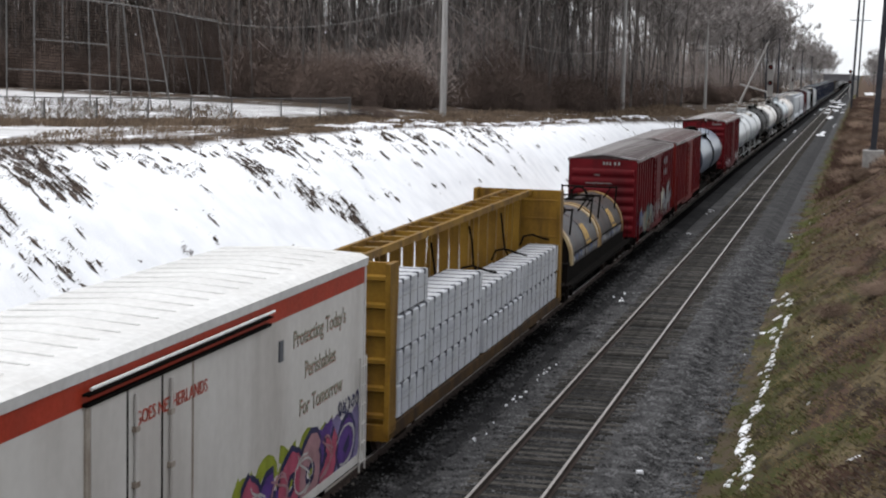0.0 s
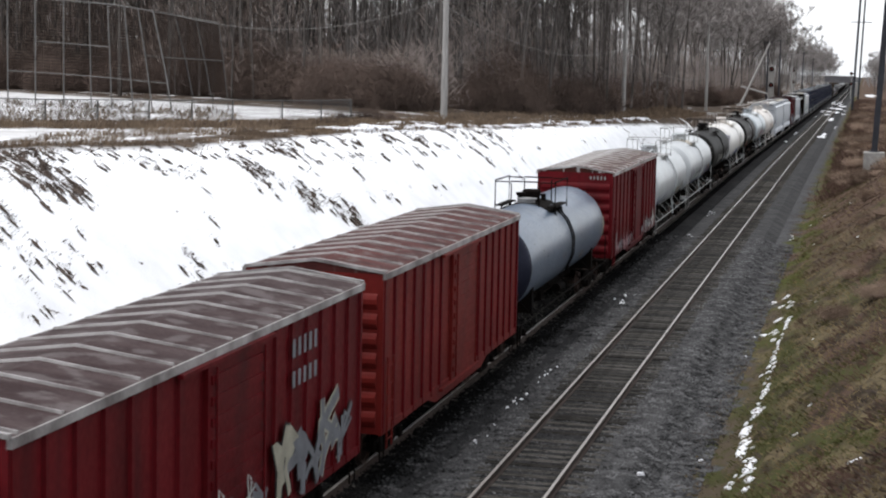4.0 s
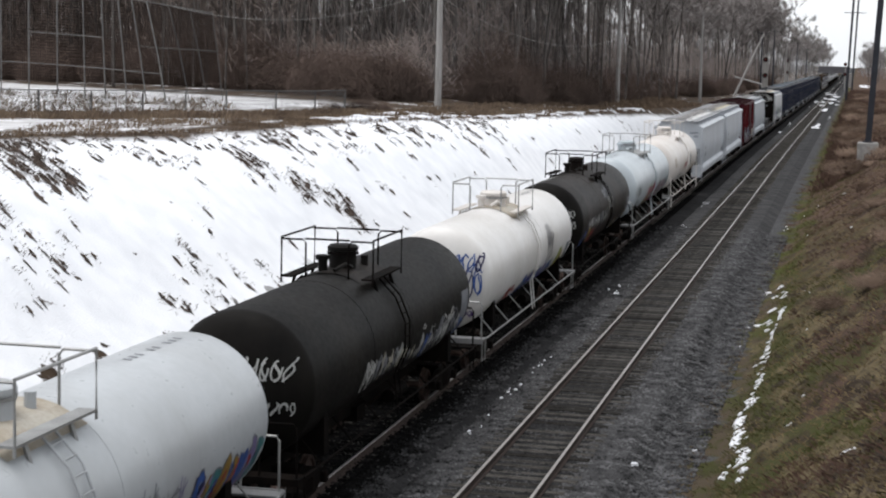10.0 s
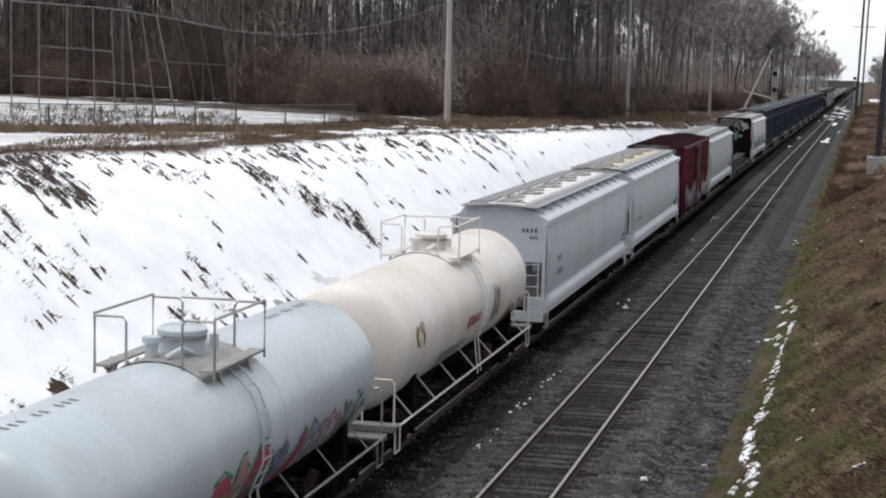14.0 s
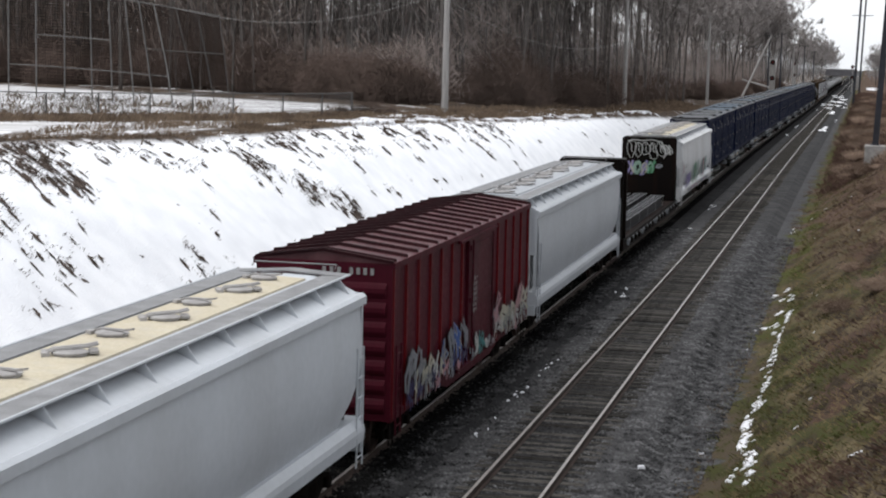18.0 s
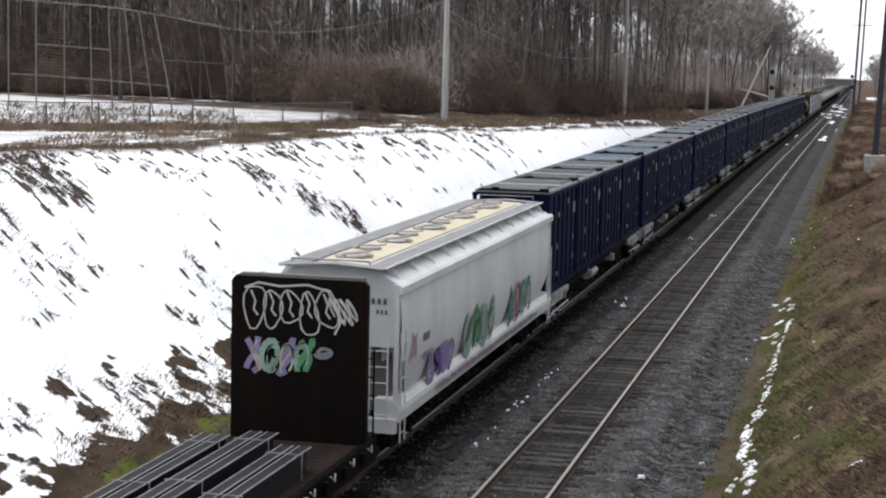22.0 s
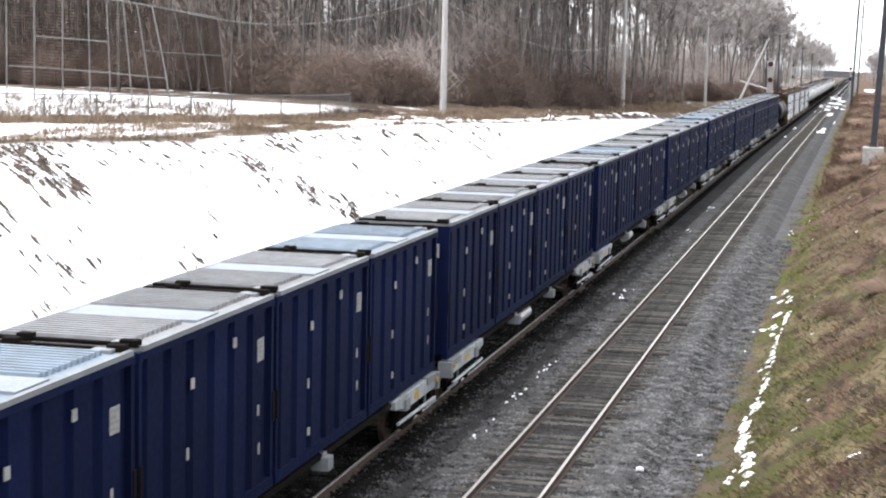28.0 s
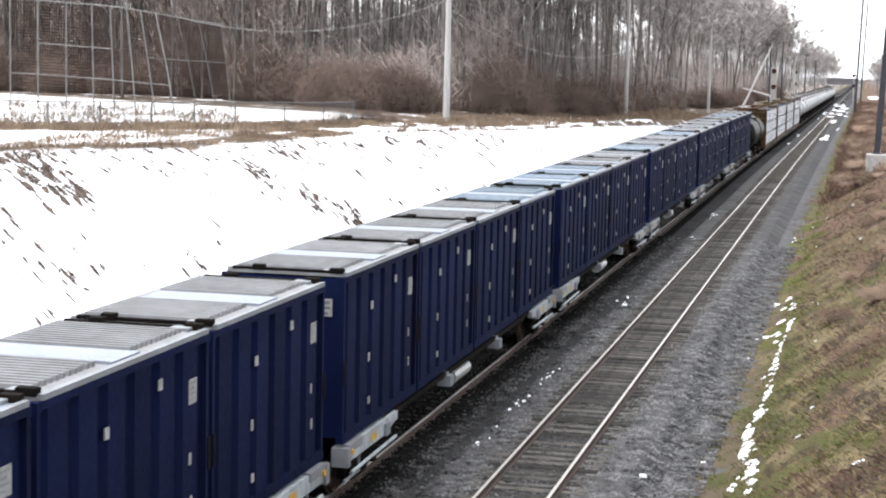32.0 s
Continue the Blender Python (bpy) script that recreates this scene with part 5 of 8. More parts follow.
def coil_car(length, hood_spans):
    car = thing("coil_car", "steel coil gondola with two grey hoods edged in cream and yellow", "coil car")
    L = length / 2
    part("centre_sill", Mesh().box(-0.45, 0.45, -L, L, 0.62, 1.05), "iron", car)
    for s in (-1, 1):
        part("side_walkway", Mesh().box(min(s * 1.2, s * 1.58), max(s * 1.2, s * 1.58), -L + 0.3, L - 0.3, 1.0, 1.07), "iron", car)
        part("side_sill", Mesh().prism([(s * 1.05, 0.7), (s * 1.3, 0.7), (s * 1.34, 1.75), (s * 1.05, 1.75)], -L + 0.9, L - 0.9), "iron", car)
        part("end_platform", Mesh().box(-1.5, 1.5, s * (L - 0.4) - 0.4, s * (L - 0.4) + 0.4, 0.95, 1.06), "iron", car)
        part("grab_rail", Mesh().tube([(1.4, s * (L - 0.1), 1.05), (1.4, s * (L - 0.1), 1.9), (0.5, s * (L - 0.1), 1.9), (0.5, s * (L - 0.1), 1.05)], 0.025, 6), "iron", car)
    for y0, y1 in hood_spans:
        def arc(r, z0):
            pts = [(r * math.cos(a), z0 + r * 1.05 * math.sin(a)) for a in [math.pi * k / 18 for k in range(19)]]
            return [(r, 1.62)] + pts + [(-r, 1.62)]
        hd = part("hood", Mesh().prism(arc(1.36, 1.85), y0, y1), "hood" if y0 < -1 else "hood_rust", car, "blue-grey hood" if y0 < -1 else "rust-brown hood", smooth=True)
        for y in (y0 - 0.06, y1 + 0.06):
            part("end_plate", Mesh().prism(arc(1.30, 1.84), y - 0.02, y + 0.02), "iron", hd, "dark recessed end plate")
        for y, mt in ((y0 + 0.16, "band" if y0 < -1 else "ochre_band"), (y1 - 0.16, "band" if y0 < -1 else "ochre_band")):
            part("end_band", Mesh().prism(arc(1.40, 1.84), y - 0.18, y + 0.18), mt, hd, "cream and yellow painted edge band", smooth=True)
        k = 2
        for i in range(1, k):
            y = y0 + (y1 - y0) * i / k
            part("hood_rib", Mesh().prism(arc(1.385, 1.845), y - 0.04, y + 0.04), "hood", hd, smooth=True)
        for y in (y0 + 0.95, y1 - 0.95):
            # cross frame over the hood, braced down to its flanks
            part("lifting_frame", Mesh().tube([(-1.2, y, 3.56), (1.22, y, 3.56)], 0.04, 6)
                 .tube([(1.2, y, 3.62), (1.12, y + 0.02, 2.62)], 0.04, 6).tube([(-1.2, y, 3.62), (-1.12, y, 2.62)], 0.04, 6)
                 .tube([(0.95, y, 3.56), (0.62, y, 3.08)], 0.035, 6).tube([(-0.95, y, 3.56), (-0.62, y, 3.08)], 0.035, 6), "iron", hd)
        mid = (y0 + y1) / 2
        for x in (-0.32, 0.32):
            part("guide_rail", Mesh().box(x - 0.05, x + 0.05, mid - 1.25, mid + 1.0, 3.24, 3.36), "iron", hd)
        for dy in (-0.12, 0.12):
            part("lift_loop", Mesh().tube([(0.36 * math.cos(a), mid - 0.5 + dy, 3.34 + 0.42 * math.sin(a)) for a in (0, 0.4, 0.8, 1.2, 1.57, 1.95, 2.35, 2.75, 3.14)], 0.045, 6), "iron", hd)
        part("hood_seam", Mesh().box(1.345, 1.40, y0 + 0.3, y1 - 0.3, 1.98, 2.02), "iron", hd)
        lay = lambda u, v, o=0.008: ((1.36 + o) * math.cos(max(0, math.asin(min(0.97, max(0.0, (v - 1.85) / 1.428))))), u, v)
        mid = (y0 + y1) / 2
        ms = Mesh()
        a, b = 2.2, 2.78
        for q in range(3):
            for k2 in range(6):
                v0, v1 = a + (b - a) * k2 / 6, a + (b - a) * (k2 + 1) / 6
                u = mid + 0.2 + 0.36 * q
                ms.add([lay(u - 0.05 * k2, v0), lay(u + 0.29 - 0.05 * k2, v0), lay(u + 0.24 - 0.05 * k2, v1), lay(u - 0.05 - 0.05 * k2, v1)], [(0, 1, 2, 3)])
        for k2 in range(3):
            v0, v1 = 2.03 + 0.035 * k2, 2.065 + 0.035 * k2
            ms.add([lay(mid + 0.3, v0), lay(mid + 1.5, v0), lay(mid + 1.5, v1), lay(mid + 0.3, v1)], [(0, 1, 2, 3)])
        part("yellow_mark", ms, "decal", hd, "worn yellow painted mark")
        jumble(hd, lay, y0 + 0.4, y1 - 0.5, 1.68, 2.02, ["grey", "white", "grey", "blue"], 11 + int(y1), 0.07)
    part("trough_floor", Mesh().box(-1.1, 1.1, -L + 1, L - 1, 1.0, 1.3), "iron", car)
    trucks(car, L - 2.2)
    couplers(car, L + 0.5)
    return car


def reefer_car(length):
    car = thing("refrigerator_boxcar", "white insulated boxcar with orange stripe, slogan and graffiti", "boxcar")
    L, w, lo, eave = length / 2, 1.6, 0.92, 5.02
    part("body", Mesh().box(-w, w, -L, L, lo, eave - 0.02), "white", car)
    part("roof", Mesh().prism([(-w - 0.04, eave - 0.16), (w + 0.04, eave - 0.16), (w + 0.06, eave), (w - 0.12, eave + 0.07), (0, eave + 0.16), (-w + 0.12, eave + 0.07), (-w - 0.06, eave)], -L - 0.02, L + 0.02), "white_roof", car)
    rib = shared("reef_rib", lambda: Mesh().rings([[(x, -0.02, z), (x, -0.01, z + 0.018), (x, 0.01, z + 0.018), (x, 0.02, z)] for x, z in ((-w + 0.2, 0.085), (0, 0.158), (w - 0.5, 0.10))]).done("roof_rib"))
    for i in range(27):
        r = part("roof_rib", rib, "white_roof", car)
        r.location = (0, -L + 0.5 + (2 * L - 1.0) * i / 26, eave)
    for s in (-1, 1):
        part("stripe", Mesh().box(s * w - 0.006, s * w + 0.006, -L, L, 4.50, eave - 0.17), "orange", car, "orange-red painted stripe")
        part("side_sill", Mesh().box(s * w - 0.06, s * w + 0.02, -L, L, lo - 0.12, lo + 0.06), "white", car)
        for y in (-L + 0.05, L - 0.05):
            part("corner_post", Mesh().box(s * w - 0.02, s * w + 0.02, y - 0.05, y + 0.05, lo, eave - 0.17), "white", car)
        d = part("plug_door", Mesh().box(s * w - 0.02, s * w + 0.05, -3.6, 0.0, lo + 0.14, 4.48), "white", car)
        part("door_panel_line", Mesh().box(s * w + (0.04 if s > 0 else -0.06), s * w + (0.06 if s > 0 else -0.04), -2.45, -2.4, lo + 0.2, 4.5).box(s * w + (0.04 if s > 0 else -0.06), s * w + (0.06 if s > 0 else -0.04), -1.2, -1.15, lo + 0.2, 4.5), "iron", d)
        part("lock_bar", Mesh().tube([(s * (w + 0.09), -2.2, lo + 0.2), (s * (w + 0.09), -2.2, 4.4)], 0.03, 6).tube([(s * (w + 0.09), -0.9, lo + 0.2), (s * (w + 0.09), -0.9, 4.4)], 0.03, 6)
             .tube([(s * (w + 0.11), -3.0, 2.15), (s * (w + 0.11), -0.2, 2.15)], 0.03, 6), "white", d)
        part("door_track", Mesh().box(min(s * w, s * (w + 0.12)), max(s * w, s * (w + 0.12)), -3.8, 3.6, 4.65, 4.68).box(min(s * w, s * (w + 0.09)), max(s * w, s * (w + 0.09)), -3.8, 3.6, 4.50, 4.55), "iron", car)
        part("door_rail", Mesh().tube([(s * (w + 0.14), -3.8, 4.76), (s * (w + 0.14), 3.6, 4.76)], 0.026, 8), "white_roof", car, "bright upper door rail", True)
        for y in (-3.66, 0.06):
            part("door_post", Mesh().box(min(s * (w - 0.02), s * (w + 0.035)), max(s * (w - 0.02), s * (w + 0.035)), y - 0.07, y + 0.07, lo + 0.1, 4.5), "grimy", car, "grimy door post")
        part("latch", Mesh().box(min(s * (w + 0.02), s * (w + 0.09)), max(s * (w + 0.02), s * (w + 0.09)), -3.9, -3.75, 2.55, 2.95), "iron", car)
        for y in (-2.2, -0.9):
            for z in (1.5, 2.15, 3.1, 3.9):
                part("rod_bracket", Mesh().box(min(s * (w + 0.04), s * (w + 0.12)), max(s * (w + 0.04), s * (w + 0.12)), y - 0.07, y + 0.07, z - 0.04, z + 0.04), "grimy", d)
        part("door_track_lower", Mesh().box(min(s * w, s * (w + 0.1)), max(s * w, s * (w + 0.1)), -3.8, 3.6, lo + 0.05, lo + 0.12), "silver", car)
        part("ladder", ladder(s * (w + 0.07), s * (L - 0.3), lo - 0.3, 3.0), "white", car)
        part("end_wall", Mesh().box(-w + 0.05, w - 0.05, s * (L + 0.03) - 0.03, s * (L + 0.03) + 0.03, lo + 0.1, eave - 0.2), "white", car)
        part("end_ladder", ladder(w - 0.35, s * (L + 0.14), lo, eave - 0.3, across=True), "white", car)
    x = w + 0.008
    for words, size, y, z, mt in (("GOES NETHERLANDS", 0.29, -2.15, 3.92, "orange"), ("Protecting Today's", 0.44, 5.05, 3.88, "olive"), ("Perishables", 0.44, 5.75, 3.22, "olive"), ("For Tomorrow", 0.44, 5.45, 2.55, "olive")):
        at = y
        for word in words.split():
            ob = text("lettering", word, size, Matrix.Translation((x + (0.05 if y < 0 else 0), at, z)) @ SIDE, mt, car)
            if y > 0:
                text("lettering_shadow", word, size, Matrix.Translation((x - 0.004, at + 0.018, z - 0.018)) @ SIDE, "orange", car)
            at = max(v.co.y for v in ob.data.vertices) + 0.3 * size
    bars(car, flat_side(w), [(-3.4, -2.7, 1.9, 0.16), (-3.3, -2.8, 1.65, 0.16), (-2.1, -1.3, 2.5, 0.16), (-2.1, -1.5, 2.2, 0.14)], "orange")
    part("vent_plate", Mesh().box(w, w + 0.03, 4.25, 4.45, 3.75, 4.12), "strap", car)
    lay = flat_side(w)
    tag_paint(car, lay, 2.0, 9.0, 0.85, 1.95, ["pink", "purple", "pink", "rose"], "navy", 0.34, 6, 5)
    tag_paint(car, lambda u, v, o=0.0: (w + 0.022, u, v), 2.2, 9.0, 0.95, 1.85, ["white", "rose"], None, 0.045, 5, 6)
    tag_paint(car, lambda u, v, o=0.0: (w + 0.0045, u, v), 6.6, 9.4, 0.9, 2.1, ["purple", "lilac"], None, 0.4, 4, 8)
    tag_paint(car, lambda u, v, o=0.0: (w + 0.003, u, v), 1.8, 7.6, 1.35, 2.12, ["lime"], None, 0.32, 5, 9)
    tag_paint(car, lay, 7.9, 9.4, 2.0, 2.35, ["navy"], None, 0.05, 5, 14, 0.1)
    part("underframe", Mesh().box(-0.4, 0.4, -L, L, 0.6, lo), "iron", car)
    trucks(car, L - 2.3)
    couplers(car, L + 0.5)
    return car


def bulkhead_flat(length):
    car = thing("bulkhead_flatcar", "brown bulkhead flatcar, rusty deck, graffiti on its end wall", "flatcar")
    L, top = length / 2, 4.56
    part("deck", Mesh().box(-1.5, 1.5, -L, L, 0.95, 1.06), "deck", car)
    plank = shared("deck_plank", lambda: Mesh().box(-1.42, 1.42, -0.105, 0.105, 0, 0.03).done("deck_plank"))
    for i in range(78):
        p = part("deck_plank", plank, "deck", car)
        p.location = (0, -L + 1.2 + (2 * L - 2.4) * i / 77, 1.06)
    for s in (-1, 1):
        part("side_sill", Mesh().prism([(s * 1.38, 0.6), (s * 1.52, 0.6), (s * 1.52, 1.1), (s * 1.38, 1.1)], -L, L), "bulk", car)
        for i in range(16):
            y = -L + 1.2 + (2 * L - 2.4) * i / 15
            part("stake_pocket", Mesh().box(s * 1.52 - 0.02, s * 1.52 + 0.1, y - 0.08, y + 0.08, 0.76, 1.0), "bulk" if i % 4 else "lidedge", car)
            part("tie_down_ring", Mesh().tube([(s * 1.56, y + 0.35, 1.02), (s * 1.6, y + 0.5, 0.9), (s * 1.56, y + 0.65, 1.02)], 0.022, 5), "lidedge", car)
        yy = s * (L - 0.75)
        b = part("bulkhead", Mesh().rings([[(x, yy + d, z) for x, z in ((-1.5, 1.0), (1.5, 1.0), (1.5, top - 0.12), (1.4, top), (-1.4, top), (-1.5, top - 0.12))] for d in (-0.09, 0.09)]), "bulk", car)
        for i in range(5):
            x = -1.3 + 0.65 * i
            part("bulkhead_post", Mesh().rings([[(x - 0.07, yy + s * 0.08, 1.0), (x + 0.07, yy + s * 0.08, 1.0), (x + 0.07, yy + s * 0.5, 1.0), (x - 0.07, yy + s * 0.5, 1.0)],
                                                [(x - 0.07, yy + s * 0.08, top - 0.1), (x + 0.07, yy + s * 0.08, top - 0.1), (x + 0.07, yy + s * 0.2, top - 0.1), (x - 0.07, yy + s * 0.2, top - 0.1)]]), "bulk", b)
        part("ladder", ladder(1.25, s * (L - 0.1), 1.0, 3.0, across=True), "iron", b)
        part("top_cap", Mesh().box(-1.3, 1.42, yy - 0.1, yy + 0.1, top - 0.01, top + 0.05), "mesh", b, "pale scuffed top edge")
    lay = flat_end(L - 0.75 - 0.09)
    # hollow bubble outlines, then a smaller scrawl and a faded spray of green
    ms = Mesh()
    for i in range(5):
        cx = -0.98 + 0.40 * i
        lean = 0.12 * (i - 1)
        loop = []
        for k in range(15):
            a = 6.2832 * k / 14 + 0.5 * i
            r = 1.0 + 0.12 * math.sin(3 * a + i)
            z = 3.92 - 0.05 * i * (i % 2) + (0.46 - 0.06 * (i % 3)) * r * math.sin(a)
            loop.append((cx + (0.25 - 0.04 * (i % 2)) * r * math.cos(a) + (3.9 - z) * lean * 0.4, z))
        ribbon(ms, loop, 0.034, lambda u, v: lay(u, v, 0.010))
        ribbon(ms, [(cx - 0.08, 4.25), (cx + 0.02, 4.02), (cx - 0.02, 3.85), (cx + 0.08, 3.72)], 0.04, lambda u, v: lay(u, v, 0.013))
    ribbon(ms, [(-1.2, 4.3), (-0.9, 4.42), (-0.4, 4.36), (0.2, 4.42), (0.65, 4.3), (0.75, 4.05), (0.95, 3.7), (0.8, 3.4)], 0.045, lambda u, v: lay(u, v, 0.016))
    part("graffiti", ms, "g_white", b)
    tag_paint(b, lay, 0.85, 1.4, 3.6, 4.2, ["white"], None, 0.035, 4, 23, -0.5)
    tag_paint(b, lay, -1.25, 0.3, 2.45, 3.3, ["mint", "lilac", "mint", "green"], None, 0.13, 4, 24, 0.1)
    tag_paint(b, lambda u, v, o=0.0: lay(u, v, 0.022), -1.1, 0.2, 2.5, 3.2, ["cream", "mint"], None, 0.05, 4, 124, 0.1)
    tag_paint(b, lay, -0.2, 0.75, 2.85, 3.15, ["mint", "grey"], None, 0.07, 2, 25, 0.3)
    trucks(car, L - 2.3)
    couplers(car, L + 0.5)
    return car


def beam_load(ln, x, z, wide, tall, count):
    """Long wide-flange beams lying side by side, tied by thin straps."""
    b = thing("steel_beam_bundle", "bundle of dark wide-flange steel beams strapped on the flatcar", "steel beams", "steel beams on the flatcar")
    for i in range(count):
        xx = -wide / 2 + wide * (i + 0.5) / count
        w = wide / count * 0.66
        bm = part("beam", Mesh().box(xx - 0.012, xx + 0.012, -ln / 2, ln / 2, 0.02, tall - 0.02).box(xx - w / 2, xx + w / 2, -ln / 2, ln / 2, 0, 0.02).box(xx - w / 2, xx + w / 2, -ln / 2, ln / 2, tall - 0.02, tall), "steel", b)
        for e in (-1, 1):
            part("worn_edge", Mesh().box(xx + e * w / 2 - 0.018, xx + e * w / 2 + 0.006, -ln / 2, ln / 2, tall - 0.02, tall + 0.004), "walk", bm, "bright flange edge")
    for i in range(5):
        y = -ln / 2 + 0.8 + (ln - 1.6) * i / 4
        part("strap", Mesh().box(-wide / 2 - 0.02, wide / 2 + 0.02, y - 0.009, y + 0.009, tall, tall + 0.02).box(wide / 2 - 0.005, wide / 2 + 0.012, y - 0.009, y + 0.009, 0.0, tall + 0.02), "walk", b)
    return b

# ---- the train: u is where a point stands along the line at the start ----
def run(t):
    """Metres that the train has come nearer by t seconds."""
    a = min(t, 4.0)
    s = 15.2 * a + 0.00625 * a * a
    if t > 4:
        b = min(t, 14.0) - 4
        s += 15.25 * b + 0.0125 * b * b
    if t > 14:
        s += 15.5 * (t - 14)
    return s


MOVING = []


def rolls(ob, u, x=0.0, z=0.0):
    """Puts a thing on the train; motions() keys it."""
    MOVING.append((ob, u, x, z))
    ob.matrix_basis = pose(TRACK_A + x, u, z + dip(u))
    return ob


def motions():
    stops = [0, 2, 4, 6, 8, 10, 12, 14, 16, 18, 20, 22, 24, 26, 28, 30, 32]
    for ob, u, x, z in MOVING:
        rows = []
        for t in stops:
            y = u - run(t)
            tilt = math.degrees(math.atan((dip(y + 5) - dip(y - 5)) / 10))
            rows.append((t, pose(TRACK_A + x, y, z + dip(y), tilt)))
        walk(ob, rows)


def car_at(ob, near, far):
    return rolls(ob, (near + far) / 2)


car_at(reefer_car(19.6), 15.0, 34.6)
car_at(centrebeam(22.6), 37.1, 59.7)
for near, far, tiers, side, tall in ((37.95, 40.75, 4, 1, 0.795), (40.9, 46.9, 3, 1, 0.80), (47.15, 53.2, 2, 1, 0.93), (53.35, 59.4, 2, 1, 0.92), (40.9, 46.9, 3, -1, 0.8), (47.15, 53.2, 2, -1, 0.9), (53.35, 59.4, 2, -1, 0.9)):
    for k in range(tiers):
        ob = bundle((far - near - 0.06, 1.02, tall - 0.02))
        rolls(ob, (near + far) / 2 + 0.02 * ((k * 7 + int(near)) % 3 - 1), side * (0.95 + 0.018 * ((k * 5 + int(near)) % 4 - 1.5)), 0.94 + k * tall)
car_at(coil_car(17.0, ((-7.0, -0.2), (0.1, 6.9))), 61.4, 78.4)
b1 = box_car(15.45, "red", "roof", "dark red boxcar with ribbed sides, rusty roof and graffiti")
lay = flat_side(1.62)
jumble(b1, lay, -7.2, -1.3, 1.0, 2.6, ["cream", "grey", "cream", "teal", "blue"], 31, 0.26)
jumble(b1, flat_side(1.632), -7.0, -1.4, 1.0, 2.2, ["blue", "grey", "black", "ochre", "cream"], 131, 0.09, None)
jumble(b1, flat_side(1.665), -1.0, 1.4, 1.1, 2.3, ["white", "grey"], 32, 0.1, None)
jumble(b1, lay, 1.8, 6.9, 1.1, 2.9, ["grey", "cream", "grey"], 33, 0.2)
bars(b1, lay, [(3.0, 4.6, 3.75, 0.34), (3.0, 4.6, 3.2, 0.3)], "g_grey")
bars(b1, flat_end(-7.835), [(0.02, 0.45, 4.27, 0.15), (0.52, 0.88, 4.27, 0.15), (-0.4, -0.1, 3.78, 0.05), (-0.75, 0.45, 3.4, 0.06)])
car_at(b1, 79.9, 95.35)
b2 = box_car(15.2, "red_b", "roof_rust", "orange-red boxcar with ribbed sides and rust-stained roof", roof_ribs=12)
car_at(b2, 97.0, 112.2)
t1 = tank_car(-8.1, 8.6, 0.25, 19.0, "bluegrey", "blue-grey tank car with black platform railings", rail_mat="iron", plat_mat="iron", dome_mat="iron", end_mat="shaded_end", neck=(0.30, 0.40))
part("walk_band", Mesh().lathe([(0.35, 1.49), (0.35, 1.515), (0.95, 1.515), (0.95, 1.49)], 2.58, 48), "walkband", t1, "dark anti-slip band round the tank")
bars(t1, round_side(1.5, 2.58), [(3.4, 3.9, 1.75, 0.3), (-5.6, -5.5, 1.6, 0.3), (-1.0, -0.9, 2.2, 0.35)], "decal")
jumble(t1, round_side(1.5, 2.58), 7.55, 8.25, 2.1, 3.5, ["grey", "white", "cream"], 122, 0.09, None)
part("hatch_cover", Mesh().rings([[(r * math.cos(k * 0.5236), -0.62 + r * math.sin(k * 0.5236), z) for k in range(12)] for r, z in ((0.3, 4.02), (0.3, 4.2), (0.36, 4.21), (0.36, 4.25), (0.1, 4.28))]), "walk", t1, "grey round hatch cover")
bars(t1, head_end(-8.12), [(0.3, 1.0, 3.1, 0.12), (0.3, 0.8, 2.9, 0.1)])
rolls(t1, 122.45)
b3 = box_car(15.45, "red", "roof_patchy", "dark red boxcar with smooth ribbed sides and scuffed graffiti", roof_ribs=12, ribs=14, rib_mat="roof_rib_silver")
jumble(b3, lay, -6.8, -1.4, 1.0, 1.9, ["rose", "grey", "rose"], 51, 0.10, None)
jumble(b3, lay, 2.0, 7.0, 1.0, 2.1, ["rose", "grey", "white"], 52, 0.12, None)
bars(b3, flat_end(-7.835), [(0.62, 1.35, 4.25, 0.14)])
bars(b3, lay, [(-7.0, -6.2, 1.7, 0.3), (-7.0, -6.2, 1.3, 0.3)])
car_at(b3, 132.55, 148.0)
TANKS = [
    ("tankwhite", 149.9, 165.2, 158.2, "white tank car with silver railings and light stains", {}),
    ("tankwhite", 167.0, 182.5, 174.4, "white tank car with dark graffiti along its flank", {"stain": "spill"}),
    ("black", 184.2, 199.2, 191.6, "black tank car with pale patches and scribbled tags", {"rail_mat": "iron", "neck": (0.32, 0.52), "stain": "dust"}),
    ("tankwarm", 201.0, 216.6, 208.9, "white tank car with blue graffiti and rusty dome", {"plat_mat": "cream", "dome_mat": "cream", "stain": "spill"}),
    ("blackbrown", 218.3, 233.25, 226.2, "brownish black tank car with white scrawls", {"rail_mat": "iron", "end_mat": "black", "neck": (0.29, 0.56), "stain": "dust"}),
    ("tankblue", 235.0, 250.7, 243.0, "pale blue-white tank car with pink graffiti", {}),
    ("cream", 252.4, 267.8, 261.0, "cream tank car stained yellow at its end", {"rail_mat": "cream"}),
]
tank_things = []
for paint, a, b, d, label, extra in TANKS:
    mid = (a + b) / 2
    tc = tank_car(a - mid, b - mid, d - mid, b - a + 0.9, paint, label, frame_mat="iron" if paint.startswith("black") else "walk", bands=(d - mid + 1.3,) if not paint.startswith("black") else (d - mid + 0.8, d - mid - 2.5), **extra)
    tank_things.append(rolls(tc, mid))
lay = round_side(1.5, 2.58)
ta, tb, tc_, td, te, tf, tg = tank_things


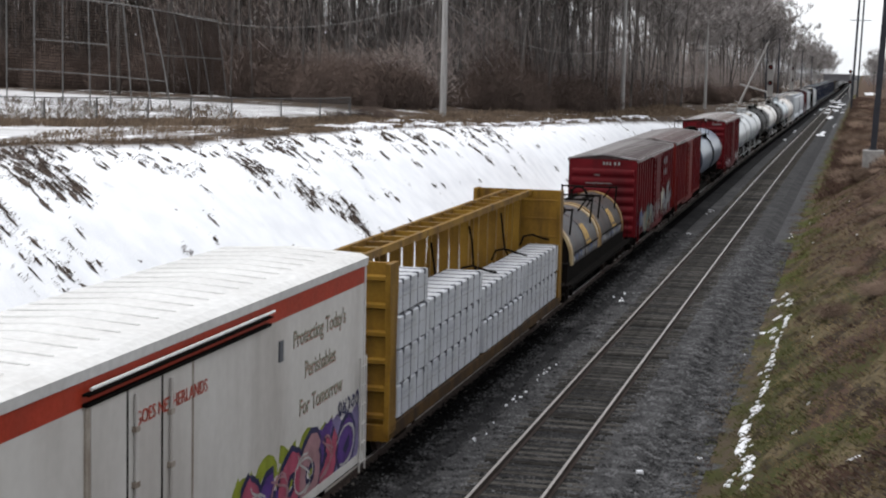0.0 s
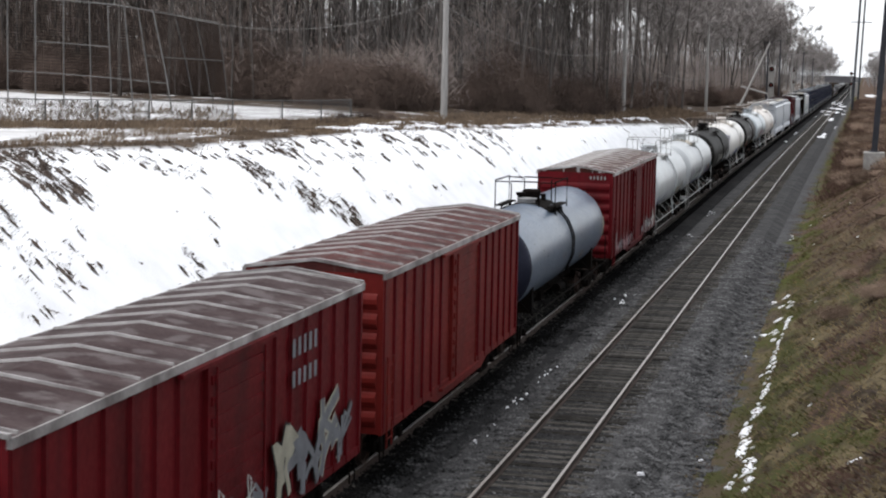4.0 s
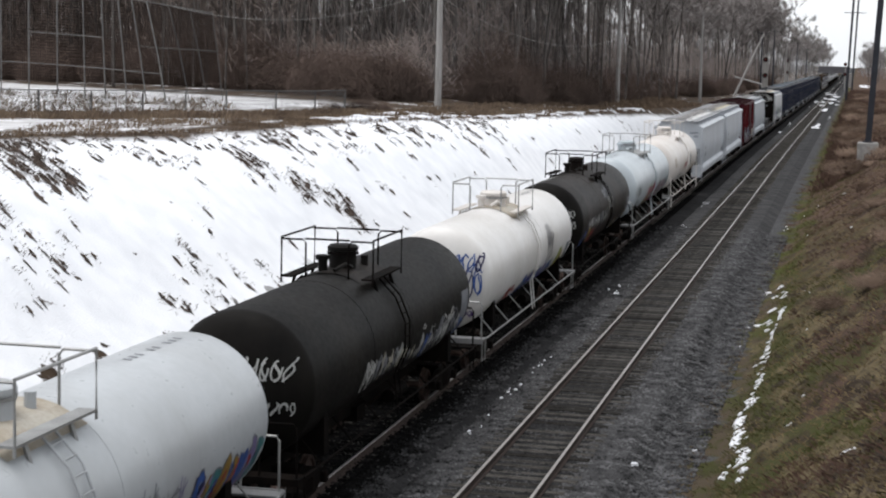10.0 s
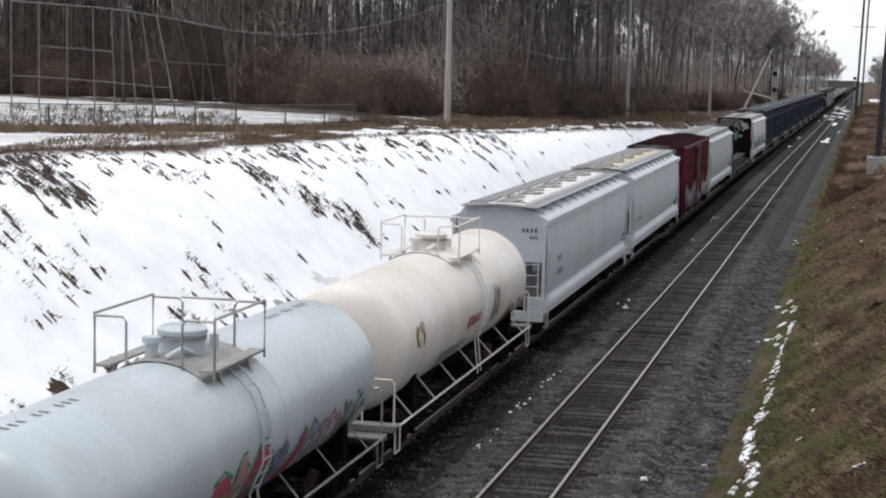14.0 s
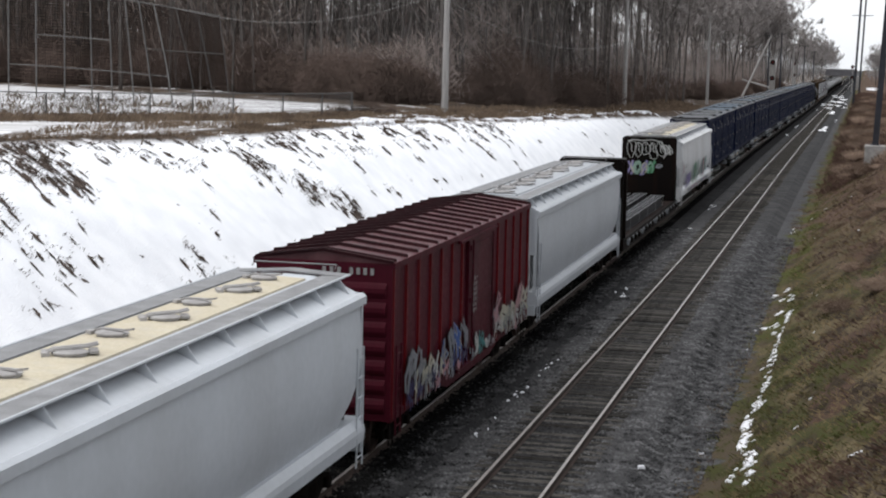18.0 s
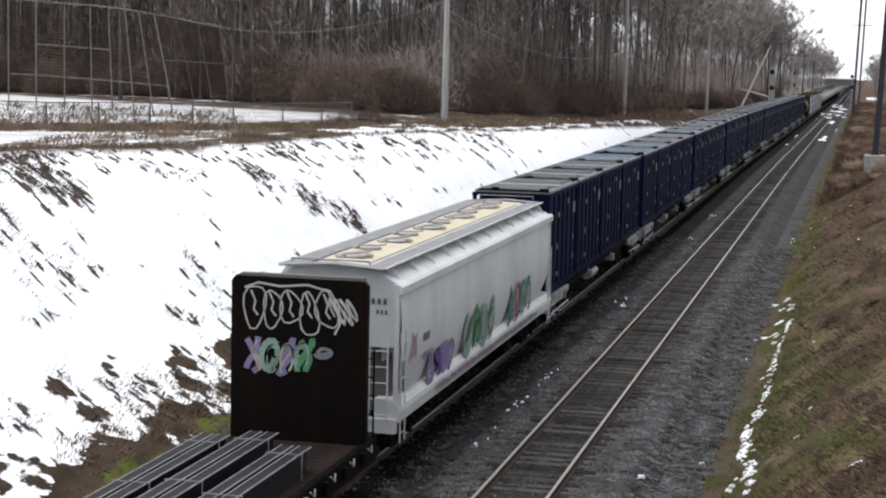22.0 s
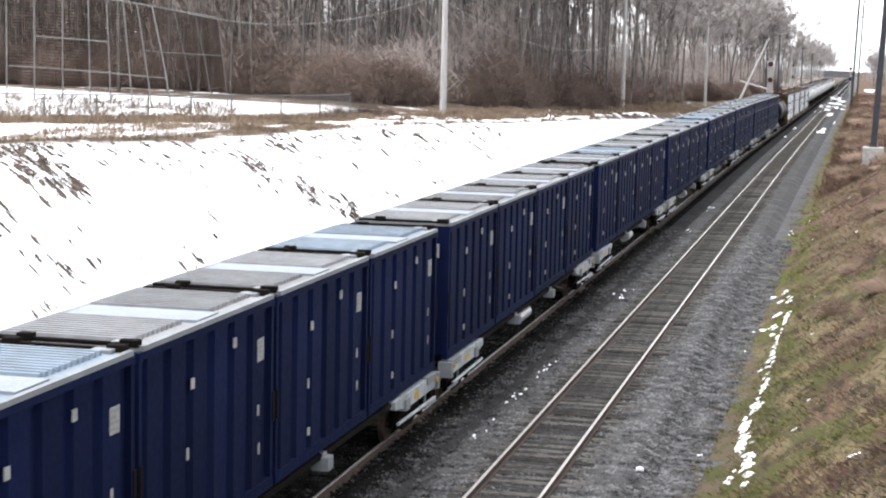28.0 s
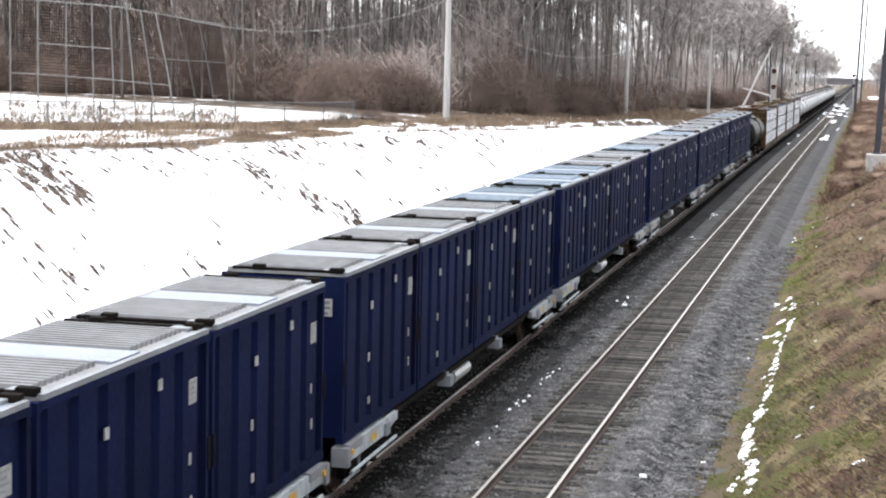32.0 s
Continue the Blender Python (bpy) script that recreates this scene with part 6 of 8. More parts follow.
def data_panel(tk, u0, u1, v0, v1, material):
    part("data_panel", Mesh().rings([[lay(u, v0 + (v1 - v0) * k / 5, 0.012) for k in range(6)] for u in (u0, u1)], False, False), material, tk)


jumble(ta, lay, -6.8, -2.0, 1.5, 2.25, ["lilac", "grey", "teal", "blue"], 160, 0.06, None)
jumble(tb, lay, -7.2, -5.0, 1.5, 2.9, ["grey", "black"], 260, 0.035, None)
jumble(ta, lay, 1.0, 6.2, 1.55, 2.35, ["grey", "ochre", "teal"], 60, 0.06, None)
tag_paint(tb, lay, -6.9, -5.0, 1.9, 2.7, ["grey", "lilac"], None, 0.022, 9, 61)
tag_paint(tb, lay, -4.4, -3.3, 1.9, 2.65, ["green"], None, 0.03, 5, 62)
tag_paint(tb, lay, -4.3, -3.2, 1.8, 2.3, ["green", "grey"], None, 0.025, 4, 162)
tag_paint(tb, lay, -2.4, -0.5, 2.1, 2.45, ["black"], None, 0.032, 8, 63)
tag_paint(tb, lay, -4.2, 1.0, 1.2, 1.75, ["blue", "navy", "grey"], None, 0.22, 7, 64)
tag_paint(tb, lay, 3.6, 6.9, 1.3, 2.4, ["blue", "lilac", "teal", "rose", "ochre"], "grey", 0.14, 8, 65)
tag_paint(tb, lay, 3.8, 6.8, 1.3, 2.3, ["navy", "ochre", "blue", "red"], None, 0.07, 9, 165)
jumble(tb, lay, 0.8, 3.4, 1.9, 2.7, ["lilac", "lilac", "grey"], 665, 0.03, None)
jumble(tc_, lay, -3.2, 1.2, 1.8, 2.5, ["white", "cream", "grey"], 66, 0.08, None)
jumble(tc_, lay, 1.6, 6.6, 1.5, 2.6, ["grey", "blue", "white", "mint"], 166, 0.1, None)
data_panel(tc_, 5.9, 6.7, 2.0, 2.8, "g_grey")
tag_paint(tc_, head_end(-7.5), 0.0, 1.15, 2.75, 3.25, ["white"], None, 0.035, 5, 67)
tag_paint(tc_, head_end(-7.5), 0.55, 1.2, 2.1, 2.4, ["white"], None, 0.025, 4, 667)
tag_paint(td, head_end(-7.8), 0.2, 1.25, 2.85, 3.4, ["navy", "blue"], None, 0.04, 5, 68)
tag_paint(td, head_end(-7.8), 0.3, 1.3, 2.1, 3.0, ["navy", "blue"], None, 0.035, 4, 268, 0.0)
tag_paint(td, head_end(-7.8), 0.6, 1.0, 1.55, 1.75, ["purple"], None, 0.03, 3, 368, 0.0)
tag_paint(td, lay, -1.6, 4.2, 1.2, 2.0, ["blue", "purple", "blue", "grey"], None, 0.2, 8, 69)
tag_paint(td, lay, -4.2, -2.8, 1.5, 1.9, ["red"], None, 0.12, 2, 70)
tag_paint(td, lay, 2.0, 3.2, 1.9, 3.1, ["black"], None, 0.03, 5, 71)
tag_paint(td, lay, 2.1, 3.1, 2.5, 3.3, ["black", "grey"], None, 0.028, 4, 171)
tag_paint(td, lay, 4.6, 6.0, 1.4, 2.2, ["lime", "ochre"], None, 0.22, 2, 72)
jumble(te, lay, -5.6, -0.2, 2.1, 2.7, ["white", "white", "grey"], 73, 0.05, None)
tag_paint(te, lay, -6.4, -3.6, 1.6, 2.2, ["blue", "ochre", "red"], None, 0.14, 3, 473)
tag_paint(te, lay, 0.0, 1.4, 2.5, 3.1, ["white"], None, 0.06, 3, 474)
tag_paint(te, head_end(-7.475), 0.15, 1.2, 2.8, 3.12, ["white"], None, 0.02, 8, 173, 0.0)
tag_paint(te, head_end(-7.475), 0.2, 1.25, 2.36, 2.72, ["white"], None, 0.02, 8, 175, 0.0)
tag_paint(te, head_end(-7.475), -0.7, 0.1, 2.5, 3.2, ["grey"], None, 0.04, 4, 174, 0.0)
jumble(te, lay, 2.4, 6.2, 1.3, 2.1, ["ochre", "grey", "grey"], 74, 0.09, None)
tag_paint(te, lay, -0.8, 1.0, 3.0, 3.5, ["grey"], None, 0.06, 6, 75)
tag_paint(tf, lay, -6.9, -5.6, 2.2, 2.7, ["black"], None, 0.028, 5, 76)
tag_paint(tf, lay, -6.8, -5.7, 1.75, 2.1, ["black"], None, 0.028, 4, 276)
tag_paint(tf, lay, -2.4, 2.6, 1.3, 2.45, ["pink", "rose", "pink", "lilac"], "green", 0.27, 5, 77)
jumble(tf, lay, -3.0, 0.4, 1.35, 2.2, ["lime", "rose", "grey"], 377, 0.1, None)
jumble(tf, lay, 2.6, 6.4, 1.4, 2.5, ["lilac", "teal", "rose", "grey"], 378, 0.1, None)
tag_paint(tf, lay, 5.0, 6.8, 1.3, 2.2, ["grey", "navy"], None, 0.1, 3, 78)
tag_paint(tg, lay, -6.4, -5.6, 2.5, 3.1, ["ochre"], None, 0.05, 2, 379)
tag_paint(tg, lay, -3.6, -0.8, 1.6, 2.0, ["grey"], None, 0.05, 6, 79)
tag_paint(tg, lay, -1.0, 0.6, 2.2, 2.5, ["red"], None, 0.05, 5, 80)
tag_paint(tg, lay, 2.2, 3.0, 1.9, 3.0, ["grey"], None, 0.06, 3, 81)
tag_paint(tg, lay, 4.6, 6.6, 1.3, 2.2, ["ochre", "navy"], None, 0.16, 3, 82)
data_panel(td, 6.2, 6.95, 1.5, 2.3, "g_grey")
bars(td, lay, [(6.25, 6.9, 1.6 + 0.14 * k, 0.05) for k in range(5)], "g_white", "panel_lettering")
data_panel(te, 6.0, 6.8, 1.7, 2.6, "g_grey")
bars(te, lay, [(6.1, 6.7, 1.85 + 0.15 * k, 0.06) for k in range(4)], "g_white", "panel_lettering")
def tank_top(radius, axis):
    return lambda u, v, o=0.008: (v, u, axis + math.sqrt((radius + o) ** 2 - v * v))


bars(te, tank_top(1.5, 2.58), [(-5.4 + 0.9 * i, -5.2 + 0.9 * i + 1.2, -0.45 + 0.13 * k, 0.13) for i in (0, 1) for k in (0, 1)], "g_white", "top_lettering")
for tk, u in ((ta, 4.6), (tb, 4.2), (td, 4.5), (tf, 4.4), (tf, -6.6)):
    bars(tk, tank_top(1.5, 2.58), [(u + 0.24 * i, u + 0.24 * i + 0.16, 0.02, 0.16) for i in range(10) if i not in (3, 6)], "g_grey", "top_lettering")
for tk in (ta, tf, tg, tb):
    bars(tk, lay, [(6.9, 6.98, 1.6, 0.4), (-7.0, -6.92, 1.6, 0.4)], "decal", "yellow_mark")
h1 = hopper_car(19.9, "hopper", "light grey covered hopper with roof hatches and walkways", "white_roof")
car_at(h1, 270.0, 289.9)
h2 = hopper_car(19.8, "hopper", "light grey covered hopper with cream dust on its roof")
car_at(h2, 291.5, 311.3)
rb = box_car(16.1, "maroon", "maroon_roof", "maroon boxcar with heavy roof ribs and white graffiti", roof_ribs=17, rib_mat="maroon_rib", door=(-0.6, 2.4), door_fine=False, ribs=15)
jumble(rb, flat_side(1.65), -7.2, -0.7, 1.0, 2.5, ["white", "grey", "cream", "teal", "grey", "blue"], 91, 0.15)
jumble(rb, flat_side(1.668), -7.0, -0.7, 1.0, 1.9, ["grey", "navy", "cream", "rose"], 291, 0.08, None)
jumble(rb, flat_side(1.665), -0.5, 2.3, 1.0, 1.8, ["white", "grey", "teal"], 93, 0.10)
jumble(rb, flat_side(1.65), 2.5, 7.6, 1.0, 2.7, ["cream", "grey", "cream", "rose"], 92, 0.14)
jumble(rb, flat_side(1.668), 2.5, 7.4, 1.0, 2.1, ["grey", "white", "ochre"], 292, 0.07, None)
bars(rb, flat_end(-8.16), [(0.0, 0.5, 4.27, 0.15), (0.62, 1.25, 4.27, 0.15)])
bars(rb, flat_side(1.66), [(-0.3, 0.3, 3.2 - 0.14 * i, 0.09) for i in range(7)])
car_at(rb, 313.4, 329.5)
h3 = hopper_car(19.6, "hopper_g", "pale grey covered hopper with roof hatches", "hopper_g")
car_at(h3, 330.9, 350.5)
bf = bulkhead_flat(22.2)
car_at(bf, 352.3, 374.5)
for x, w, n, far in ((-1.0, 0.7, 2, 371.5), (-0.15, 0.7, 2, 372.0), (0.86, 0.72, 2, 371.0)):
    rolls(beam_load(far - 356.0, x, 1.1, w, 0.5, n), (far + 356.0) / 2, x, 1.1)
sup = thing("red_beam_end", "short red-painted steel beam standing on the deck", "steel beam")
part("beam_web", Mesh().box(-0.14, 0.14, -0.05, 0.05, 0, 0.75).box(-0.14, 0.14, -0.12, 0.12, 0, 0.04).box(-0.14, 0.14, -0.12, 0.12, 0.71, 0.75).box(-0.14, 0.14, -0.12, 0.12, 0.35, 0.39), "g_red", sup)
rolls(sup, 356.2, 0.34, 1.1)
h4 = hopper_car(19.8, "hopper_w", "white-grey covered hopper with green and purple graffiti")
tag_paint(h4, flat_side(1.575), -7.2, -4.4, 1.45, 2.25, ["lilac", "purple", "lilac"], None, 0.24, 4, 95)
tag_paint(h4, flat_side(1.59), -3.4, 0.6, 1.5, 2.65, ["mint", "green", "mint"], None, 0.26, 4, 96)
tag_paint(h4, flat_side(1.60), -3.3, 0.5, 1.55, 2.6, ["grey", "black"], None, 0.035, 4, 196)
tag_paint(h4, flat_side(1.59), 2.4, 6.0, 1.5, 2.6, ["teal", "rose", "mint"], None, 0.22, 4, 97)
tag_paint(h4, flat_side(1.60), 2.4, 6.2, 1.5, 2.65, ["black", "navy"], None, 0.03, 4, 197)
jumble(h4, flat_side(1.64), -6.5, 7.0, 1.2, 1.4, ["mint", "rose", "lilac", "grey"], 198, 0.1, None)
tag_paint(h4, flat_side(1.575), -9.0, -8.2, 2.3, 3.0, ["rose"], None, 0.05, 3, 98)
for hp, e in ((h1, 9.95), (h2, 9.9), (h4, 9.9)):
    bars(hp, flat_end(-e + 0.28), [(0.75, 1.3, 3.72, 0.13), (1.0, 1.3, 3.5, 0.1)], "strap")
    bars(hp, flat_side(1.6), [(-7.6, -6.9, 2.6, 0.2), (-7.6, -6.6, 2.15, 0.2)], "strap")
car_at(h4, 375.9, 395.7)

# ten skeleton flats with four refuse containers each
PITCH = 26.18
flat = container_flat(25.4)
lids = [container("lid"), container("lid_b")]
fresh = [True, True]
for k in range(10):
    f = flat if k == 0 else copy_thing(flat, Matrix())
    rolls(f, 396.75 + PITCH * k + 12.42)
    for j in range(4):
        kind = 1 if (k * 3 + j * 2 + k * j) % 5 in (1, 3) else 0
        c = lids[kind] if fresh[kind] else copy_thing(lids[kind], Matrix())
        fresh[kind] = False
        rolls(c, 396.75 + PITCH * k + 3.05 + 6.255 * j, 0, 1.28)

# far end of the train: a tank, lumber flats, then a long cut of tanks
tail = tank_car(-7.6, 7.6, 0.0, 16.2, "black", "dark tank car far down the train", rail_mat="iron")
rolls(tail, 668.5)
cb = centrebeam(22.3, "dirty ochre centre-beam flatcar stacked with wrapped lumber", "sill")
for k in range(4):
    c = cb if k == 0 else copy_thing(cb, Matrix())
    u = 690.0 + 24.3 * k
    rolls(c, u)
    for j in range(4):
        for tier in range(3):
            rolls(bundle((5.2, 1.02, 1.14)) if (k, j, tier) == (0, 0, 0) else copy_thing(MOVING[-1][0] if "lumber" in MOVING[-1][0].name else lum, Matrix()), u - 8.1 + 5.4 * j, 0.95, 0.94 + 1.17 * tier)
            lum = MOVING[-1][0]
dk = tank_car(-7.6, 7.6, 0.0, 16.2, "walk", "dull grey tank car far down the train", rail_mat="iron")
for k in range(18):
    u = 786.0 + 17.4 * k
    rolls(dk if k == 0 else copy_thing(dk, Matrix()), u)

# ---- lineside things ----
def sit(x, y, drop=0.05):
    return ground_z(x, y) - drop


def wooden_pole(x, y, height, r0, label, arms=1, lean=(0, 0), material="pole"):
    p = thing("utility_pole", label, "utility pole", "pole line along the cutting")
    p.location = (x, y, sit(x, y))
    top = (lean[0], lean[1], height)
    part("shaft", Mesh().tube([(0, 0, 0), (lean[0] * 0.5, lean[1] * 0.5, height * 0.5), top], r0, 10, r0 * 0.62), material, p, smooth=True)
    for k in range(arms):
        z = height - 0.35 - 0.9 * k
        part("crossarm", Mesh().box(top[0] - 1.2, top[0] + 1.2, -0.06, 0.06, z - 0.06, z + 0.06), material, p)
        for dx in (-1.05, -0.55, 0.55, 1.05):
            part("insulator", Mesh().tube([(top[0] + dx, 0, z + 0.05), (top[0] + dx, 0, z + 0.22)], 0.05, 6), "strap", p)
    return p


POLES = [(-28.2, 119.0, 14.5, 0.24), (-24.4, 184.5, 14.5, 0.24), (-23.3, 272.0, 13.6, 0.24)]
for x, y, hgt, r in POLES:
    wooden_pole(x, y, hgt, r, "weathered grey wooden utility pole beside the cutting")
wooden_pole(-23.5, 352.0, 12.5, 0.24, "grey wooden utility pole leaning far over", 0, (5.2, 3.0))
for x, y, hgt, r, mt in ((-22.0, 420.0, 14.0, 0.24, "darkpole"), (-21.5, 470.0, 15.5, 0.26, "darkpole"), (-21.0, 540.0, 13.0, 0.25, "pole"), (-20.5, 620.0, 14.0, 0.25, "darkpole"), (-20.0, 720.0, 13.0, 0.25, "darkpole")):
    wooden_pole(x, y, hgt, r, "dark utility pole far down the line" if mt == "darkpole" else "grey utility pole far down the line", 1, (0, 0), mt)
fp = thing("fallen_pole", "pale broken pole slumped against the brush", "pole")
fp.location = (-21.8, 366.0, 0)
gz = sit(-21.8, 366)
part("shaft", Mesh().tube([(-2.6, 0, gz + 3.9), (2.8, 0, gz + 2.5), (3.2, 0, gz)], 0.2, 8), "pole", fp)


def cable(a, b, sag, r=0.022, name="overhead_cable", label="thin pale overhead cable sagging between poles"):
    ms = Mesh()
    pts = []
    for i in range(17):
        f = i / 16
        p = Vector(a).lerp(Vector(b), f)
        p.z -= 4 * sag * f * (1 - f)
        pts.append(p)
    ms.tube(pts, r, 5)
    return tagged(part(name, ms, "wire"), label, "cable", "cables on the pole line")


def head(i, drop=0.0):
    x, y, hgt, r = POLES[i]
    return (x, y, sit(x, y) + hgt - drop)


cable(head(0, 6.6), head(1, 7.6), 1.9, 0.016)
cable(head(1, 7.6), head(2, 8.2), 1.7, 0.016)
cable(head(0, 0.1), head(1, 0.1), 1.2)
cable(head(1, 0.1), head(2, 0.1), 1.4)

# the ball-field backstop: a curve of tall leaning posts with two rails and dark netting on its far wing
stop = thing("backstop", "tall curved backstop of pale metal posts with dark netting", "backstop")
BASES = [(-58.4, 113.6, 0.0), (-55.7, 112.4, 0.0), (-53.1, 111.4, 0.0), (-50.2, 109.5, 0.15), (-47.7, 107.2, 0.3), (-45.5, 105.6, 0.65), (-43.9, 105.0, 1.05), (-42.4, 104.6, 1.35), (-42.0, 107.6, 1.5), (-42.2, 111.3, 1.3), (-42.8, 115.8, 0.8)]
tops = []
for i, (x, y, ln) in enumerate(BASES):
    z0 = sit(x, y)
    z1 = 12.6 - 0.155 * i
    tops.append(((x - ln, y, z1), (x, y, z0)))
    part("post", Mesh().tube([(x, y, z0), (x - ln * 0.45, y, (z0 + z1) / 2), (x - ln, y, z1)], 0.05 if i < 8 else 0.03, 8), "post" if i < 8 else "mesh", stop)


def along(f, i):
    (a, b) = tops[i]
    return Vector(b).lerp(Vector(a), f)


part("lower_rail", Mesh().tube([along(0.31, i) for i in range(8)], 0.03, 6), "post", stop)
part("upper_rail", Mesh().tube([along(0.60, i) for i in range(1, 5)], 0.03, 6), "post", stop)
part("middle_rail", Mesh().tube([along(0.56, i) for i in range(6, 11)], 0.03, 6), "mesh", stop)
part("top_cable", Mesh().tube([along(1.0, i) for i in range(11)], 0.035, 6), "post", stop)
net = Mesh()
for i in range(10):
    wing = i >= 6
    low = 0.2 if wing else 0.14
    m = int((along(0.0, i) - along(0.0, i + 1)).length / (0.13 if wing else 0.22))
    for k in range(m):
        f = k / m
        net.tube([along(low, i).lerp(along(low, i + 1), f), along(1.0, i).lerp(along(1.0, i + 1), f)], 0.014, 3)
    rows = 40 if wing else 30
    for k in range(rows):
        f = low + (1 - low) * k / rows
        net.tube([along(f, i), along(f, i + 1)], 0.014, 3)
tagged(part("netting", net, "net", stop, "dark brown hanging net"), kind="stuff")

cable(along(1.0, 8), head(0, 6.0), 1.5, 0.016)

# the low chain-link fence along the field
fence = thing("field_fence", "low grey chain-link fence on the snowy field", "fence")
FENCE = [(-50.0, 78.0), (-44.5, 83.0), (-41.7, 85.3), (-39.6, 87.2), (-37.5, 89.2), (-35.6, 90.6), (-33.8, 92.1), (-32.4, 96.5), (-31.3, 100.5), (-30.4, 103.7)]
for i, (x, y) in enumerate(FENCE):
    part("fence_post", Mesh().tube([(x, y, sit(x, y)), (x, y, sit(x, y) + 1.4)], 0.045, 6), "mesh", fence)
    if i:
        a, b = FENCE[i - 1], (x, y)
        za, zb = sit(*a), sit(*b)
        part("top_rail", Mesh().tube([(*a, za + 1.38), (*b, zb + 1.38)], 0.03, 5), "mesh", fence)
        wires = Mesh()
        n = 40
        for k in range(n):
            f, g = k / n, min(1.0, (k + 6) / n)
            for lo_, hi_ in ((0.08, 1.36), (1.36, 0.08)):
                wires.tube([(a[0] + (b[0] - a[0]) * f, a[1] + (b[1] - a[1]) * f, za + lo_), (a[0] + (b[0] - a[0]) * g, a[1] + (b[1] - a[1]) * g, zb + hi_)], 0.008 if i < 5 else 0.0045, 3)
        tagged(part("wire_mesh", wires, "mesh", fence), kind="stuff")
sg = thing("marker_post", "small white marker on a thin post by the woods", "marker")
sg.location = (-49.5, 146.0, sit(-49.5, 146))
part("post", Mesh().tube([(0, 0, 0), (0, 0, 1.3)], 0.04, 6), "pole", sg)
part("plate", Mesh().box(-0.28, 0.28, -0.02, 0.02, 1.2, 1.42), "sticker", sg)

# steel masts on the right-hand bank
def mast(x, y, height, w, lean=0.25, block=True):
    m = thing("steel_mast", "tall dark steel mast on a concrete footing beside the track" if block else "tall dark steel mast far down the bank", "mast", "steel masts on the bank")
    z0 = sit(x, y, 0.3)
    m.location = (x, y, z0)
    zb = 1.5 if block else 0.3
    ms = Mesh()
    for a, b, c, d in ((-w, w, -w, -w * 0.8), (-w, w, w * 0.8, w), (-w * 0.12, w * 0.12, -w * 0.8, w * 0.8)):
        ms.rings([[(a, c, zb), (b, c, zb), (b, d, zb), (a, d, zb)], [(a + lean, c, height), (b + lean, c, height), (b + lean, d, height), (a + lean, d, height)]])
    part("shaft", ms, "darkpole", m)
    if block:
        part("footing", Mesh().box(-0.72, 0.72, -0.7, 0.7, 0.0, 1.42, 0.06), "concrete", m, "pale concrete footing block")
        part("base_plate", Mesh().box(-0.34, 0.34, -0.34, 0.34, 1.42, 1.5), "darkpole", m)
    return m


mast(0.95, 127.0, 24.0, 0.21, 0.9)
mast(-2.2, 395.0, 34.0, 0.24, 1.0, False)
mast(-1.5, 560.0, 36.0, 0.26, 1.0, False)
for y, z in ((395.0, 26.0), (560.0, 24.0)):
    part("crossarm", Mesh().box(-3.2, 3.2, -0.1, 0.1, z, z + 0.2), "darkpole", bpy.data.objects["steel_mast.001" if y < 400 else "steel_mast.002"])


def signal(x, y, height, faces, label, back="concrete"):
    s = thing("railway_signal", label, "signal")
    z0 = dip(y) - 0.6
    s.location = (x, y, z0)
    part("mast", Mesh().tube([(0, 0, 0), (0, 0, height)], 0.12, 8), "pole", s)
    if back:
        part("equipment_case", Mesh().box(-0.75, 0.75, -0.1, 0.5, 0.0, height - 0.5), back, s, "pale weathered case")
    for z in faces:
        h = part("signal_head", Mesh().rings([[(0.62 * math.cos(k * 0.5236), yy, z + 0.62 * math.sin(k * 0.5236)) for k in range(12)] for yy in (-0.3, -0.1)]), "black", s)
        part("lens", Mesh().rings([[(0.26 * math.cos(k * 0.5236), yy, z + 0.26 * math.sin(k * 0.5236)) for k in range(12)] for yy in (-0.34, -0.28)]), "lampred", h)
    return s


signal(-22.8, 455.0, 11.0, (9.6, 5.6), "railway signal with two dark round heads on a pale case")
signal(-24.5, 640.0, 10.5, (9.6, 5.5), "far railway signal with dark heads")
signal(-4.3, 640.0, 9.4, (8.9, 5.3), "dark two-headed signal beside the tracks", "")

# the overbridge far down the line, haze mixed into its steel grey
ov = thing("overbridge", "steel road bridge far across the tracks, paled by painted haze", "bridge")
part("girder", Mesh().box(-14.6, -3.2, 690, 691, 1.6, 3.6), "hazed_steel", ov)
part("girder", Mesh().box(-14.6, -3.2, 696, 697, 1.6, 3.6), "hazed_steel", ov)
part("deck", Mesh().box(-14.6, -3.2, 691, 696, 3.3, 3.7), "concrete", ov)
part("parapet", Mesh().box(-14.6, -3.2, 689.8, 690, 3.3, 4.2), "hazed_steel", ov)
for x in (-14.4, -2.4):
    part("abutment", Mesh().box(x - 0.8, x + 0.8, 690, 697, -6, 1.58), "concrete", ov)


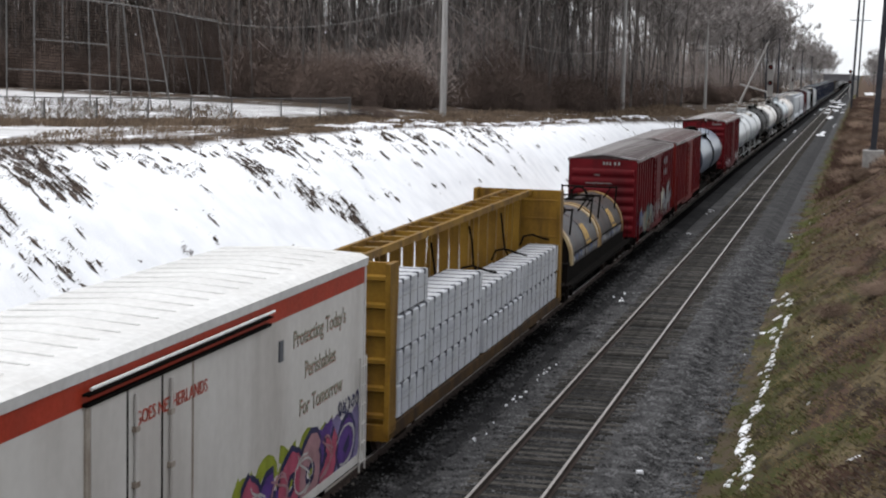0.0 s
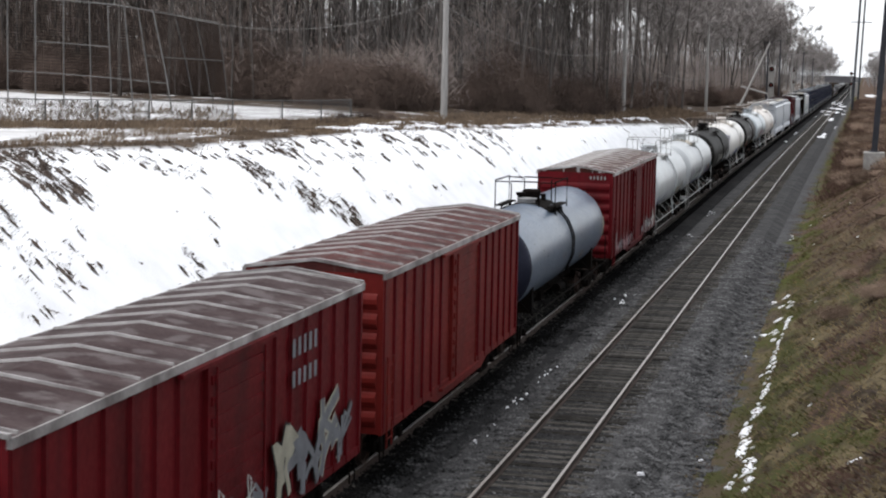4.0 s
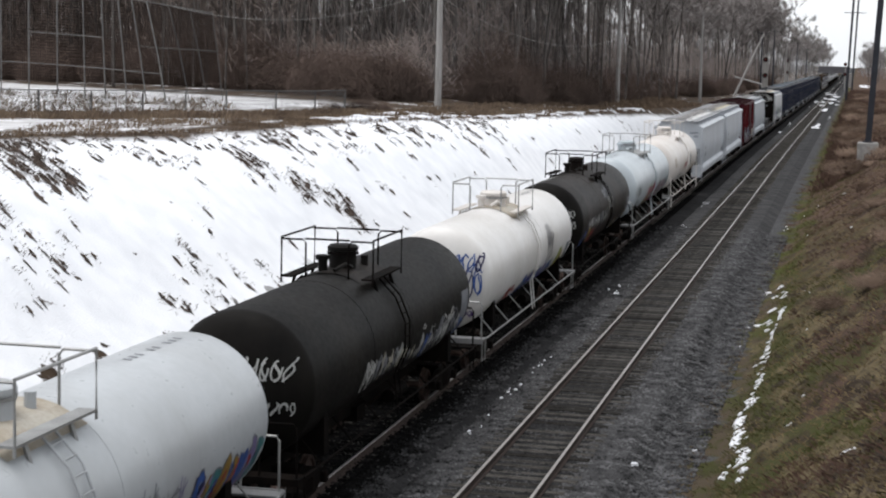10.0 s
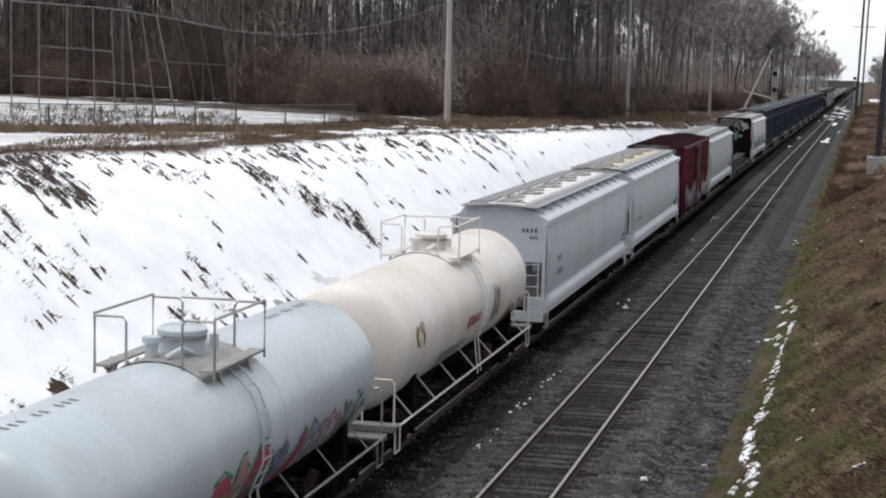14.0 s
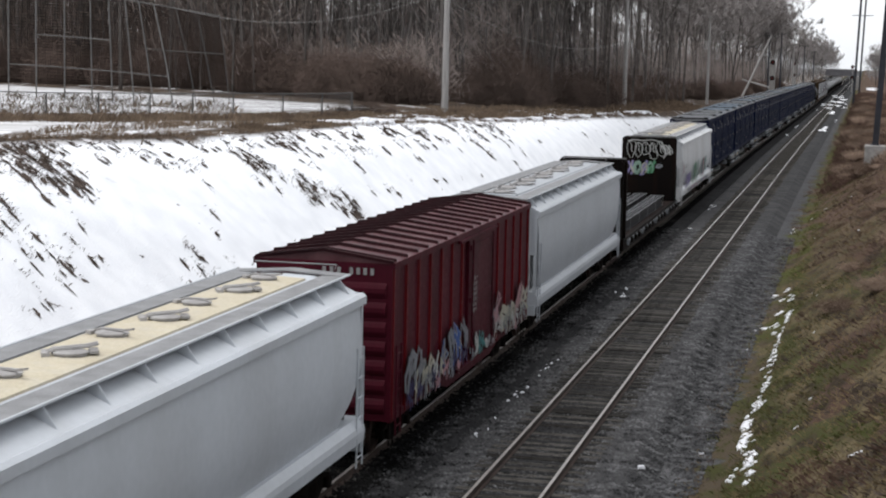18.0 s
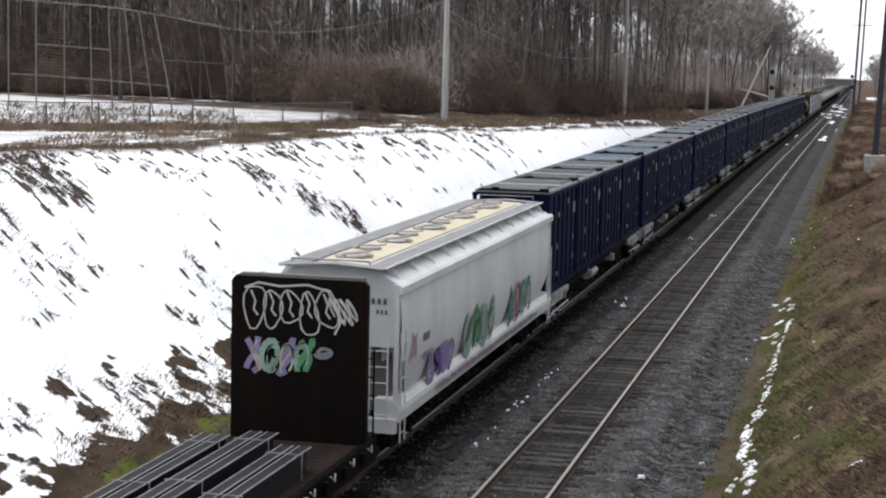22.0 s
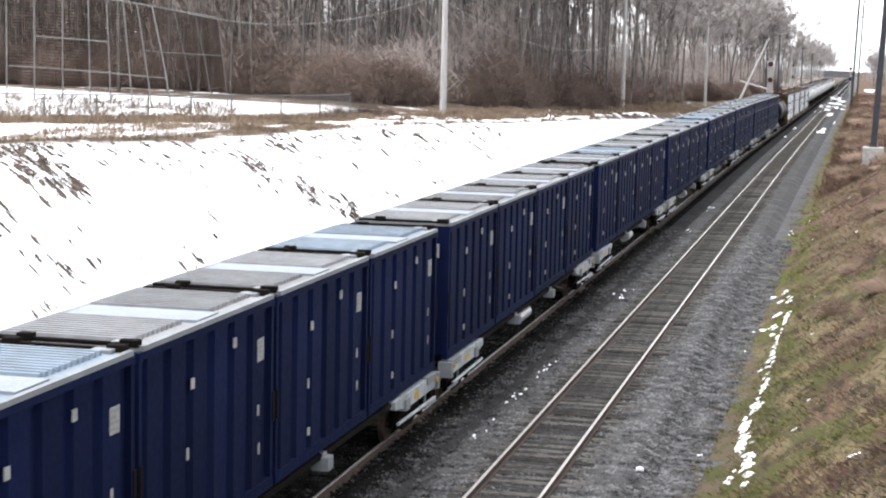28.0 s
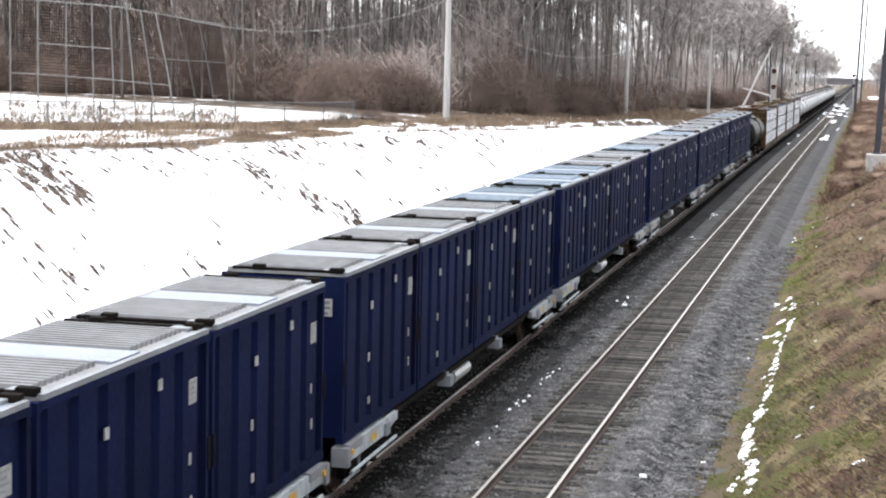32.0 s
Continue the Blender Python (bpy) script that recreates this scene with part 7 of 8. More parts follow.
# ---- woods ----
def bare_tree(seed, height):
    """A leafless trunk with forking limbs, and a haze of twigs as its crown."""
    rnd = random.Random(seed)
    wood, twigs = Mesh(), Mesh()

    def limb(p, d, ln, r, depth):
        pts = [p]
        q, dd = p.copy(), d.copy()
        k = 4 if depth < 2 else 3
        for i in range(k):
            dd = (dd + Vector((rnd.uniform(-1, 1), rnd.uniform(-1, 1), rnd.uniform(-0.3, 0.6))) * (0.10 if depth == 0 else 0.24)).normalized()
            q = q + dd * ln / k
            pts.append(q.copy())
        wood.tube(pts, max(r, 0.012), 6 if depth == 0 else 4 if depth == 1 else 3, r * 0.45)
        if depth >= 1:
            for i in range(6 if depth == 1 else 11 if depth == 2 else 9):
                f = rnd.uniform(0.25, 1.0)
                a = pts[min(len(pts) - 2, int(f * (len(pts) - 1)))].lerp(pts[min(len(pts) - 1, int(f * (len(pts) - 1)) + 1)], rnd.random())
                t = (dd + Vector((rnd.uniform(-1, 1), rnd.uniform(-1, 1), rnd.uniform(-0.5, 0.9))) * 1.1).normalized() * rnd.uniform(0.5, 1.9)
                s = t.orthogonal().normalized() * 0.018
                c = a + t * 0.55 + Vector((rnd.uniform(-0.2, 0.2), rnd.uniform(-0.2, 0.2), 0.1))
                twigs.add([a - s, a + s, c, a + t], [(0, 1, 2), (2, 1, 3)])
                for g in range(3):
                    e = a + t * rnd.uniform(0.4, 0.9)
                    u = (t.normalized() + Vector((rnd.uniform(-1, 1), rnd.uniform(-1, 1), rnd.uniform(-0.4, 1)))).normalized() * rnd.uniform(0.3, 0.8)
                    v = u.orthogonal().normalized() * 0.012
                    twigs.add([e - v, e + v, e + u], [(0, 1, 2)])
        if depth < 3:
            for i in range(rnd.choice((5, 6, 7)) if depth == 0 else rnd.choice((3, 4))):
                f = rnd.uniform(0.38 if depth == 0 else 0.3, 0.98)
                j = min(len(pts) - 2, int(f * (len(pts) - 1)))
                a = pts[j].lerp(pts[j + 1], f * (len(pts) - 1) - j)
                t = (dd * rnd.uniform(0.5, 1.0) + Vector((rnd.uniform(-1, 1), rnd.uniform(-1, 1), rnd.uniform(0.0, 0.5))) * 0.9).normalized()
                limb(a, t, ln * rnd.uniform(0.34, 0.58), r * rnd.uniform(0.28, 0.42), depth + 1)

    limb(Vector((0, 0, 0)), Vector((rnd.uniform(-0.06, 0.06), rnd.uniform(-0.06, 0.06), 1)).normalized(), height, height * 0.0085, 0)
    root = thing("bare_tree", "leafless grey-brown woodland tree", "tree", "bare trees along the line")
    part("trunk", wood, "bark2", root)
    part("crown", twigs, "crown", root, "haze of fine brown twigs")
    return root


rnd = random.Random(7)
kinds = [bare_tree(100 + i, 17.0 + 1.1 * (i % 5)) for i in range(7)]
spots = []
for i in range(95):            # the corner of the woods behind the field
    f = rnd.random()
    x = -92 + 66 * f
    front = 153 if x < -60 else 153 + (x + 60) / 34 * (-26) if x < -33 else 127 + (x + 33) * 4.5
    spots.append((x, front + 2 + 34 * rnd.random() ** 1.5))
for i in range(150):           # and along the pole line into the distance
    y = 165 + 560 * rnd.random() ** 1.3
    spots.append((-28.8 - 21 * rnd.random() ** 1.6 + 2.0 * math.sin(y * 0.05), y))
for i in range(80):
    y = 700 + 900 * rnd.random()
    spots.append((-24.0 - 16 * rnd.random(), y))
for i in range(26):            # far off on the other side
    spots.append((3.0 + 15 * rnd.random(), 720 + 330 * rnd.random()))
used = set()
for i, (x, y) in enumerate(spots):
    k = i % len(kinds)
    size = rnd.uniform(0.85, 1.15) * (0.58 if x > 0 else 1.0 if y < 420 else 1.1 if y < 750 else 0.78)
    m = pose(x, y, sit(x, y, 0.2), 0, 0, rnd.uniform(0, 360)) @ Matrix.Scale(size, 4)
    if k not in used:
        used.add(k)
        kinds[k].matrix_basis = m
    else:
        t = copy_thing(kinds[k], m)
        t.scale = m.to_scale()


def spray(verts, faces, x, y, z, hgt, count, spread, rnd, wmin=0.012, wmax=0.03, up=1.0, ln=(0.5, 1.6), side=0.7):
    """Loose twigs rising from a spot."""
    for i in range(count):
        a = rnd.uniform(0, 6.283)
        r = spread * math.sqrt(rnd.random())
        zz = z + hgt * rnd.random() ** 1.1
        px, py = x + r * math.cos(a), y + r * math.sin(a)
        t = rnd.uniform(*ln)
        dx, dy, dz = rnd.uniform(-1, 1) * t * side, rnd.uniform(-1, 1) * t * side, rnd.uniform(-0.35, 1.0) * t * up
        w = rnd.uniform(wmin, wmax)
        k = len(verts)
        verts += [(px - w, py, zz), (px + w, py, zz), (px + dx * 0.6 + w, py + dy * 0.6, zz + dz * 0.7), (px + dx, py + dy, zz + dz)]
        faces += [(k, k + 1, k + 2), (k, k + 2, k + 3)]


def stuff(name, verts, faces, material, label, category):
    me = bpy.data.meshes.new(name)
    me.from_pydata(verts, [], faces)
    me.materials.append(M[material])
    return tagged(new(name, me), label, category, kind="stuff")


def far_woods():
    rnd = random.Random(11)
    v, f, v2, f2 = [], [], [], []
    ms = Mesh()
    for i in range(2000):
        if i < 1200:
            x = -150 + 126 * rnd.random()
            y = (158 if x < -60 else 135 + max(0, (x + 33)) * 5) + 75 * rnd.random()
        else:
            y = 170 + 700 * rnd.random()
            x = -30 - 40 * rnd.random()
        z = ground_z(x, y) - 0.2
        hgt = rnd.uniform(10, 18)
        r = rnd.choice((0.05, 0.07, 0.1, 0.14, 0.2))
        lx, ly = rnd.uniform(-0.8, 0.8), rnd.uniform(-0.8, 0.8)
        ms.tube([(x, y, z), (x + lx * 0.4, y + ly * 0.4, z + hgt * 0.5), (x + lx, y + ly, z + hgt)], r, 4, r * 0.4)
        lit = x > -0.31 * y      # thinner above the brush where sky shows; lit twigs painted paler
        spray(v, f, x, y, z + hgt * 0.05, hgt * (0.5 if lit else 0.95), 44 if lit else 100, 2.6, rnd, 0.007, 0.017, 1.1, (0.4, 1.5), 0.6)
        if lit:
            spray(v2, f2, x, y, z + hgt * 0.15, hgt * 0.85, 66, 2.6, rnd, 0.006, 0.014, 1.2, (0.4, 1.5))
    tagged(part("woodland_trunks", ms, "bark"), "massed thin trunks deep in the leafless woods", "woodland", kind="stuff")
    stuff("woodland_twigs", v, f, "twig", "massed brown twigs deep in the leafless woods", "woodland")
    stuff("woodland_sprigs", v2, f2, "crown", "fine woodland twigs against the sky, painted paler as if lit", "woodland")
    v, f, v3, f3 = [], [], [], []
    for i in range(1500):     # vines and saplings between the front trunks
        if i < 900:
            x = -120 + 90 * rnd.random()
            y = (150 if x < -60 else 151 + (x + 60) / 27 * (-24) if x < -33 else 127 + (x + 33) * 4.6) + 3 + 22 * rnd.random()
        else:
            y = 165 + 420 * rnd.random() ** 1.4
            x = -29.5 - 12 * rnd.random()
        tall = noise.noise(Vector((x * 0.06, y * 0.03, 8.0)))
        hgt = 3.0 + 9.0 * smooth(-0.15, 0.4, tall) + (5.0 if x < -0.33 * y else 0.0) + (3.5 if i >= 900 else 0.0)
        # saplings on the lit side take the lighter thicket colour
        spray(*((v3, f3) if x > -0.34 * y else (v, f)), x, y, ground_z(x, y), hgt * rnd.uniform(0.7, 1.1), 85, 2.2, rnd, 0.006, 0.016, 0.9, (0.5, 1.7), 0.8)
    stuff("pale_thicket", v3, f3, "thicket_lit", "brown tangle of saplings, painted paler as if lit", "woodland")
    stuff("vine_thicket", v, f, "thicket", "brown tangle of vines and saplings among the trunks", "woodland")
    v, f = [], []
    for i in range(1000):     # the thick of the wood closes the view behind
        x = -240 + 200 * rnd.random()
        y = 235 + 30 * rnd.random() - (30 if x > -60 else 0)
        spray(v, f, x, y, ground_z(x, y), (19 if x < -75 else 12) * rnd.uniform(0.7, 1.1), 250, 3.5, rnd, 0.014, 0.03, 1.2, (0.6, 1.9), 0.5)
    for i in range(500):
        y = 250 + 560 * rnd.random()
        x = -52 - 20 * rnd.random()
        spray(v, f, x, y, ground_z(x, y), 8 * rnd.uniform(0.6, 1.1), 60, 3.5, rnd, 0.02, 0.06, 1.0, (1.0, 3.0), 0.5)
    stuff("deep_woods", v, f, "deep", "thick tangle of leafless woods behind the front trees", "woodland")
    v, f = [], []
    # horizon woods in pale grey: haze worked into their colour
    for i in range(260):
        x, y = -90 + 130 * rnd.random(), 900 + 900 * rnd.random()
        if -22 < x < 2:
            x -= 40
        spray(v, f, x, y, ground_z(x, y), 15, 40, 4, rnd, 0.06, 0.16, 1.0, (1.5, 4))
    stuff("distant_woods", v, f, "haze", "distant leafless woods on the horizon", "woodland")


far_woods()


def brush(seed, hgt, wide, count, label="tangled red-brown leafless brush at the wood's edge", material="brush", group="brush along the woods"):
    rnd = random.Random(seed)
    v, f = [], []
    for i in range(count):
        a, r = rnd.uniform(0, 6.283), wide * math.sqrt(rnd.random())
        ht = hgt * (1 - (r / wide) ** 2 * 0.7) * rnd.uniform(0.6, 1.1)
        x, y = r * math.cos(a), r * math.sin(a)
        ox, oy = rnd.uniform(-0.8, 0.8), rnd.uniform(-0.8, 0.8)
        w = rnd.uniform(0.008, 0.02)
        k = len(v)
        v += [(x - w, y, -0.1), (x + w, y, -0.1), (x + ox * 0.4 - w, y + oy * 0.4, ht * 0.6), (x + ox * 0.4 + w, y + oy * 0.4, ht * 0.6), (x + ox * 1.2, y + oy * 1.2, ht * rnd.uniform(0.75, 1.0))]
        f += [(k, k + 1, k + 3, k + 2), (k + 2, k + 3, k + 4)]
        spray(v, f, x + ox * 0.5, y + oy * 0.5, ht * 0.15, ht * 0.8, 9, 0.7, rnd, 0.006, 0.014, 0.6, (0.3, 0.9), 1.0)
    me = bpy.data.meshes.new("thicket")
    me.from_pydata(v, [], f)
    b = thing("brush_clump", label, "bush", group)
    part("thicket", me, material, b)
    return b


clumps = [brush(50 + i, 3.6 + 0.6 * i, 2.0 + 0.4 * i, 420 + 90 * i) for i in range(4)]
spots = [(-30.5, 152.0, 1.3), (-31.5, 148.5, 0.9), (-32.6, 156.0, 1.5), (-29.0, 158.0, 1.0), (-35.0, 139.0, 0.8), (-38.5, 136.0, 0.7), (-30.3, 104.8, 0.26), (-29.8, 106.3, 0.28), (-30.9, 103.2, 0.22), (-29.2, 108.4, 0.2)]
for i in range(80):
    f = i / 80
    x = -85 + 60 * f + rnd.uniform(-1, 1)
    front = 151 if x < -60 else 151 + (x + 60) / 27 * (-24) if x < -33 else 127 + (x + 33) * 4.6
    spots.append((x, front + rnd.uniform(-1, 5), rnd.uniform(0.55, 1.2)))
for i in range(70):
    y = 162 + 400 * (i / 70) ** 1.3
    spots.append((-26.2 + rnd.uniform(-2.5, 0.6), y + rnd.uniform(-3, 3), rnd.uniform(0.35, 1.0)))
for i, (x, y, s) in enumerate(spots):
    m = pose(x, y, sit(x, y), 0, 0, rnd.uniform(0, 360)) @ Matrix.Scale(s, 4)
    if i < 4:
        clumps[3 - i].matrix_basis = m
    else:
        t = copy_thing(clumps[i % 4], m)
        t.scale = m.to_scale()

bramble = [brush(70 + i, 0.9, 1.0 + 0.3 * i, 260, "low reddish bramble on the grassy bank", "bramble", "brambles on the bank") for i in range(2)]
for i in range(100):
    if i < 30:
        y = 58 + 150 * rnd.random() ** 1.3
        x, size = -0.6 + 4.2 * rnd.random(), rnd.uniform(0.3, 0.6)
    else:
        y = 120 + 330 * rnd.random() ** 1.2
        x, size = -0.9 + 5.5 * rnd.random() ** 1.2, rnd.uniform(0.4, 1.0)
    m = pose(x, y, sit(x, y), 0, 0, rnd.uniform(0, 360)) @ Matrix.Scale(size, 4)
    if i < 2:
        bramble[i].matrix_basis = m
    else:
        t = copy_thing(bramble[i % 2], m)
        t.scale = m.to_scale()

# ---- grass, tufts, snow scraps and stones ----
def blades(v, f, x, y, n, hgt, lean, rnd, w=0.012, spread=0.12, mess=0.5, rise=1.0):
    for i in range(n):
        px, py = x + rnd.gauss(0, spread), y + rnd.gauss(0, spread)
        z = ground_z(px, py) - 0.02
        h = hgt * rnd.uniform(0.5, 1.2)
        dx, dy = lean[0] * h + rnd.uniform(-mess, mess) * h, lean[1] * h + rnd.uniform(-mess, mess) * h
        h *= rise
        ww = w * rnd.uniform(0.6, 1.5)
        a = rnd.uniform(0, 3.14)
        ca, sa = math.cos(a) * ww, math.sin(a) * ww
        k = len(v)
        v += [(px - ca, py - sa, z), (px + ca, py + sa, z), (px + dx * 0.5 + ca * 0.7, py + dy * 0.5 + sa * 0.7, z + h * 0.7), (px + dx, py + dy, z + h * 0.85)]
        f += [(k, k + 1, k + 2), (k, k + 2, k + 3)]


def blob(ms, x, y, r, rnd, h=0.05, z=None, stretch=1.0):
    n = 13
    ph = [rnd.uniform(0.35, 1.2) for _ in range(n)]
    def ring(s, dz):
        out = []
        for k in range(n):
            a = 6.2832 * k / n
            px, py = x + r * s * ph[k] * math.cos(a), y + r * s * ph[k] * math.sin(a) * stretch
            out.append((px, py, (ground_z(px, py) if z is None else z) + dz))
        return out
    ms.rings([ring(1.0, -0.02), ring(0.92, h * 0.7), ring(0.6, h)])


def slope_tufts():
    rnd = random.Random(21)
    v, f = [], []
    def pad(x, y, ln, wd):
        """A ragged sliver of bare turf lying down the slope."""
        a = rnd.gauss(-0.1, 0.22)
        dx, dy = math.cos(a), math.sin(a)
        left, right = [], []
        n = 6
        for k in range(n + 1):
            q = k / n
            w = wd * (0.25 + max(0.0, math.sin(math.pi * min(1.0, q * 1.05 + 0.05))) ** 0.8) * rnd.uniform(0.45, 1.1)
            bend = rnd.uniform(-0.3, 0.3) * wd
            px, py = x + dx * ln * q - dy * bend, y + dy * ln * q + dx * bend
            for side, sg in ((left, 1), (right, -1)):
                qx, qy = px - dy * w * sg, py + dx * w * sg
                side.append((qx, qy, ground_z(qx, qy) + 0.035))
        k = len(v)
        v.extend(left + right)
        f.extend([(k + i, k + i + 1, k + n + 2 + i, k + n + 1 + i) for i in range(n)])

    def streak(x, y, ln, n, big=1.0):
        """Slivers of bare turf drawn out down the slope, with a few short blades."""
        for i in range(max(1, n // 5)):
            t = rnd.random() * ln
            pad(x + t * 0.95, y - t * 0.15 + rnd.gauss(0, 0.16), rnd.uniform(0.16, 0.44) * big, rnd.uniform(0.05, 0.14) * big * max(0.8, min(1.5, y / 60)))
        for i in range(n):
            t = rnd.random() * ln
            blades(v, f, x + t * 0.95, y - t * 0.15 + rnd.gauss(0, 0.2), 3, 0.10, (0.7, 0.0), rnd, 0.009, 0.06)
    for cx, cy, sx, sy, n in ((-24.3, 49.0, 0.5, 1.1, 40), (-25.4, 47.5, 0.5, 1.4, 30), (-21.4, 67.5, 0.35, 0.7, 16), (-20.3, 69.7, 0.4, 0.6, 14), (-22.8, 65.3, 0.35, 0.6, 12),
                              (-21.8, 43.9, 0.7, 1.0, 9), (-22.5, 45.0, 0.6, 1.0, 6), (-20.6, 52.7, 0.4, 0.7, 5), (-18.6, 39.5, 0.6, 3.0, 10), (-18.3, 46.0, 0.6, 3.0, 10), (-18.0, 53.0, 0.8, 3.5, 20), (-17.6, 60.0, 0.7, 3.5, 12), (-17.4, 46.0, 0.5, 4.0, 26)):
        for i in range(n):
            streak(cx + rnd.gauss(0, sx) - 0.4, cy + rnd.gauss(0, sy), rnd.uniform(0.3, 1.3), rnd.randint(8, 16), 1.15 if n > 20 else 0.95)
    for i in range(150):      # streaks trailing down from the crest
        y = 46 + 62 * rnd.random()
        streak(lerp_table(y, CREST_X) + rnd.uniform(0.0, 2.4) * rnd.random(), y, rnd.uniform(0.3, 1.2), rnd.randint(4, 11), 1.1)
    for i in range(300):
        y = 36 + 150 * rnd.random() ** 1.4
        cx = lerp_table(y, CREST_X)
        if noise.noise(Vector((0.0, y * 0.22, cx * 0.2))) < rnd.uniform(-0.35, 0.35):
            continue
        x = cx + (cx * -1 - 16.4) * rnd.random() ** 0.9 * 0.95
        if x < -16.6:
            streak(x, y, rnd.uniform(0.1, 0.8), rnd.randint(1, 5))
    stuff("slope_tufts", v, f, "tuft", "dark dead grass tufts poking through the snowy slope", "grass")
    v, f = [], []
    for i in range(3000):     # fringe along the crest, the path and the field's edge
        y = 40 + 170 * rnd.random() ** 1.2
        cx = lerp_table(y, CREST_X)
        band = rnd.random()
        x = cx + (rnd.gauss(-0.4, 0.35) if band < 0.7 else rnd.uniform(-5, 0))
        blades(v, f, x, y, 4, 0.2, (0.1, 0), rnd, 0.013, 0.15)
    for i in range(3000):     # rank grass at the foot of the poles and woods
        y = 112 + 130 * rnd.random()
        x = lerp_table(y, CREST_X) - 1.0 - 5 * rnd.random()
        blades(v, f, x, y, 5, 0.5, (0.1, 0), rnd, 0.02, 0.3)
    for x, y in [(a + (c - a) * k / 60, b + (d - b) * k / 60) for (a, b), (c, d) in zip(FENCE, FENCE[1:]) for k in range(110)]:
        blades(v, f, x + 0.3 + rnd.gauss(0, 0.8), y - 1.1 + rnd.gauss(0, 0.8), 6, 0.3 * rnd.uniform(0.3, 1.3), (0.1, 0), rnd, 0.010, 0.25)
    for i in range(420):      # brown weeds low on the slope
        y = 36 + 34 * rnd.random()
        blades(v, f, -16.9 + rnd.gauss(0, 0.5), y, 9, 0.17, (0.3, 0), rnd, 0.014, 0.16)
    for i in range(5200):     # rank grass spreading wider towards the woods, and weeds poking through the field's snow
        y = 74 + 52 * rnd.random()
        x = lerp_table(y, CREST_X) - 1.2 - (1.5 + 6.5 * smooth(74, 100, y)) * rnd.random()
        if noise.noise(Vector((x * 0.35, y * 0.2, 5))) > rnd.uniform(-0.25, 0.1):
            blades(v, f, x, y, 6, 0.22, (0.1, 0), rnd, 0.011, 0.3)
    for i in range(750):
        y = 80 + 34 * rnd.random()
        x = -0.47 * y - 5 + 16 * rnd.random()
        if x > lerp_table(y, CREST_X) - 6 or noise.noise(Vector((x * 0.25, y * 0.12, 9))) < -0.12:
            continue
        blades(v, f, x, y, 7, rnd.uniform(0.15, 0.55), (0.05, 0), rnd, 0.008, 0.22)
    for (a, b), (c, d) in zip(FENCE, FENCE[1:]):      # ragged strip a little in front of the fence
        for k in range(230):
            q = rnd.random()
            x, y = a + (c - a) * q + 1.3 + rnd.gauss(0, 0.5), b + (d - b) * q - 3.2 + rnd.gauss(0, 1.1)
            if noise.noise(Vector((x * 0.5, y * 0.5, 12))) > -0.12:
                blades(v, f, x, y, 8, 0.42 * rnd.uniform(0.5, 1.2), (0.1, 0), rnd, 0.011, 0.35)
    for i in range(3000):     # tussocks breaking up the snow between fence and path
        q = rnd.random()
        y = 66 + 44 * q
        x = lerp_table(y, CREST_X) - 2.0 - 9 * rnd.random()
        if noise.noise(Vector((x * 0.5, y * 0.22, 31))) > 0.12:
            blades(v, f, x, y, 7, 0.3 * rnd.uniform(0.4, 1.2), (0.1, 0), rnd, 0.011, 0.3)
    stuff("crest_grass", v, f, "dead", "dead brown grass along the top of the cutting", "grass")


slope_tufts()


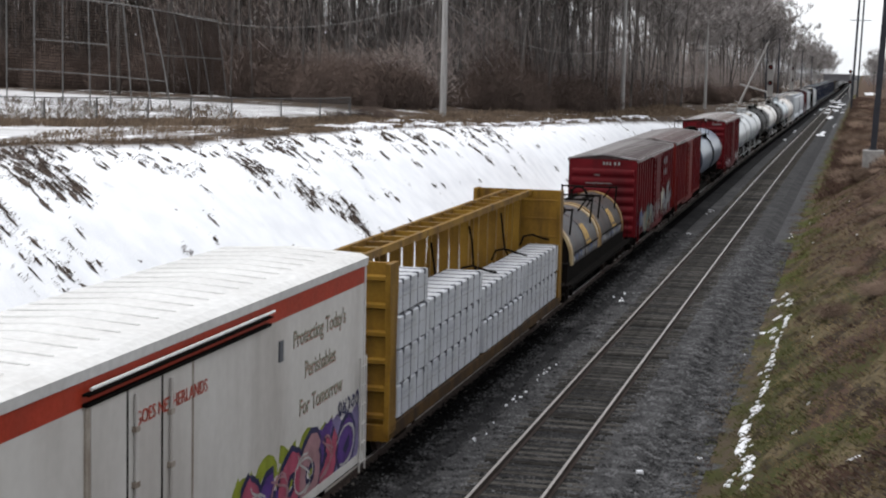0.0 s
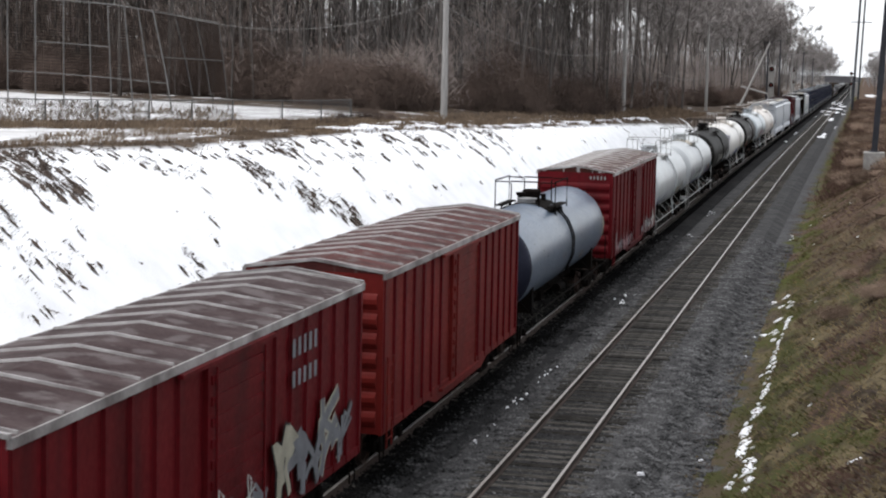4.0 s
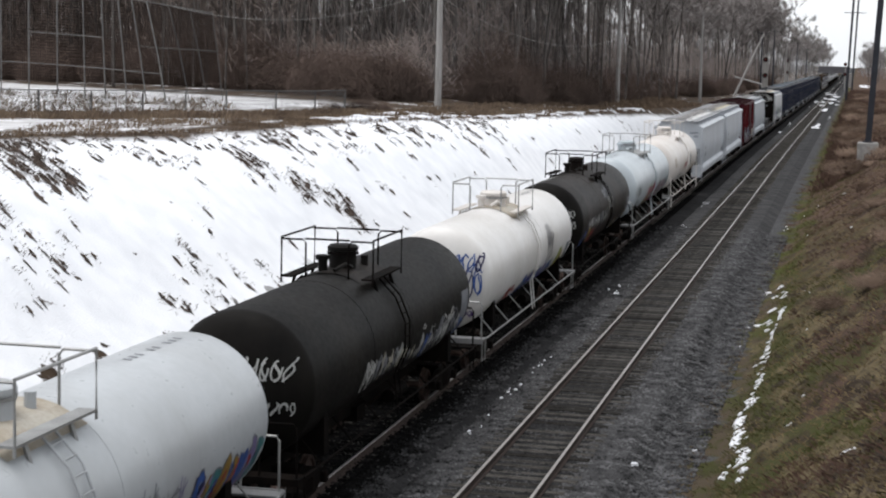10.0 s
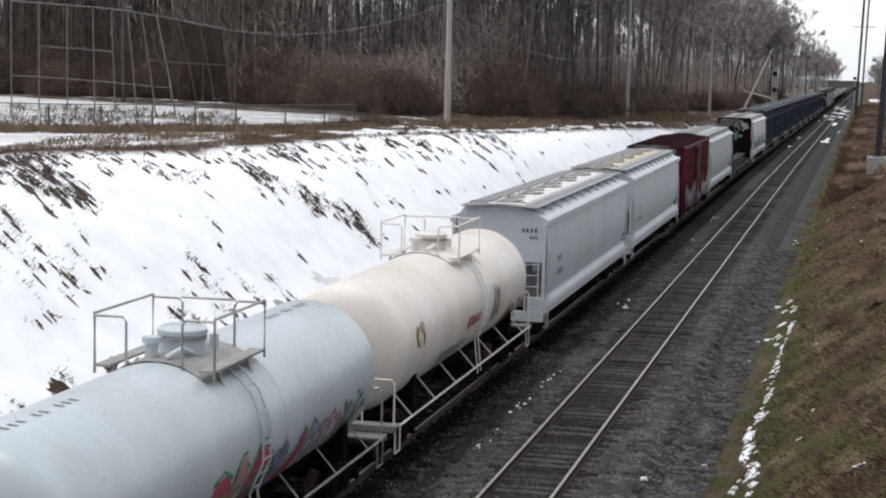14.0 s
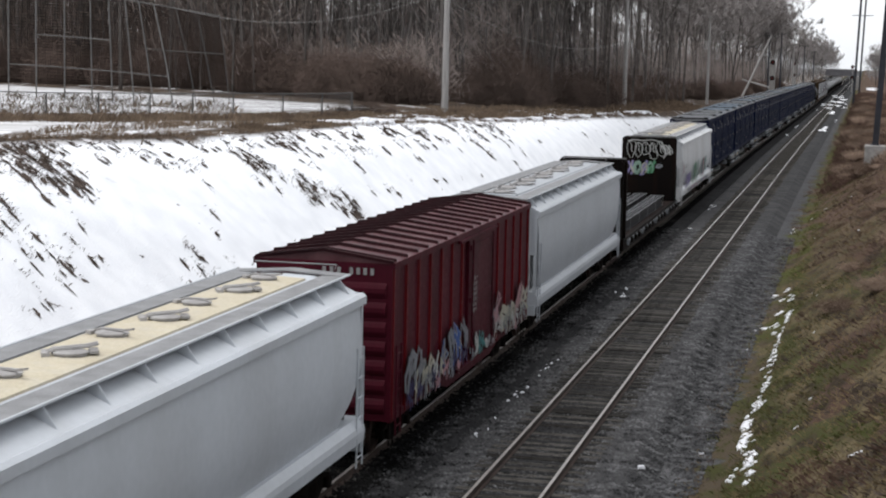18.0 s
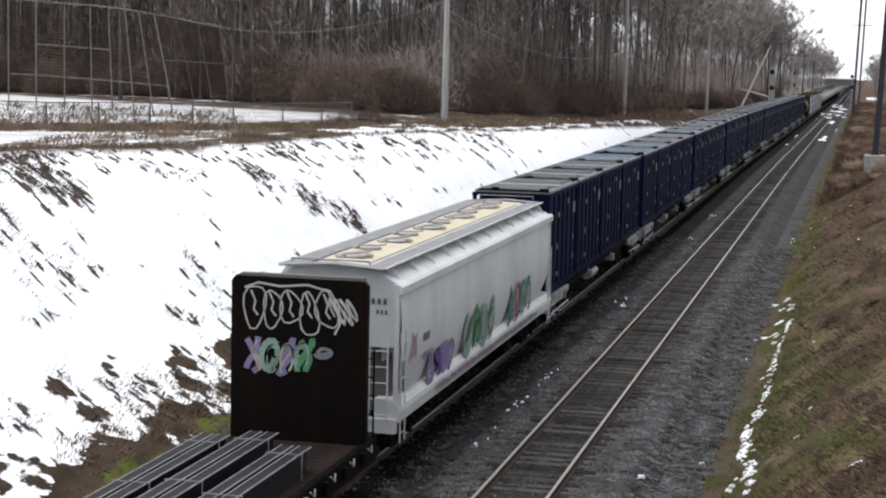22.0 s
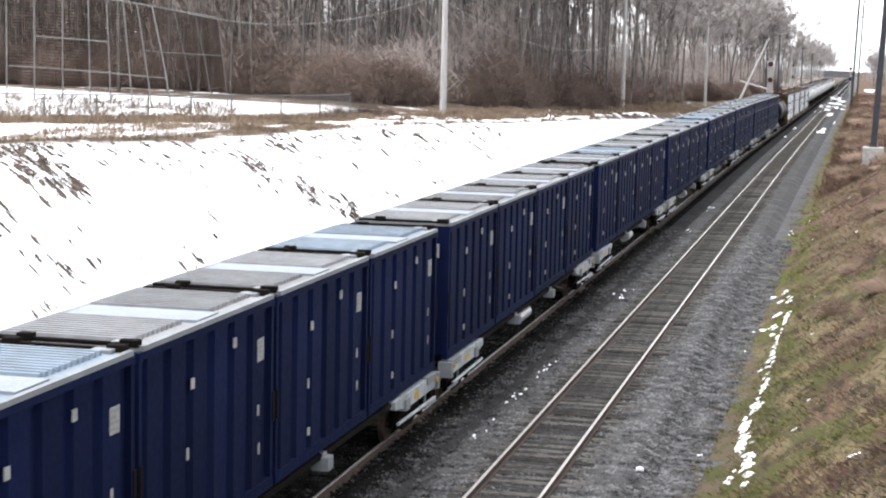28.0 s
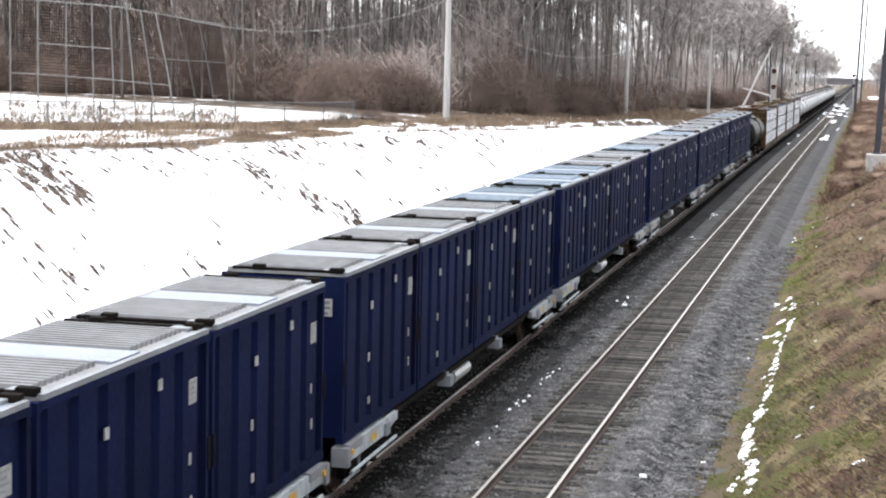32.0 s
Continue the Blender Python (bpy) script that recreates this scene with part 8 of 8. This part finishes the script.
def bank_grass():
    rnd = random.Random(22)
    for mt, label, count, seed in (("straw", "flattened dead brown grass on the bank", 10000, 1), ("green", "pale green grass on the bank", 15000, 2), ("weed", "reddish dead weeds on the bank", 9000, 3)):
        v, f = [], []
        for i in range(count):
            y = 27 + 330 * rnd.random() ** 2.6
            x = -3.4 + 7.5 * rnd.random()
            g = noise.noise(Vector((x * 0.5, y * 0.25, seed * 7.3)))
            low = 1 - smooth(-2.6, -1.0, x)
            if mt == "green" and g + low * 0.55 < 0.10 or mt == "weed" and g - low * 0.6 + smooth(60, 95, y) * 0.35 < 0.05:
                continue
            if -3.05 < x < -2.45 and y < 62 and rnd.random() < 0.7:
                continue
            if x < -2.9 + noise.noise(Vector((y * 0.4, 2.0, 0))) * 0.6 and rnd.random() < 0.75:
                continue
            blades(v, f, x, y, 6, 0.15 if mt != "weed" else 0.22, (-0.12, -0.05), rnd, 0.008, 0.2, 1.0, 0.6)
        if mt == "weed":          # coarser growth far along the bank
            for i in range(3200):
                y = 120 + 420 * rnd.random() ** 1.4
                blades(v, f, -2.2 + 12 * rnd.random() ** 1.5, y, 5, 0.5, (-0.2, 0), rnd, 0.03, 0.4)
        stuff("bank_grass" if mt != "weed" else "bank_weeds", v, f, mt, label, "grass")
    v, f = [], []
    for i in range(1300):     # dark rank clumps, thicker towards the top of the bank
        y = 28 + 150 * rnd.random() ** 1.8
        x = -2.0 + 6.5 * rnd.random() ** 0.8
        if noise.noise(Vector((x * 0.8, y * 0.5, 40.0))) < rnd.uniform(-0.05, 0.25):
            continue
        for k in range(rnd.randint(2, 6)):
            blades(v, f, x + rnd.gauss(0, 0.25), y + rnd.gauss(0, 0.35), 9, 0.15, (-0.3, -0.1), rnd, 0.010, 0.16, 1.1, 0.6)
    for i in range(520):      # brown weeds spilling on to the gravel
        y = 28 + 120 * rnd.random() ** 1.6
        x = -3.35 + rnd.gauss(0, 0.22)
        if noise.noise(Vector((3.0, y * 0.5, 17))) > -0.1:
            blades(v, f, x, y, 9, 0.13, (-0.3, -0.1), rnd, 0.009, 0.16, 1.1, 0.6)
    stuff("bank_clumps", v, f, "tuft", "dark rank weed clumps on the grassy bank", "grass")
    v, f = [], []
    for i in range(700):     # green verge at the foot of the snowy slope
        y = 30 + 45 * rnd.random()
        blades(v, f, -16.0 + rnd.gauss(0, 0.22), y, 4, 0.08, (0.2, 0), rnd, 0.02, 0.1)
    stuff("verge_grass", v, f, "green", "bright green grass at the foot of the slope", "grass")


bank_grass()


DRIFT = [(-2.53, 69.5, 0.8, 6, 0.16), (-2.35, 64.3, 0.9, 7, 0.17), (-2.45, 60.0, 0.5, 5, 0.12), (-2.5, 55.5, 0.6, 6, 0.13), (-2.42, 51.5, 0.8, 7, 0.14),
         (-2.5, 47.3, 0.5, 12, 0.21), (-2.66, 45.5, 0.5, 13, 0.23), (-2.6, 43.2, 0.5, 12, 0.22), (-2.3, 40.8, 0.5, 9, 0.2), (-2.15, 38.8, 0.5, 7, 0.15), (-2.6, 39.5, 0.8, 6, 0.1)]


def snow_scraps():
    rnd = random.Random(23)
    ms = Mesh()
    for cx, cy, sy, n, r in DRIFT:       # the melting drift in the ditch
        for i in range(n):
            blob(ms, cx + 0.1 + rnd.gauss(0, 0.055), cy + rnd.gauss(0, sy), r * rnd.uniform(0.3, 0.75), rnd, 0.04, None, rnd.uniform(1.4, 3.0))
    for (cx, cy, *_), (dx, dy, *_) in zip(DRIFT[1:9], DRIFT[2:10]):      # thin links between the larger scraps
        for i in range(6):
            q = rnd.random()
            blob(ms, cx + (dx - cx) * q + 0.1 + rnd.gauss(0, 0.05), cy + (dy - cy) * q, rnd.uniform(0.03, 0.10), rnd, 0.04, None, rnd.uniform(1.2, 3.0))
    for i in range(13):
        blob(ms, -2.75 + rnd.gauss(0, 0.15), 60 + 14 * rnd.random(), rnd.uniform(0.06, 0.26), rnd, 0.05)
    for i in range(22):
        blob(ms, rnd.uniform(-3.6, 0.3), 38 + 70 * rnd.random(), rnd.uniform(0.03, 0.09), rnd, 0.04)
    blob(ms, 0.17, 36.0, 0.16, rnd, 0.05)
    stuff("ditch_snow", ms.v, ms.f, "snow", "melting scraps of snow in the grassy ditch", "snow")
    ms = Mesh()
    for i in range(170):      # leftover patches among the weeds on top of the cutting
        y = 84 + 95 * rnd.random()
        blob(ms, lerp_table(y, CREST_X) - 0.2 - 4.5 * rnd.random() ** 1.5, y, rnd.uniform(0.15, 0.75), rnd, 0.16, None, rnd.uniform(1.0, 3.0))
    stuff("crest_snow", ms.v, ms.f, "snow", "leftover snow patches among dead weeds on the crest", "snow")
    ms = Mesh()
    for y0, n in ((51.2, 7), (46.5, 6), (42.2, 4), (67.7, 8), (69.5, 4), (109.0, 7), (95.0, 3)):
        for k in range(n):
            blob(ms, -8.8 + rnd.gauss(0, 0.12), y0 + rnd.gauss(0, 0.7), rnd.uniform(0.02, 0.055), rnd, 0.04, -0.225, 2.6)
    blob(ms, -4.55, 39.6, 0.09, rnd, 0.05, -0.25)
    for y0, x0, r in ((240, -5.2, 0.55), (252, -5.0, 0.5), (255, -8.9, 0.4), (225, -9.0, 0.35), (300, -4.5, 0.5), (330, -5.5, 0.7), (350, -9, 0.5), (395, -4.8, 1.2), (430, -5.5, 1.5), (405, -9, 0.8), (370, -6.9, 0.7), (400, -7.0, 0.8), (440, -7.2, 1.2), (470, -5.2, 1.5), (500, -6.9, 1.4), (530, -8.0, 1.6)):
        for k in range(5):
            x, y = x0 + rnd.gauss(0, r * 0.4), y0 + rnd.gauss(0, 4)
            blob(ms, x, y, r * rnd.uniform(0.3, 0.8), rnd, 0.05, dip(y) - 0.2 if abs(x + 6.9) < 2.05 else None, 6.0)
    for k in range(14):
        blob(ms, 3.0 + rnd.gauss(0, 1.0), 640 + rnd.gauss(0, 25), rnd.uniform(0.5, 1.5), rnd, 0.15, None, 6.0)
    stuff("trackside_snow", ms.v, ms.f, "snow", "small scraps of snow beside the rails", "snow")


snow_scraps()


def ballast_stones():
    rnd = random.Random(24)
    heaps = {"stone": ([], []), "stone_m": ([], []), "stone_a": ([], [])}
    faces = [(0, 2, 4), (2, 1, 4), (1, 3, 4), (3, 0, 4), (2, 0, 5), (1, 2, 5), (3, 1, 5), (0, 3, 5)]
    for i in range(76000):
        y = 33 + 62 * rnd.random() ** 1.35
        x = rnd.uniform(-14.2, -3.2)
        d = min(abs(x - TRACK_A), abs(x - TRACK_B))
        z = -0.23 if d < 2.05 else -0.235 - min(1.0, (d - 2.05) / 0.75) * 0.3
        z = max(z, ground_z(x, y))
        if abs(x - TRACK_A) < 2.05:
            z += 0.05
        if abs(x - TRACK_B) < 1.35:
            z += 0.004
        # stones darken towards the train to paint its shade, and between track 1's rails
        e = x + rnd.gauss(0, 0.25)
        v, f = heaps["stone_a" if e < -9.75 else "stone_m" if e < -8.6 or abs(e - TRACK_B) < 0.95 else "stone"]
        s = rnd.uniform(0.02, 0.06)
        a = rnd.uniform(0, 6.28)
        k = len(v)
        for dx, dy, dz in ((s, 0, 0), (-s, 0, 0), (0, s, 0), (0, -s, 0), (0, 0, s * 0.8), (0, 0, -s * 0.6)):
            dx, dy = dx * rnd.uniform(0.6, 1.2), dy * rnd.uniform(0.6, 1.2)
            v.append((x + dx * math.cos(a) - dy * math.sin(a), y + dx * math.sin(a) + dy * math.cos(a), z + dz + 0.008))
        f += [tuple(k + j for j in t) for t in faces]
    stuff("ballast_stones", *heaps["stone"], "stone", "loose grey ballast stones", "gravel")
    stuff("sooty_ballast_stones", *heaps["stone_m"], "stone_m", "loose ballast stones grey with soot", "gravel")
    stuff("oily_ballast_stones", *heaps["stone_a"], "stone_a", "loose ballast stones dark with oil", "gravel")


ballast_stones()


def ties(track, x, near, far, joined_to):
    rnd = random.Random(int(-x * 10))
    shapes = [Mesh().box(-1.3 + a, 1.3 + b, -0.115, 0.115, -0.30, -0.185 + c, 0.015).done("tie") for a, b, c in ((0, 0, 0), (0.05, 0.02, 0.008), (-0.04, 0.05, -0.006), (0.02, -0.05, 0.004))]
    y = near
    while y < far:
        t = part("tie", rnd.choice(shapes), "tie", track)
        t.location = (x + rnd.gauss(0, 0.025), y + rnd.gauss(0, 0.015), dip(y) + rnd.gauss(-0.004, 0.009))
        t.rotation_euler = (0, 0, rnd.gauss(0, 0.008))
        y += 0.533
    ms = Mesh()
    while y < joined_to:
        ms.box(x - 1.3, x + 1.3, y - 0.115, y + 0.115, -0.3 + dip(y), -0.187 + dip(y))
        y += 0.533
    y = near - 0.533
    while y > -60:
        ms.box(x - 1.3, x + 1.3, y - 0.115, y + 0.115, -0.3, -0.187)
        y -= 0.533
    tagged(part("tie_rest", ms, "tie", track), kind="stuff")


ties(track_b, TRACK_B, 32.0, 150.0, 420.0)
ties(track_a, TRACK_A, 32.0, 95.0, 420.0)

motions()
